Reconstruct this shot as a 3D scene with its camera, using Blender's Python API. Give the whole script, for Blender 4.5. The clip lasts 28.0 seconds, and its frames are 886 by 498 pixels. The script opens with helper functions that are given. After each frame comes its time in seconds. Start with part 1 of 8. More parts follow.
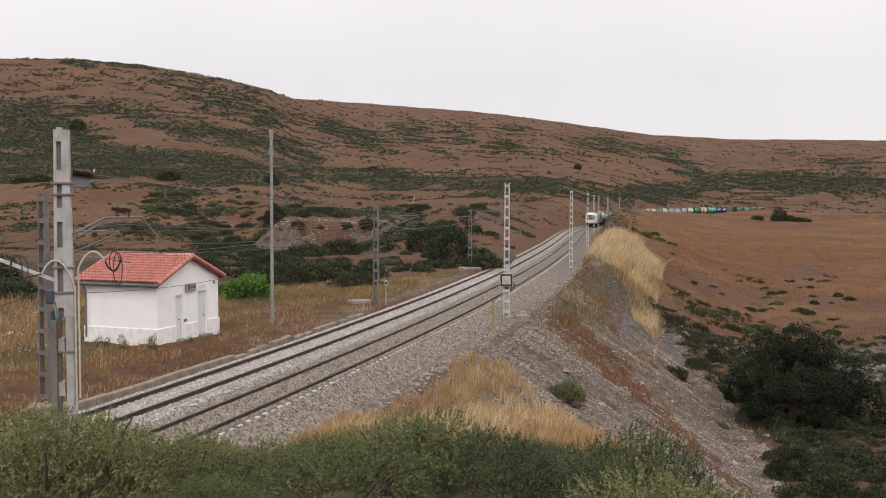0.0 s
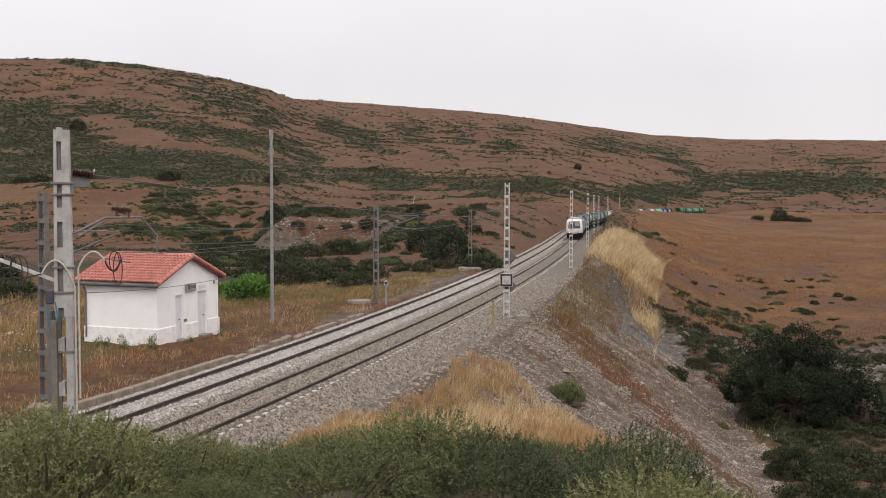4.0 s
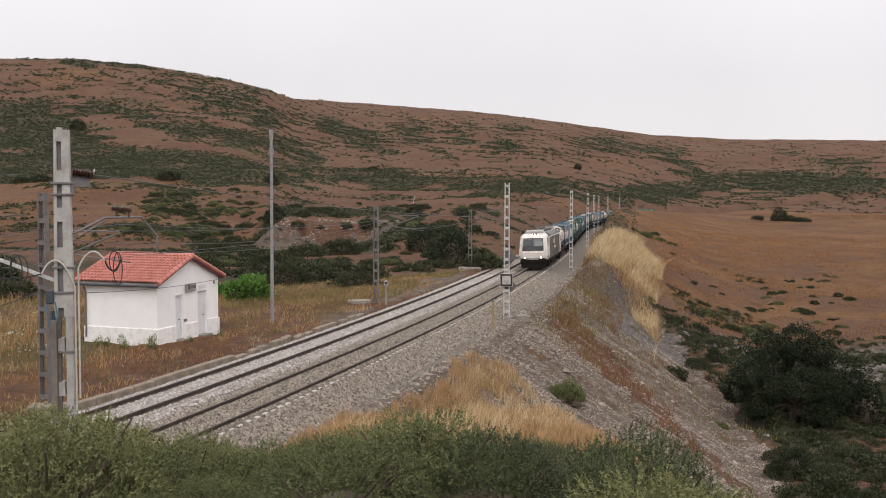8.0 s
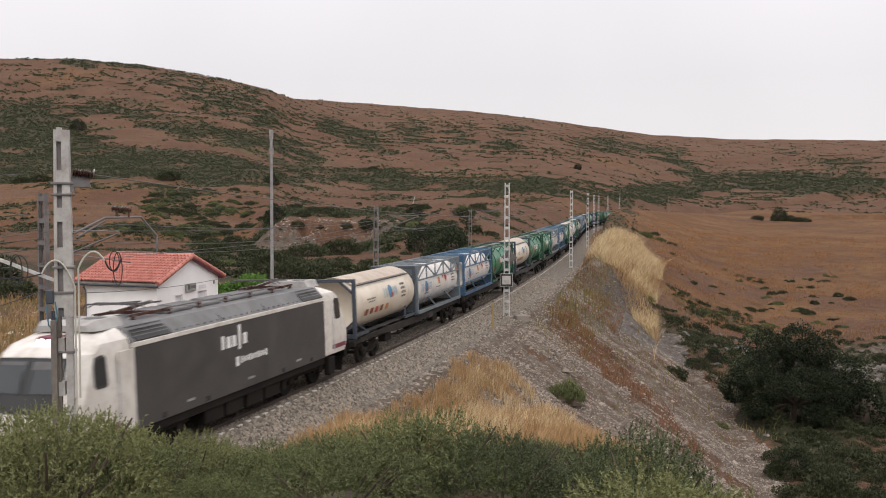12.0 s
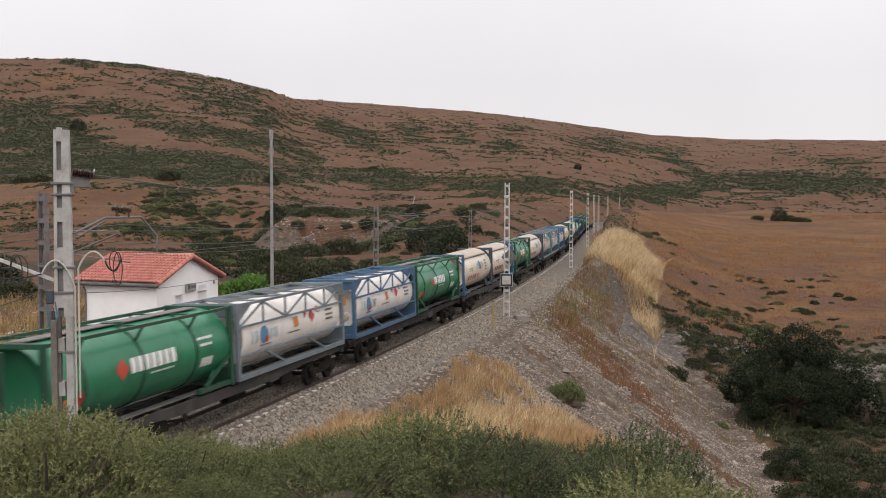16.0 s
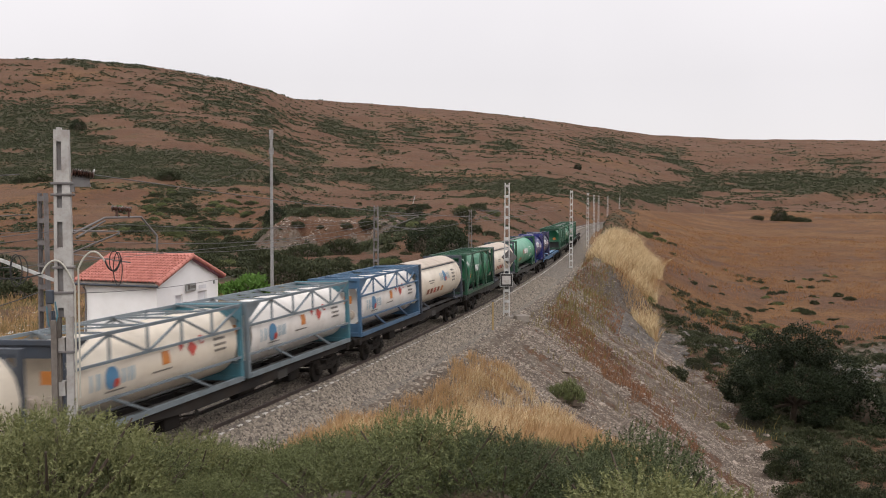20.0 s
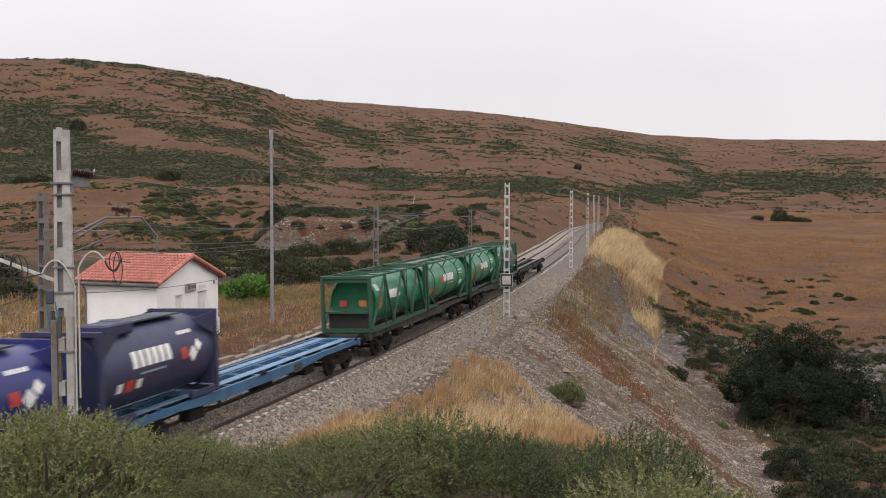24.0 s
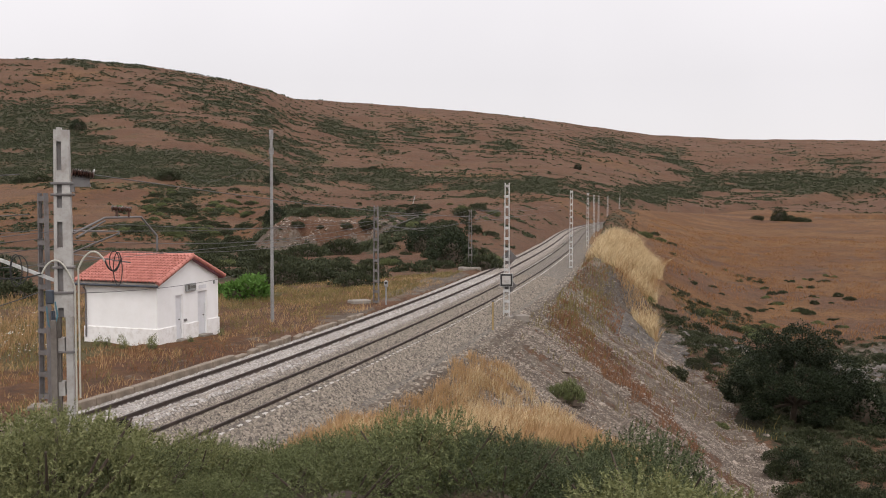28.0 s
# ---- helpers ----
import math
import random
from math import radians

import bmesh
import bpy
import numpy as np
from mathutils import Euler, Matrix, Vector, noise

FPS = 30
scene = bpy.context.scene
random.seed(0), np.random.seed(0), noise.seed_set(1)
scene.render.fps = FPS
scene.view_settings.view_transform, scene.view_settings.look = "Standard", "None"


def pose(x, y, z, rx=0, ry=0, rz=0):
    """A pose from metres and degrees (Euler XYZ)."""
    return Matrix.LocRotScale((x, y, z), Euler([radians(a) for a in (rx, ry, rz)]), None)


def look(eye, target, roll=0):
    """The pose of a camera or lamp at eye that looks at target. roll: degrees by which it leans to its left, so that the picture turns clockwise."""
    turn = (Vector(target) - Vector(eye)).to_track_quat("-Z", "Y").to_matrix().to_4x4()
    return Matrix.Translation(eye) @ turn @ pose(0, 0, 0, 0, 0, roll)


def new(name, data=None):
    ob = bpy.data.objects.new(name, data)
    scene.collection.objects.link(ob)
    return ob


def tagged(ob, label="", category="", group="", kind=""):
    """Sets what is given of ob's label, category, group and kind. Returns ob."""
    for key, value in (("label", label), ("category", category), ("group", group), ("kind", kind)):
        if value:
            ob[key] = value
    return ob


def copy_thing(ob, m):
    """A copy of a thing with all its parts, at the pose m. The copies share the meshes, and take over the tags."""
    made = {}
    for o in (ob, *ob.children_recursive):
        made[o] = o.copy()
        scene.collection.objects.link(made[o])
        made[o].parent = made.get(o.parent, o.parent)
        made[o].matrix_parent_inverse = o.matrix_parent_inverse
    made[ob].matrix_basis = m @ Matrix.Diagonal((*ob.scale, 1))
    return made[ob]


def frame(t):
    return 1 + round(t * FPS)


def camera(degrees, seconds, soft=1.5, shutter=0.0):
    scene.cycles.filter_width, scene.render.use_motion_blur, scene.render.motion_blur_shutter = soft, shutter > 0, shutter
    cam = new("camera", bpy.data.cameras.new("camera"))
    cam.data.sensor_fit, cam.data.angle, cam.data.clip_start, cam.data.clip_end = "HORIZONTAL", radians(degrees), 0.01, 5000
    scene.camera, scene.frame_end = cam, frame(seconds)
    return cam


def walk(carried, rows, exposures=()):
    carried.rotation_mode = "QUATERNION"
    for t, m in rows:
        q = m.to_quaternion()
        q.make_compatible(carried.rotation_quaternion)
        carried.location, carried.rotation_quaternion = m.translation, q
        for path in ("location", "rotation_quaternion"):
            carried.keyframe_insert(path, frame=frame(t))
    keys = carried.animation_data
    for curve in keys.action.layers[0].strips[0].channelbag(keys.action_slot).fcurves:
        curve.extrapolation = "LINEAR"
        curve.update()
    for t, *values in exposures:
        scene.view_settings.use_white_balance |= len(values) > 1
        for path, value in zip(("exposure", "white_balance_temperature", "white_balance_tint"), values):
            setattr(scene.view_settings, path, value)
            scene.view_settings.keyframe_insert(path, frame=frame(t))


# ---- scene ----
# ---- the camera: it stands still on the knoll beside the line ----
EYE = (0.0, 0.0, 7.29)
cam = camera(48.66, 28.0, soft=1.0, shutter=0.3)
walk(cam, [(0.0, look(EYE, (0.0, 100.0, 7.29 - 100 * math.tan(radians(2.888))), 0.11)),
           (28.0, look(EYE, (0.0, 100.0, 7.29 - 100 * math.tan(radians(2.888))), 0.11))])

# ---- overcast sky and soft sun ----
world = bpy.data.worlds.new("overcast")
scene.world = world
world.use_nodes = True
wt = world.node_tree
wt.nodes.clear()


def wnode(kind, **kw):
    n = wt.nodes.new(kind)
    for k, v in kw.items():
        n.inputs[k].default_value = v
    return n


SUN_EL, SUN_ROT = radians(45), radians(171)
sky = wt.nodes.new("ShaderNodeTexSky")
sky.sky_type = "NISHITA"
sky.sun_disc = False
sky.sun_elevation = SUN_EL
sky.sun_rotation = SUN_ROT
wco = wt.nodes.new("ShaderNodeTexCoord")
wsep = wt.nodes.new("ShaderNodeSeparateXYZ")
wt.links.new(wco.outputs["Generated"], wsep.inputs[0])
wramp = wt.nodes.new("ShaderNodeMapRange")
wramp.inputs["From Min"].default_value = 0.12
wramp.inputs["From Max"].default_value = 0.9
wramp.inputs["To Min"].default_value = 0.895
wramp.inputs["To Max"].default_value = 1.75
wt.links.new(wsep.outputs["Z"], wramp.inputs["Value"])
wnoi = wnode("ShaderNodeTexNoise", Scale=2.2, Detail=4.0, Roughness=0.5)
wt.links.new(wco.outputs["Generated"], wnoi.inputs["Vector"])
wnr = wt.nodes.new("ShaderNodeMapRange")
wnr.inputs["To Min"].default_value = 0.86
wnr.inputs["To Max"].default_value = 1.12
wt.links.new(wnoi.outputs["Fac"], wnr.inputs["Value"])
wmul = wt.nodes.new("ShaderNodeMath")
wmul.operation = "MULTIPLY"
wt.links.new(wramp.outputs[0], wmul.inputs[0])
wt.links.new(wnr.outputs[0], wmul.inputs[1])
wcl = wt.nodes.new("ShaderNodeBackground")
wcl.inputs["Color"].default_value = (1.0, 0.955, 0.975, 1)
wt.links.new(wmul.outputs[0], wcl.inputs["Strength"])
wsk = wt.nodes.new("ShaderNodeBackground")
wt.links.new(sky.outputs[0], wsk.inputs["Color"])
wsk.inputs["Strength"].default_value = 0.1
wmix = wt.nodes.new("ShaderNodeMixShader")
wmix.inputs[0].default_value = 0.93
wt.links.new(wsk.outputs[0], wmix.inputs[1])
wt.links.new(wcl.outputs[0], wmix.inputs[2])
wout = wt.nodes.new("ShaderNodeOutputWorld")
wt.links.new(wmix.outputs[0], wout.inputs[0])

sun_data = bpy.data.lights.new("sun", "SUN")
sun_data.energy = 1.1
sun_data.angle = radians(40)
sun_data.color = (1.0, 0.95, 0.88)
sun = new("sun", sun_data)
sun.matrix_world = look((15.5, -68.8, 100), (0, 30, 0))


# ---- materials ----
def mat_base(name, rough=0.8, metal=0.0):
    m = bpy.data.materials.new(name)
    m.use_nodes = True
    nt = m.node_tree
    b = nt.nodes["Principled BSDF"]
    b.inputs["Roughness"].default_value = rough
    b.inputs["Metallic"].default_value = metal
    return m, nt, b


def add(nt, kind, **kw):
    n = nt.nodes.new(kind)
    for k, v in kw.items():
        n.inputs[k].default_value = v
    return n


def noise_fac(nt, vec, scale, detail=4.0, rough=0.55, lo=0.35, hi=0.65):
    n = add(nt, "ShaderNodeTexNoise", Scale=scale, Detail=detail, Roughness=rough)
    nt.links.new(vec, n.inputs["Vector"])
    r = add(nt, "ShaderNodeMapRange")
    r.inputs["From Min"].default_value = lo
    r.inputs["From Max"].default_value = hi
    nt.links.new(n.outputs["Fac"], r.inputs["Value"])
    return r.outputs[0]


def mixc(nt, fac, a, b, mode="MIX"):
    n = nt.nodes.new("ShaderNodeMix")
    n.data_type = "RGBA"
    n.blend_type = mode
    for sock, val in ((n.inputs[0], fac), (n.inputs[6], a), (n.inputs[7], b)):
        if isinstance(val, bpy.types.NodeSocket):
            nt.links.new(val, sock)
        elif isinstance(val, tuple):
            sock.default_value = (*val, 1)
        else:
            sock.default_value = val
    return n.outputs[2]


def math_n(nt, op, a, b=0.0):
    n = nt.nodes.new("ShaderNodeMath")
    n.operation = op
    for i, v in enumerate((a, b)):
        if isinstance(v, bpy.types.NodeSocket):
            nt.links.new(v, n.inputs[i])
        else:
            n.inputs[i].default_value = v
    return n.outputs[0]


def bump(nt, b, height, strength=0.3, dist=0.02):
    n = add(nt, "ShaderNodeBump", Strength=strength, Distance=dist)
    nt.links.new(height, n.inputs["Height"])
    nt.links.new(n.outputs[0], b.inputs["Normal"])


def worn(name, c1, c2, dirt=(0.1, 0.085, 0.07), rough=0.6, metal=0.0, big=0.7, fine=14.0, amount=0.35, bumpy=0.15, stretch=(1, 1, 1)):
    """Paint or stone with broad tone change, fine grain and streaks of dirt."""
    m, nt, b = mat_base(name, rough, metal)
    co = nt.nodes.new("ShaderNodeTexCoord")
    mp = add(nt, "ShaderNodeMapping", Scale=stretch)
    nt.links.new(co.outputs["Object"], mp.inputs[0])
    v = mp.outputs[0]
    base = mixc(nt, noise_fac(nt, v, big), c1, c2)
    f = noise_fac(nt, v, fine, 6, 0.65, 0.5, 0.8)
    f2 = noise_fac(nt, v, big * 2.3, 5, 0.6, 0.45, 0.75)
    f3 = math_n(nt, "MULTIPLY", math_n(nt, "ADD", math_n(nt, "MULTIPLY", f, 0.6), f2), amount)
    col = mixc(nt, f3, base, dirt)
    nt.links.new(col, b.inputs["Base Color"])
    rr = math_n(nt, "ADD", math_n(nt, "MULTIPLY", f2, 0.2), rough - 0.05)
    nt.links.new(rr, b.inputs["Roughness"])
    bump(nt, b, f, bumpy, 0.01)
    return m



CREAM = worn("cream_paint", (0.62, 0.545, 0.44), (0.70, 0.63, 0.52), (0.22, 0.17, 0.12), 0.42, big=0.5, amount=0.3, bumpy=0.03)
SHIELD = worn("beige_shield", (0.40, 0.33, 0.265), (0.47, 0.40, 0.33), (0.2, 0.16, 0.12), 0.6, amount=0.35, bumpy=0.05)
WHITE_TANK = worn("white_tank", (0.70, 0.66, 0.61), (0.78, 0.75, 0.71), (0.3, 0.26, 0.2), 0.38, amount=0.28, bumpy=0.03)
GREEN = worn("green_paint", (0.012, 0.150, 0.070), (0.02, 0.195, 0.095), (0.03, 0.07, 0.04), 0.38, amount=0.4, bumpy=0.03)
GREEN_DARK = worn("green_frame_paint", (0.011, 0.055, 0.031), (0.016, 0.078, 0.042), (0.04, 0.05, 0.035), 0.5, amount=0.4)
GREEN_PALE = worn("pale_green_paint", (0.05, 0.26, 0.15), (0.07, 0.31, 0.19), (0.06, 0.12, 0.08), 0.4, amount=0.35, bumpy=0.03)
BLUE_FRAME = worn("blue_frame_paint", (0.040, 0.098, 0.178), (0.056, 0.125, 0.215), (0.06, 0.07, 0.08), 0.5, amount=0.45)
STEEL_BLUE = worn("faded_blue_frame_paint", (0.125, 0.158, 0.18), (0.165, 0.20, 0.22), (0.08, 0.075, 0.07), 0.55, amount=0.5)
TEAL = worn("teal_frame_paint", (0.048, 0.155, 0.20), (0.066, 0.19, 0.24), (0.07, 0.08, 0.08), 0.5, amount=0.4)
DARK_FRAME = worn("dark_frame_paint", (0.03, 0.042, 0.06), (0.05, 0.062, 0.082), (0.05, 0.045, 0.04), 0.55, amount=0.5)
NAVY = worn("navy_paint", (0.018, 0.022, 0.13), (0.025, 0.032, 0.17), (0.03, 0.03, 0.05), 0.36, amount=0.35, bumpy=0.03)
NAVY_DIRTY = worn("sooty_navy_paint", (0.024, 0.027, 0.075), (0.036, 0.038, 0.095), (0.05, 0.045, 0.045), 0.5, amount=0.5)
CHASSIS = worn("grimy_chassis", (0.016, 0.015, 0.016), (0.036, 0.033, 0.030), (0.05, 0.038, 0.028), 0.8, amount=0.5)
CHASSIS_GREY = worn("dusty_grey_chassis", (0.032, 0.032, 0.034), (0.064, 0.062, 0.058), (0.04, 0.034, 0.028), 0.75, amount=0.5)
CHASSIS_BLUE = worn("blue_chassis_paint", (0.026, 0.092, 0.195), (0.042, 0.128, 0.245), (0.04, 0.04, 0.04), 0.6, amount=0.45)
CHASSIS_DUST = worn("dusty_deck_steel", (0.12, 0.115, 0.11), (0.18, 0.172, 0.16), (0.06, 0.05, 0.043), 0.8, amount=0.5)
CHASSIS_WORN = worn("worn_dark_deck_steel", (0.035, 0.034, 0.034), (0.115, 0.11, 0.104), (0.03, 0.025, 0.022), 0.8, big=1.4, amount=0.6)
DECK_BLUE = worn("dusty_blue_deck", (0.12, 0.22, 0.34), (0.17, 0.28, 0.40), (0.07, 0.07, 0.07), 0.75, amount=0.45)
KERB = worn("stained_kerb_stone", (0.15, 0.118, 0.09), (0.27, 0.218, 0.168), (0.08, 0.06, 0.045), 0.95, big=1.6, amount=0.5, bumpy=0.5)
BOGIE = worn("brake_dust_iron", (0.009, 0.0085, 0.008), (0.017, 0.015, 0.013), (0.028, 0.021, 0.016), 0.85, amount=0.5)
LOCO_WHITE = worn("loco_white_paint", (0.62, 0.585, 0.535), (0.71, 0.68, 0.63), (0.27, 0.22, 0.165), 0.4, big=1.1, amount=0.45, bumpy=0.03)
LOCO_GREY = worn("loco_anthracite_paint", (0.047, 0.046, 0.046), (0.060, 0.058, 0.057), (0.11, 0.095, 0.08), 0.45, big=0.6, amount=0.3, bumpy=0.03)
ROOF_UNIT = worn("dusty_aluminium", (0.34, 0.33, 0.315), (0.43, 0.42, 0.40), (0.15, 0.12, 0.10), 0.55, 0.2, amount=0.5)
LOCO_SLOPE = worn("loco_roof_slope_grey", (0.115, 0.115, 0.118), (0.155, 0.155, 0.155), (0.08, 0.07, 0.06), 0.6, amount=0.4)
LOCO_ROOF = worn("loco_roof_grey", (0.085, 0.085, 0.088), (0.14, 0.14, 0.14), (0.07, 0.06, 0.055), 0.7, amount=0.5)
MAROON = worn("maroon_stripe", (0.14, 0.022, 0.045), (0.18, 0.03, 0.055), (0.08, 0.04, 0.04), 0.5, amount=0.3)
WHITE_MARK = worn("white_lettering_paint", (0.72, 0.72, 0.70), (0.8, 0.8, 0.78), (0.4, 0.38, 0.33), 0.5, amount=0.25)
RED_MARK = worn("red_placard", (0.42, 0.045, 0.03), (0.5, 0.06, 0.04), (0.2, 0.07, 0.05), 0.5, amount=0.3)
ORANGE_MARK = worn("orange_placard", (0.50, 0.17, 0.03), (0.58, 0.22, 0.05), (0.25, 0.13, 0.07), 0.5, amount=0.3)
BROWN_MARK = worn("brown_placard", (0.19, 0.055, 0.025), (0.25, 0.075, 0.035), (0.1, 0.06, 0.04), 0.55, amount=0.3)
DARK_MARK = worn("dark_lettering", (0.06, 0.055, 0.05), (0.09, 0.08, 0.07), (0.2, 0.18, 0.15), 0.6, amount=0.3)
BLUE_MARK = worn("light_blue_marking", (0.05, 0.17, 0.31), (0.07, 0.21, 0.36), (0.2, 0.25, 0.3), 0.5, amount=0.3)
PALE_MARK = worn("pale_blue_lettering", (0.24, 0.36, 0.43), (0.30, 0.42, 0.49), (0.4, 0.4, 0.38), 0.5, amount=0.3)
BLACK_RUB = worn("black_rubber", (0.015, 0.015, 0.015), (0.03, 0.03, 0.03), (0.05, 0.045, 0.04), 0.7, amount=0.3)
GALV = worn("galvanised_steel", (0.47, 0.47, 0.465), (0.58, 0.58, 0.57), (0.22, 0.17, 0.13), 0.55, 0.25, big=2.0, amount=0.35, bumpy=0.05)
GALV_DARK = worn("weathered_steel", (0.13, 0.125, 0.125), (0.19, 0.18, 0.18), (0.12, 0.075, 0.05), 0.65, 0.2, big=1.5, amount=0.5)
GALV_MID = worn("dull_galvanised_steel", (0.24, 0.24, 0.24), (0.31, 0.31, 0.305), (0.15, 0.12, 0.1), 0.6, 0.2, big=1.2, amount=0.4, bumpy=0.05)
POST_STAINED = worn("stained_concrete_post", (0.115, 0.10, 0.088), (0.19, 0.165, 0.145), (0.06, 0.045, 0.035), 0.85, big=1.6, amount=0.5)
POST_PALE = worn("pale_concrete_post", (0.36, 0.345, 0.33), (0.46, 0.445, 0.425), (0.17, 0.125, 0.095), 0.8, big=1.6, amount=0.5)
CONC = worn("old_concrete", (0.19, 0.165, 0.14), (0.29, 0.26, 0.225), (0.13, 0.10, 0.075), 0.9, big=1.2, amount=0.5, bumpy=0.4)
PLASTER = worn("whitewashed_plaster", (0.84, 0.83, 0.82), (0.88, 0.87, 0.865), (0.5, 0.44, 0.38), 0.85, big=0.7, fine=9.0, amount=0.10, bumpy=0.15)
PLINTH = worn("whitewashed_plinth", (0.80, 0.78, 0.76), (0.86, 0.845, 0.83), (0.40, 0.34, 0.28), 0.9, big=1.5, fine=7.0, amount=0.3, bumpy=0.35)
DOOR_WHITE = worn("white_painted_door", (0.66, 0.66, 0.68), (0.73, 0.73, 0.75), (0.45, 0.42, 0.4), 0.6, amount=0.25)
SIGN_GREY = worn("grey_sign_enamel", (0.24, 0.25, 0.24), (0.31, 0.32, 0.31), (0.15, 0.14, 0.13), 0.5, amount=0.3)
RUST = worn("rusty_rail", (0.045, 0.033, 0.028), (0.075, 0.052, 0.042), (0.03, 0.022, 0.018), 0.75, 0.2, big=0.8, amount=0.4)
WIRE = worn("dark_wire", (0.07, 0.065, 0.065), (0.1, 0.095, 0.095), (0.05, 0.05, 0.05), 0.6, 0.3, amount=0.2)
CABLE_PALE = worn("pale_cable", (0.42, 0.40, 0.34), (0.5, 0.48, 0.42), (0.25, 0.22, 0.2), 0.6, amount=0.3)
PORCELAIN = worn("brown_porcelain", (0.05, 0.025, 0.02), (0.08, 0.04, 0.03), (0.03, 0.02, 0.02), 0.25, amount=0.2, bumpy=0.0)
WOOD_POST = worn("weathered_wood", (0.17, 0.13, 0.09), (0.24, 0.19, 0.14), (0.09, 0.07, 0.05), 0.85, amount=0.4, stretch=(6, 6, 0.6))
YELLOW_POST = worn("ochre_post_paint", (0.30, 0.21, 0.08), (0.36, 0.26, 0.11), (0.15, 0.1, 0.06), 0.7, amount=0.4)
SLEEPER = worn("concrete_sleeper", (0.38, 0.355, 0.32), (0.48, 0.455, 0.42), (0.2, 0.17, 0.145), 0.9, amount=0.35, bumpy=0.3)
for iron in (BOGIE, CHASSIS, CHASSIS_GREY):
    iron.node_tree.nodes["Principled BSDF"].inputs["Specular IOR Level"].default_value = 0.12


def tile_mat():
    m, nt, b = mat_base("clay_roof_tile", 0.75)
    oi = nt.nodes.new("ShaderNodeObjectInfo")
    co = nt.nodes.new("ShaderNodeTexCoord")
    f = noise_fac(nt, co.outputs["Object"], 9.0, 5)
    c = mixc(nt, oi.outputs["Random"], (0.40, 0.145, 0.112), (0.54, 0.225, 0.180))
    c = mixc(nt, math_n(nt, "MULTIPLY", f, 0.25), c, (0.26, 0.08, 0.06))
    nt.links.new(c, b.inputs["Base Color"])
    bump(nt, b, f, 0.2, 0.01)
    return m


TILE = tile_mat()


def glass_mat():
    m, nt, b = mat_base("cab_glass", 0.06)
    b.inputs["Base Color"].default_value = (0.035, 0.042, 0.045, 1)
    b.inputs["Specular IOR Level"].default_value = 0.6
    return m


GLASS = glass_mat()


def lamp_mat(name, col, power):
    m, nt, b = mat_base(name, 0.2)
    b.inputs["Emission Color"].default_value = (*col, 1)
    b.inputs["Emission Strength"].default_value = power
    return m


HEADLIGHT = lamp_mat("lit_headlight", (1.0, 0.97, 0.92), 6.0)


def stones_mat(name, c1, c2, c3, scale=16.0):
    """Broken stone: cells of differing tone with dark joints."""
    m, nt, b = mat_base(name, 0.95)
    co = nt.nodes.new("ShaderNodeTexCoord")
    v = co.outputs["Object"]
    vo = add(nt, "ShaderNodeTexVoronoi", Scale=scale)
    nt.links.new(v, vo.inputs["Vector"])
    sep = nt.nodes.new("ShaderNodeSeparateColor")
    nt.links.new(vo.outputs["Color"], sep.inputs[0])
    c = mixc(nt, sep.outputs[0], c1, c2)
    c = mixc(nt, noise_fac(nt, v, 0.55, 5), c, c3)
    c = mixc(nt, math_n(nt, "MULTIPLY", noise_fac(nt, v, 3.0, 6, 0.7), 0.45), c, c1)
    ed = add(nt, "ShaderNodeMapRange")
    ed.inputs["From Min"].default_value = 0.28
    ed.inputs["From Max"].default_value = 0.7
    ed.inputs["To Max"].default_value = 0.75
    nt.links.new(vo.outputs["Distance"], ed.inputs["Value"])
    c = mixc(nt, ed.outputs[0], c, (0.07, 0.06, 0.055))
    nt.links.new(c, b.inputs["Base Color"])
    h = math_n(nt, "SUBTRACT", 1.0, vo.outputs["Distance"])
    bump(nt, b, h, 0.9, 0.05)
    return m


BALLAST = stones_mat("grey_ballast", (0.075, 0.063, 0.050), (0.36, 0.312, 0.245), (0.195, 0.162, 0.125), 10.0)
BALLAST_PALE = stones_mat("pale_ballast", (0.22, 0.188, 0.157), (0.54, 0.472, 0.40), (0.365, 0.312, 0.258), 10.0)


def leaf_mat(name, c1, c2, c3, rough=0.7):
    m, nt, b = mat_base(name, rough)
    g = nt.nodes.new("ShaderNodeNewGeometry")
    co = nt.nodes.new("ShaderNodeTexCoord")
    oi = nt.nodes.new("ShaderNodeObjectInfo")
    c = mixc(nt, g.outputs["Random Per Island"], c1, c2)
    c = mixc(nt, noise_fac(nt, co.outputs["Object"], 1.3, 3), c, c3)
    c = mixc(nt, math_n(nt, "MULTIPLY", oi.outputs["Random"], 0.35), c, c1)
    nt.links.new(c, b.inputs["Base Color"])
    b.inputs["Specular IOR Level"].default_value = 0.25
    return m


HEATH = leaf_mat("heath_leaf", (0.034, 0.044, 0.018), (0.245, 0.258, 0.112), (0.112, 0.130, 0.050))
HEATH_DARK = leaf_mat("dark_heath_leaf", (0.022, 0.031, 0.014), (0.155, 0.178, 0.082), (0.070, 0.088, 0.037))
BROWN_HEATH = leaf_mat("brown_heath_leaf", (0.050, 0.034, 0.024), (0.150, 0.098, 0.066), (0.085, 0.060, 0.040))
HEATH_PALE = leaf_mat("pale_heath_leaf", (0.075, 0.084, 0.033), (0.30, 0.30, 0.132), (0.160, 0.168, 0.065))
SCRUB = leaf_mat("scrub_leaf", (0.020, 0.026, 0.012), (0.086, 0.090, 0.040), (0.038, 0.046, 0.021))
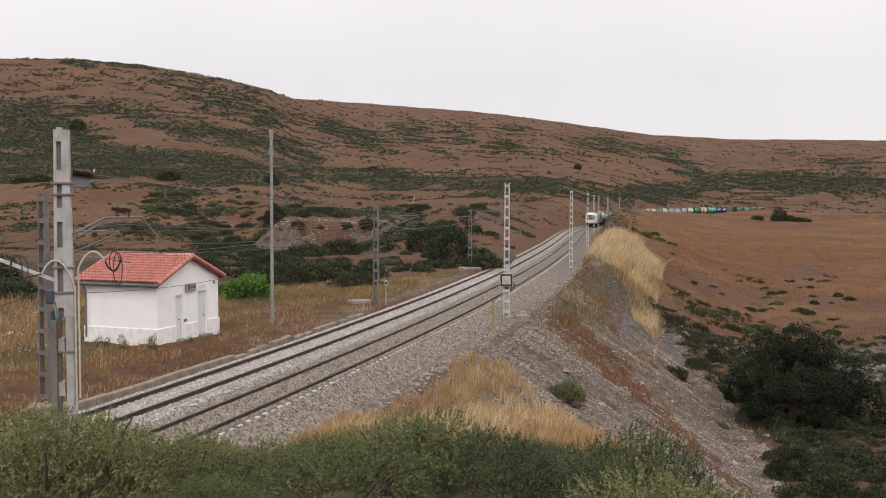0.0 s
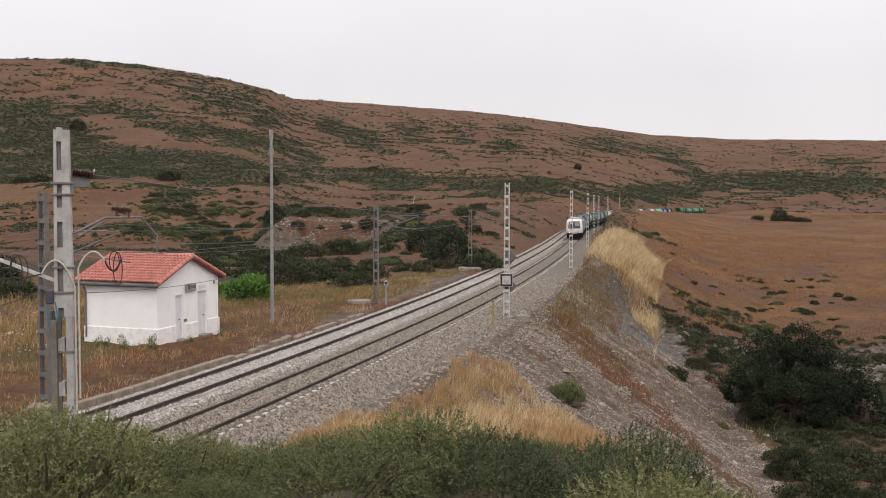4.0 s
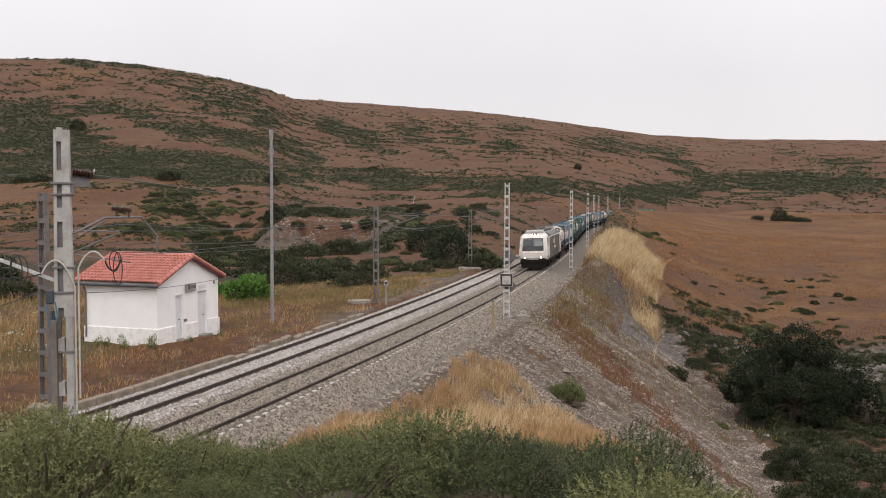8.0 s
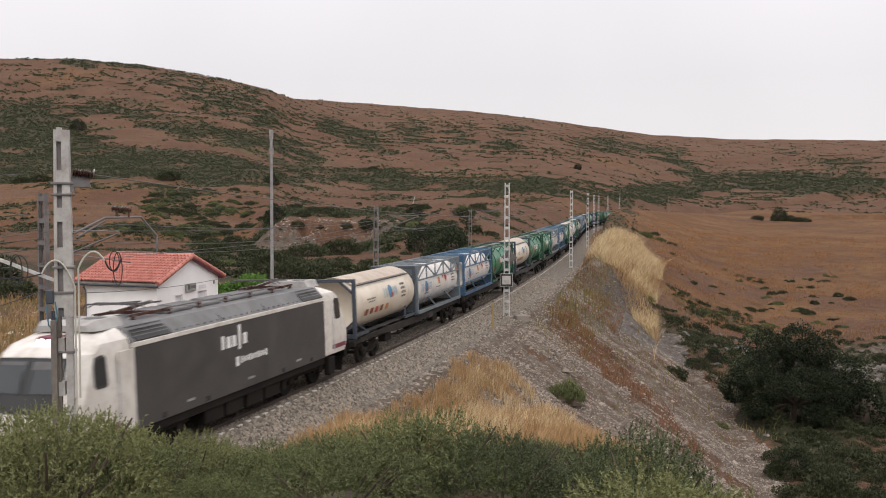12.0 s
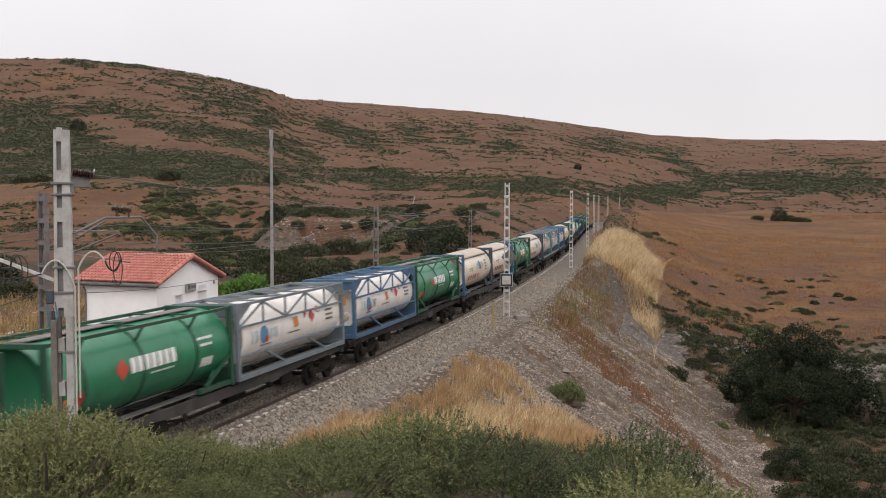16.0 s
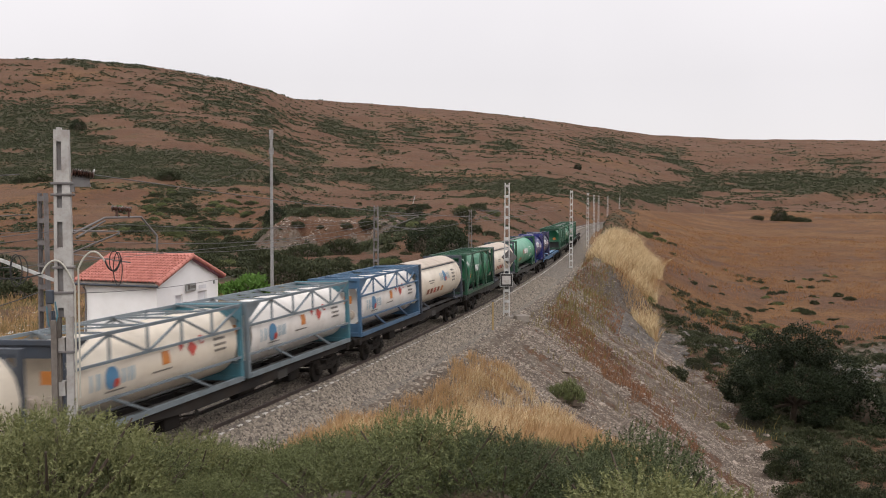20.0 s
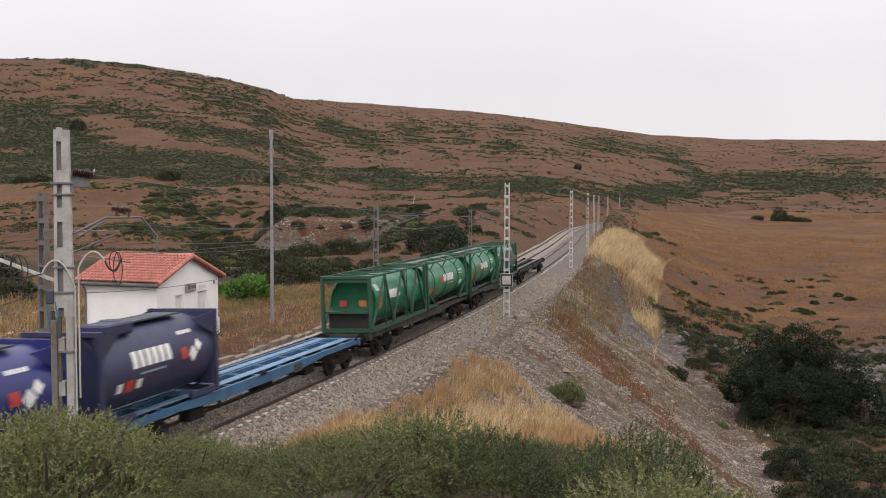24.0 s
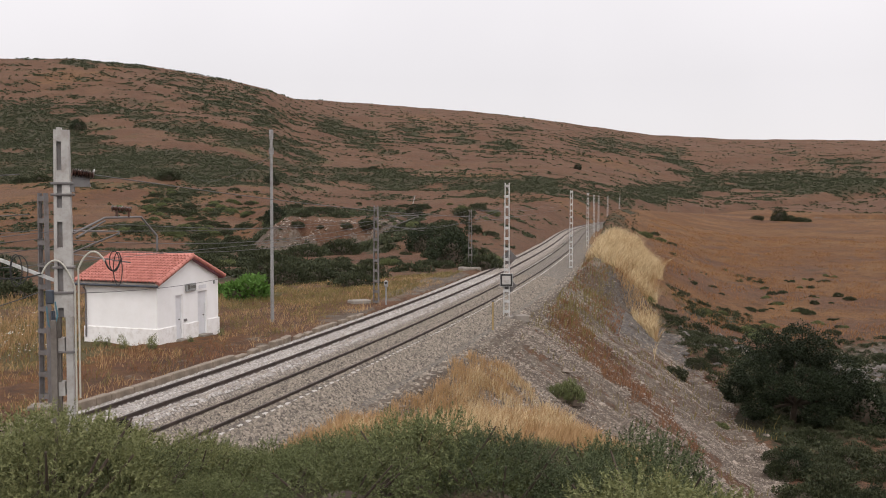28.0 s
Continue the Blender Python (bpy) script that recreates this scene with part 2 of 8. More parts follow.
TREE_LEAF = leaf_mat("tree_leaf", (0.010, 0.016, 0.008), (0.048, 0.060, 0.026), (0.021, 0.031, 0.013))
FRESH_LEAF = leaf_mat("fresh_leaf", (0.06, 0.13, 0.02), (0.11, 0.20, 0.04), (0.08, 0.16, 0.03))
DRY_GRASS = leaf_mat("dry_grass_blade", (0.30, 0.185, 0.085), (0.50, 0.355, 0.19), (0.36, 0.22, 0.105))
PALE_GRASS = leaf_mat("pale_grass_blade", (0.46, 0.345, 0.19), (0.68, 0.56, 0.36), (0.56, 0.43, 0.25))
OLIVE_GRASS = leaf_mat("olive_grass_blade", (0.13, 0.105, 0.036), (0.29, 0.215, 0.090), (0.165, 0.135, 0.048))
SCRUB_FAR = leaf_mat("distant_scrub_leaf", (0.040, 0.047, 0.026), (0.098, 0.102, 0.052), (0.060, 0.068, 0.036))
PASTURE = leaf_mat("pasture_blade", (0.15, 0.066, 0.026), (0.41, 0.228, 0.100), (0.245, 0.118, 0.046))
RUSTY_GRASS = leaf_mat("rusty_grass_blade", (0.14, 0.062, 0.032), (0.31, 0.165, 0.085), (0.21, 0.105, 0.052))
TWIG = worn("brown_twig", (0.05, 0.035, 0.025), (0.09, 0.065, 0.045), (0.03, 0.025, 0.02), 0.9, amount=0.3)


def ground_mat():
    """Dry moorland: the cover attribute tells scrub (red), pale dry grass (green) and bare stone (blue); alpha, green grass."""
    m, nt, b = mat_base("moorland", 0.95)
    at = nt.nodes.new("ShaderNodeAttribute")
    at.attribute_name = "cover"
    sep = nt.nodes.new("ShaderNodeSeparateColor")
    nt.links.new(at.outputs["Color"], sep.inputs[0])
    co = nt.nodes.new("ShaderNodeTexCoord")
    v = co.outputs["Object"]
    n1 = noise_fac(nt, v, 0.012, 6, 0.6)
    n2 = noise_fac(nt, v, 0.11, 6, 0.65)
    n3 = noise_fac(nt, v, 0.9, 6, 0.7)
    n4 = noise_fac(nt, v, 7.0, 5, 0.7)
    earth = mixc(nt, n1, (0.138, 0.056, 0.031), (0.178, 0.079, 0.042))
    earth = mixc(nt, math_n(nt, "MULTIPLY", n2, 0.7), earth, (0.112, 0.054, 0.033))
    n5 = noise_fac(nt, v, 0.30, 5, 0.7, 0.50, 0.66)
    n6 = noise_fac(nt, v, 0.045, 5, 0.65, 0.42, 0.6)
    n7 = noise_fac(nt, v, 2.4, 6, 0.75, 0.45, 0.62)
    earth = mixc(nt, math_n(nt, "MULTIPLY", n6, 0.6), earth, (0.215, 0.122, 0.072))
    earth = mixc(nt, math_n(nt, "MULTIPLY", n5, 0.8), earth, (0.066, 0.044, 0.030))
    earth = mixc(nt, math_n(nt, "MULTIPLY", n3, 0.35), earth, (0.18, 0.105, 0.06))
    dry = mixc(nt, n2, (0.178, 0.074, 0.026), (0.255, 0.120, 0.044))
    dry = mixc(nt, math_n(nt, "MULTIPLY", n6, 0.55), dry, (0.37, 0.205, 0.085))
    dry = mixc(nt, math_n(nt, "MULTIPLY", n5, 0.7), dry, (0.088, 0.045, 0.024))
    dry = mixc(nt, math_n(nt, "MULTIPLY", n3, 0.55), dry, (0.105, 0.052, 0.026))
    green = mixc(nt, n3, (0.026, 0.037, 0.016), (0.052, 0.062, 0.028))
    green = mixc(nt, math_n(nt, "MULTIPLY", n5, 0.6), green, (0.018, 0.026, 0.013))
    green = mixc(nt, math_n(nt, "MULTIPLY", n2, 0.45), green, (0.090, 0.058, 0.032))
    stone = mixc(nt, n3, (0.125, 0.099, 0.078), (0.33, 0.272, 0.215))
    stone = mixc(nt, math_n(nt, "MULTIPLY", n2, 0.5), stone, (0.135, 0.098, 0.072))
    vo = add(nt, "ShaderNodeTexVoronoi", Scale=7.5)
    nt.links.new(v, vo.inputs["Vector"])
    sepv = nt.nodes.new("ShaderNodeSeparateColor")
    nt.links.new(vo.outputs["Color"], sepv.inputs[0])
    stone = mixc(nt, math_n(nt, "MULTIPLY", sepv.outputs[0], 0.5), stone, (0.085, 0.072, 0.062))
    olive = mixc(nt, n4, (0.105, 0.092, 0.038), (0.165, 0.135, 0.06))

    def edge(ch, sharp=0.22):
        a = math_n(nt, "ADD", ch, math_n(nt, "MULTIPLY", math_n(nt, "SUBTRACT", n3, 0.5), sharp * 2))
        a = math_n(nt, "ADD", a, math_n(nt, "MULTIPLY", math_n(nt, "SUBTRACT", n2, 0.5), sharp))
        r = add(nt, "ShaderNodeMapRange")
        r.inputs["From Min"].default_value = 0.42
        r.inputs["From Max"].default_value = 0.58
        nt.links.new(a, r.inputs["Value"])
        return r.outputs[0]
    c = mixc(nt, edge(sep.outputs[1]), earth, dry)
    c = mixc(nt, edge(at.outputs["Alpha"]), c, olive)
    c = mixc(nt, edge(sep.outputs[0]), c, green)
    c = mixc(nt, edge(sep.outputs[2]), c, stone)
    c = mixc(nt, math_n(nt, "MULTIPLY", n7, 0.42), c, (0.055, 0.038, 0.026))
    c = mixc(nt, math_n(nt, "MULTIPLY", n4, 0.28), c, (0.09, 0.06, 0.04))
    c = mixc(nt, 0.22, c, (0.012, 0.012, 0.012))
    nt.links.new(c, b.inputs["Base Color"])
    b.inputs["Specular IOR Level"].default_value = 0.15
    bump(nt, b, math_n(nt, "ADD", n4, math_n(nt, "MULTIPLY", n3, 2.0)), 0.6, 0.12)
    return m


GROUND = ground_mat()


# ---- mesh helpers ----
class Mb:
    """Collects plain shapes into one mesh."""

    def __init__(self):
        self.v, self.f = [], []

    def poly(self, pts, faces):
        n = len(self.v)
        self.v.extend(tuple(p) for p in pts)
        self.f.extend(tuple(n + i for i in f) for f in faces)
        return self

    def box(self, c, size, ch=0.0, m=None):
        hx, hy, hz = (s / 2 for s in size)
        ch = min(ch, hx * 0.9, hy * 0.9, hz * 0.9)
        if ch <= 0:
            pts = [Vector((x * hx, y * hy, z * hz)) for z in (-1, 1) for x, y in ((-1, -1), (1, -1), (1, 1), (-1, 1))]
            faces = [(3, 2, 1, 0), (4, 5, 6, 7), (0, 1, 5, 4), (1, 2, 6, 5), (2, 3, 7, 6), (3, 0, 4, 7)]
        else:
            pts, faces = [], []
            prof = []
            for x, y in ((-1, -1), (1, -1), (1, 1), (-1, 1)):
                a, b2 = ((x * (hx - ch), y * hy), (x * hx, y * (hy - ch)))
                prof += [a, b2] if x * y > 0 else [b2, a]
            ang = sorted(prof, key=lambda p: math.atan2(p[1] / hy, p[0] / hx))
            inner = [((hx - ch) / hx * p[0] if abs(p[0]) > hx - ch * 0.5 else p[0], (hy - ch) / hy * p[1] if abs(p[1]) > hy - ch * 0.5 else p[1]) for p in ang]
            for ring, z in ((inner, -hz), (ang, -hz + ch), (ang, hz - ch), (inner, hz)):
                pts += [Vector((p[0], p[1], z)) for p in ring]
            for k in range(3):
                faces += [(k * 8 + i, k * 8 + (i + 1) % 8, k * 8 + 8 + (i + 1) % 8, k * 8 + 8 + i) for i in range(8)]
            faces += [tuple(range(7, -1, -1)), tuple(range(24, 32))]
        m = m or Matrix.Identity(3)
        c = Vector(c)
        return self.poly([c + m @ p for p in pts], faces)

    def bar(self, p0, p1, w=0.06, h=None, up=(0, 0, 1)):
        """A square bar from p0 to p1."""
        p0, p1 = Vector(p0), Vector(p1)
        h = h or w
        d = (p1 - p0).normalized()
        u = Vector(up)
        if abs(d.dot(u)) > 0.98:
            u = Vector((0, 1, 0))
        a = d.cross(u).normalized() * (w / 2)
        b2 = a.cross(d).normalized() * (h / 2)
        pts = [p + sa * a + sb * b2 for p in (p0, p1) for sa, sb in ((-1, -1), (1, -1), (1, 1), (-1, 1))]
        return self.poly(pts, [(0, 1, 2, 3), (7, 6, 5, 4), (0, 4, 5, 1), (1, 5, 6, 2), (2, 6, 7, 3), (3, 7, 4, 0)])

    def lathe(self, p0, p1, prof, n=16):
        """Rings of radius r at the share u of the way from p0 to p1."""
        p0, p1 = Vector(p0), Vector(p1)
        d = (p1 - p0)
        dn = d.normalized()
        a = dn.cross(Vector((0, 0, 1)))
        a = (a if a.length > 0.05 else dn.cross(Vector((0, 1, 0)))).normalized()
        b2 = dn.cross(a)
        pts = []
        for u, r in prof:
            c = p0 + d * u
            pts += [c + (a * math.cos(t) + b2 * math.sin(t)) * r for t in (2 * math.pi * i / n for i in range(n))]
        k = len(prof)
        faces = [(j * n + i, j * n + (i + 1) % n, j * n + n + (i + 1) % n, j * n + n + i) for j in range(k - 1) for i in range(n)]
        faces += [tuple(range(n - 1, -1, -1)), tuple(range((k - 1) * n, k * n))]
        return self.poly(pts, faces)

    def cyl(self, p0, p1, r, r2=None, n=10):
        return self.lathe(p0, p1, [(0, r), (1, r if r2 is None else r2)], n)

    def tube(self, pts, r, n=6):
        """One bent tube through the points."""
        pts = [Vector(q) for q in pts]
        rings, ref = [], None
        for i, q in enumerate(pts):
            d = (pts[min(i + 1, len(pts) - 1)] - pts[max(i - 1, 0)]).normalized()
            if ref is None:
                ref = Vector((0, 0, 1)) if abs(d.z) < 0.9 else Vector((0, 1, 0))
            a = d.cross(ref).normalized()
            ref = a.cross(d).normalized()
            rings.append([q + (a * math.cos(t) + ref * math.sin(t)) * r for t in (2 * math.pi * j / n for j in range(n))])
        return self.loft(rings)

    def loft(self, rings):
        n, k = len(rings[0]), len(rings)
        pts = [p for ring in rings for p in ring]
        faces = [(j * n + i, j * n + (i + 1) % n, j * n + n + (i + 1) % n, j * n + n + i) for j in range(k - 1) for i in range(n)]
        faces += [tuple(range(n - 1, -1, -1)), tuple(range((k - 1) * n, k * n))]
        return self.poly(pts, faces)

    def mesh(self, name, material, smooth=35):
        me = bpy.data.meshes.new(name)
        me.from_pydata(self.v, [], self.f)
        bm = bmesh.new()
        bm.from_mesh(me)
        bmesh.ops.recalc_face_normals(bm, faces=bm.faces)
        bm.to_mesh(me)
        bm.free()
        me.materials.append(material)
        if smooth:
            me.shade_smooth()
            me.set_sharp_from_angle(angle=radians(smooth))
        return me


def part(name, mb, material, parent=None, label="", smooth=35):
    """One mesh object, under a thing or a part."""
    ob = new(name, mb.mesh(name, material, smooth) if isinstance(mb, Mb) else mb)
    if parent is not None:
        ob.parent = parent
    return tagged(ob, label)


def thing(name, label, category, group="", kind=""):
    return tagged(new(name), label, category, group, kind)


# ---- the line of the tracks: headings from a run of curvatures, s in metres along the right rail of the nearer track ----
KNOT = [-400, -30, 20, 60, 100, 140, 180, 220, 260, 320, 400, 480, 560, 640, 900]
CURV = [-0.93, -0.93, -1.42, -0.95, -0.36, -0.54, 0.37, 1.44, 1.38, 1.58, 1.86, 1.64, 1.46, 1.37, 1.3]
TS = np.arange(-400, 901, 2.0)
_k = np.interp(TS, KNOT, CURV) * 1e-3
_th = np.concatenate([[0], np.cumsum((_k[1:] + _k[:-1]))])
_i0 = int(np.argmin(abs(TS + 30)))
TH = radians(18.546) + _th - _th[_i0]
_dx, _dy = np.sin(TH), np.cos(TH)
TX = np.concatenate([[0], np.cumsum(_dx[1:] + _dx[:-1])])
TY = np.concatenate([[0], np.cumsum(_dy[1:] + _dy[:-1])])
TX += -16.650 - TX[_i0]
TY += 1.720 - TY[_i0]
PHI = 0.0354 * -np.tanh((TS - 200) / 30)
NEAR, FAR, GAUGE = 0.87, 4.523, 1.74


def track(s, lat=0.0, z=0.0, centre=NEAR):
    """The pose at s: y along the track, x to its right, z up and leaning with the cant."""
    x, y, th, ph = (float(np.interp(s, TS, a)) for a in (TX, TY, TH, PHI))
    m = Matrix.Translation((x - centre * math.cos(th), y + centre * math.sin(th), 0)) @ Matrix.Rotation(-th, 4, "Z") @ Matrix.Rotation(-ph, 4, "Y")
    return m @ Matrix.Translation((lat, 0, z))


def vehicle(s, half):
    """The pose of a vehicle whose two pivots stand on the track half metres before and behind s."""
    a, b2 = track(s - half), track(s + half)
    th = math.atan2(b2.translation.x - a.translation.x, b2.translation.y - a.translation.y)
    ph = float(np.interp(s, TS, PHI))
    return Matrix.Translation((a.translation + b2.translation) / 2) @ Matrix.Rotation(-th, 4, "Z") @ Matrix.Rotation(-ph, 4, "Y")


def line_coords(x, y):
    """s and the distance to the left of the nearer track's right rail, for arrays of places."""
    sel = slice(0, None, 4)
    tx, ty, ts, th = TX[sel], TY[sel], TS[sel], TH[sel]
    s, l = np.empty_like(x), np.empty_like(x)
    for i in range(0, len(x), 20000):
        px, py = x[i:i + 20000], y[i:i + 20000]
        j = np.argmin((px[:, None] - tx) ** 2 + (py[:, None] - ty) ** 2, axis=1)
        ex, ey = px - tx[j], py - ty[j]
        s[i:i + 20000] = ts[j] + ex * np.sin(th[j]) + ey * np.cos(th[j])
        l[i:i + 20000] = -ex * np.cos(th[j]) + ey * np.sin(th[j])
    return s, l


def sstep(a, b2, v):
    u = np.clip((v - a) / (b2 - a), 0, 1)
    return u * u * (3 - 2 * u)


class Wave:
    """Smooth random relief for arrays: a few octaves of sines with random directions."""

    def __init__(self, seed, size, octaves=4):
        r = np.random.RandomState(seed)
        self.t = []
        for o in range(octaves):
            for _ in range(5):
                a = r.uniform(0, 2 * np.pi)
                k = 2 * np.pi / (size / 1.9 ** o) * r.uniform(0.7, 1.35)
                self.t.append((k * np.cos(a), k * np.sin(a), r.uniform(0, 6.28), 0.55 ** o))

    def __call__(self, x, y):
        return sum(w * np.sin(kx * x + ky * y + p + 0.6 * np.sin(0.7 * (ky * x - kx * y) + 2 * p)) for kx, ky, p, w in self.t) / 3.6


W_HILL, W_MID, W_FINE, W_SCRUB, W_SCRUB2, W_TONG = Wave(3, 260), Wave(5, 40), Wave(9, 6), Wave(11, 34, 5), Wave(13, 240, 4), Wave(17, 90, 4)
# the skyline: tangents of bearing and of height over the eye
SKY_K = [-0.74, -0.452, -0.377, -0.296, -0.221, -0.175, -0.152, -0.048, 0.038, 0.125, 0.211, 0.298, 0.452, 0.76]
SKY_E = [0.1174, 0.1422, 0.1416, 0.1344, 0.1223, 0.1108, 0.1020, 0.0956, 0.0887, 0.0783, 0.0662, 0.0620, 0.0610, 0.0600]


def height(x, y):
    """The lie of the land at arrays of places: height, place along and left of the line, tangent of bearing, share of the hill climbed."""
    x, y = np.atleast_1d(np.asarray(x, float)), np.atleast_1d(np.asarray(y, float))
    r = np.hypot(x, y)
    front = y > 0.2 * r
    k = np.where(front, x / np.maximum(y, 0.2 * r), np.where(x > 0, 0.76, -0.74))
    k = np.clip(k, -0.74, 0.76)
    s, l = line_coords(x, y)
    # the hills round the valley
    rr = np.interp(k, [-0.74, -0.18, -0.08, 0.45, 0.76], [820, 850, 1230, 1450, 1300])
    zr = 7.3 + np.interp(k, SKY_K, SKY_E) * rr / np.sqrt(1 + k * k)
    r0 = np.interp(k, [-0.74, -0.048, 0.10, 0.17, 0.27, 0.45, 0.76], [140, 140, 190, 290, 470, 520, 500])
    z0 = np.interp(k, [-0.74, -0.048, 0.067, 0.125, 0.45], [-9, -9, -2, 1, 1])
    pw = np.interp(k, [-0.45, -0.05, 0.125, 0.45], [1.5, 1.25, 1.3, 1.25])
    u = (r - r0) / (rr - r0)
    over = np.maximum(u - 1, 0)
    hill = z0 + (zr - z0) * np.where(u < 1, np.clip(u, 0, 1) ** pw, np.maximum(1 - 1.6 * over ** 1.2, 0.2))
    hill += np.clip(r / 700, 0, 1) * 3.2 * W_HILL(x, y) * sstep(0.02, 0.3, u) * (1 - 0.85 * sstep(0.7, 0.93, u)) + 0.6 * W_MID(x, y) * sstep(0, 0.1, u) * (1 - sstep(0.8, 0.95, u))
    share = (hill - 7) / np.maximum(zr - 7, 1)
    # left of the line: the level of the halt, then a hollow
    edge = np.interp(x, [-90, -32, -14, 1, 6], [60, 72, 84, 99, 112])
    bench = -0.28 + 0.05 * W_FINE(x, y)
    left = bench - 8.7 * sstep(0, 42, y - edge) + 0.5 * W_MID(x, y) * sstep(4, 30, y - edge)
    scar = 4.9 * sstep(193, 212, r + 4 * W_FINE(x, y)) * sstep(-0.20, -0.15, k) * (1 - sstep(-0.048, -0.022, k)) * (1 - sstep(230, 290, r))
    left = np.where(hill > left, hill, left) + 2.6 * sstep(165, 197, r) * sstep(-0.21, -0.158, k) * (1 - sstep(-0.03, 0.01, k)) * (1 - sstep(240, 310, r)) + scar
    bank = np.minimum((l - 7.6) * 0.42, 6.5) * sstep(105, 145, s) * (1 - sstep(250, 330, s)) * (1 - 1.6 * sstep(20, 46, l))
    left = np.maximum(left, bank - 0.5)
    left = np.where(y < edge - 2, bench, left)
    # right of the line: the knoll, the ravine and the sloping pasture
    knoll = np.interp(r * (1 + 0.42 * sstep(0.10, 0.33, k)), [0, 4, 10, 20, 30, 38, 50, 66, 90], [5.55, 5.35, 4.15, 1.7, 0.15, -1.4, -5.4, -11.5, -13]) + 0.12 * W_FINE(x, y)
    knoll = np.where(front, knoll, 5.5)
    zb = np.interp(k, [0.125, 0.176, 0.211, 0.269, 0.326, 0.452, 0.76], [5.4, 4.75, 3.45, 1.5, -0.2, -1.0, 0])
    db = np.interp(k, [0.125, 0.176, 0.211, 0.269, 0.326, 0.452], [240, 265, 345, 410, 430, 400])
    field = zb + np.where(y < db, 0.030, -0.012) * (y - db) + 0.25 * W_MID(x, y) + 0.05 * W_FINE(x, y)
    floor = np.interp(y, [30, 50, 62, 76, 93, 110], [-12, -11.2, -10.2, -9.4, -7.2, -5.5]) - 0.08 * np.maximum(x - 24, 0) + 0.3 * W_FINE(x * 0.6, y * 0.6)
    rim = 100 + 5 * W_MID(x * 0.7, y * 0.7) - 16 * sstep(0.33, 0.45, k)
    mixf = sstep(rim - 10, rim + 5, y)
    field = floor * (1 - mixf) + field * mixf
    field = np.where(front, field, -3)
    right = np.maximum(np.maximum(knoll, field), np.where(y > 430, hill, -20))
    nat = np.where(l > 2.7, left, right)
    # the formation: banks down to and up from the track bed
    o = np.where(l > 2.7, l - 6.6, -l - 3.2)
    e = np.maximum(o, 0)
    bankdown = -0.62 - e / 1.5 + np.where(e > 1, 0.22 * W_FINE(x * 0.8 + 0.9 * l, y * 0.8), 0)
    filled = nat < bankdown
    nat = np.clip(nat, bankdown, -0.62 + e * np.where(l > 2.7, 0.6, np.interp(s, [120, 165], [0.75, 2.2])))
    rough = 0.10 * W_FINE(x * 1.7, y * 1.7) * sstep(2, 7, e) * (r < 300)
    return np.where(o > 0, nat + rough, -0.62), s, l, k, share, filled


def ground_z(x, y):
    return float(height([x], [y])[0][0])


# ---- the ground: one sheet, finest where the camera looks ----
# green growth on the far slopes: bearing, height over the eye (thousandths), half-widths, rise along the bearing, strength
GREEN_PATCHES = [(-420, 70, 85, 28, 0.0, 0.9), (-335, 91, 70, 7, -0.05, 0.7), (-238, 64, 75, 10, -0.22, 0.95), (-300, 31, 175, 20, -0.04, 0.95),
                 (-425, 34, 75, 22, 0.0, 0.6), (-215, 94, 50, 17, -0.3, 0.55), (-158, 48, 38, 16, -0.2, 0.9), (-60, 20, 75, 12, -0.03, 0.95),
                 (-262, 124, 26, 6, 0.0, 0.5), (-205, 115, 38, 9, -0.25, 0.45), (-337, 138, 45, 3.5, -0.06, 0.9), (-98, 69, 34, 11, -0.4, 0.7), (-34, 68, 20, 11, 0.0, 0.6)]
GREEN_PATCHES_EAST = [(15, 64, 18, 11, 0.1, 0.55), (60, 54, 20, 6, 0.0, 0.7), (75, 71, 16, 5, 0.0, 0.6), (168, 57, 36, 8, -0.1, 0.6), (222, 49, 16, 6, 0.0, 0.6),
                      (240, 37, 42, 6, -0.45, 0.8), (365, 17, 95, 11, 0.0, 1.0), (228, 9, 85, 9, 0.1, 0.9), (70, 13, 80, 8, 0.0, 0.75), (405, 37, 32, 5, 0.0, 0.7), (432, 29, 26, 5, 0.0, 0.7), (355, 50, 8, 3, 0.0, 0.6)]
BARE_PATCHES = [(-322, 68, 44, 9, -0.2, 0.9), (-205, 52, 58, 6, -0.2, 0.9), (-108, 37, 40, 5, -0.12, 0.8), (-25, 31, 36, 7, 0.0, 0.7), (-120, 12, 60, 4, 0.0, 0.6), (175, 33, 45, 8, 0.0, 0.4)]


def patchy(k, e, patches):
    """How strongly the patches cover each bearing and height."""
    out = np.zeros_like(k)
    for c, h, a, b2, rise, w in patches:
        u = (k * 1000 - c) / a
        v = (e * 1000 - h - rise * (k * 1000 - c)) / b2
        out = np.maximum(out, w * np.exp(-(u * u + v * v) ** 1.5 * 0.7))
    return out


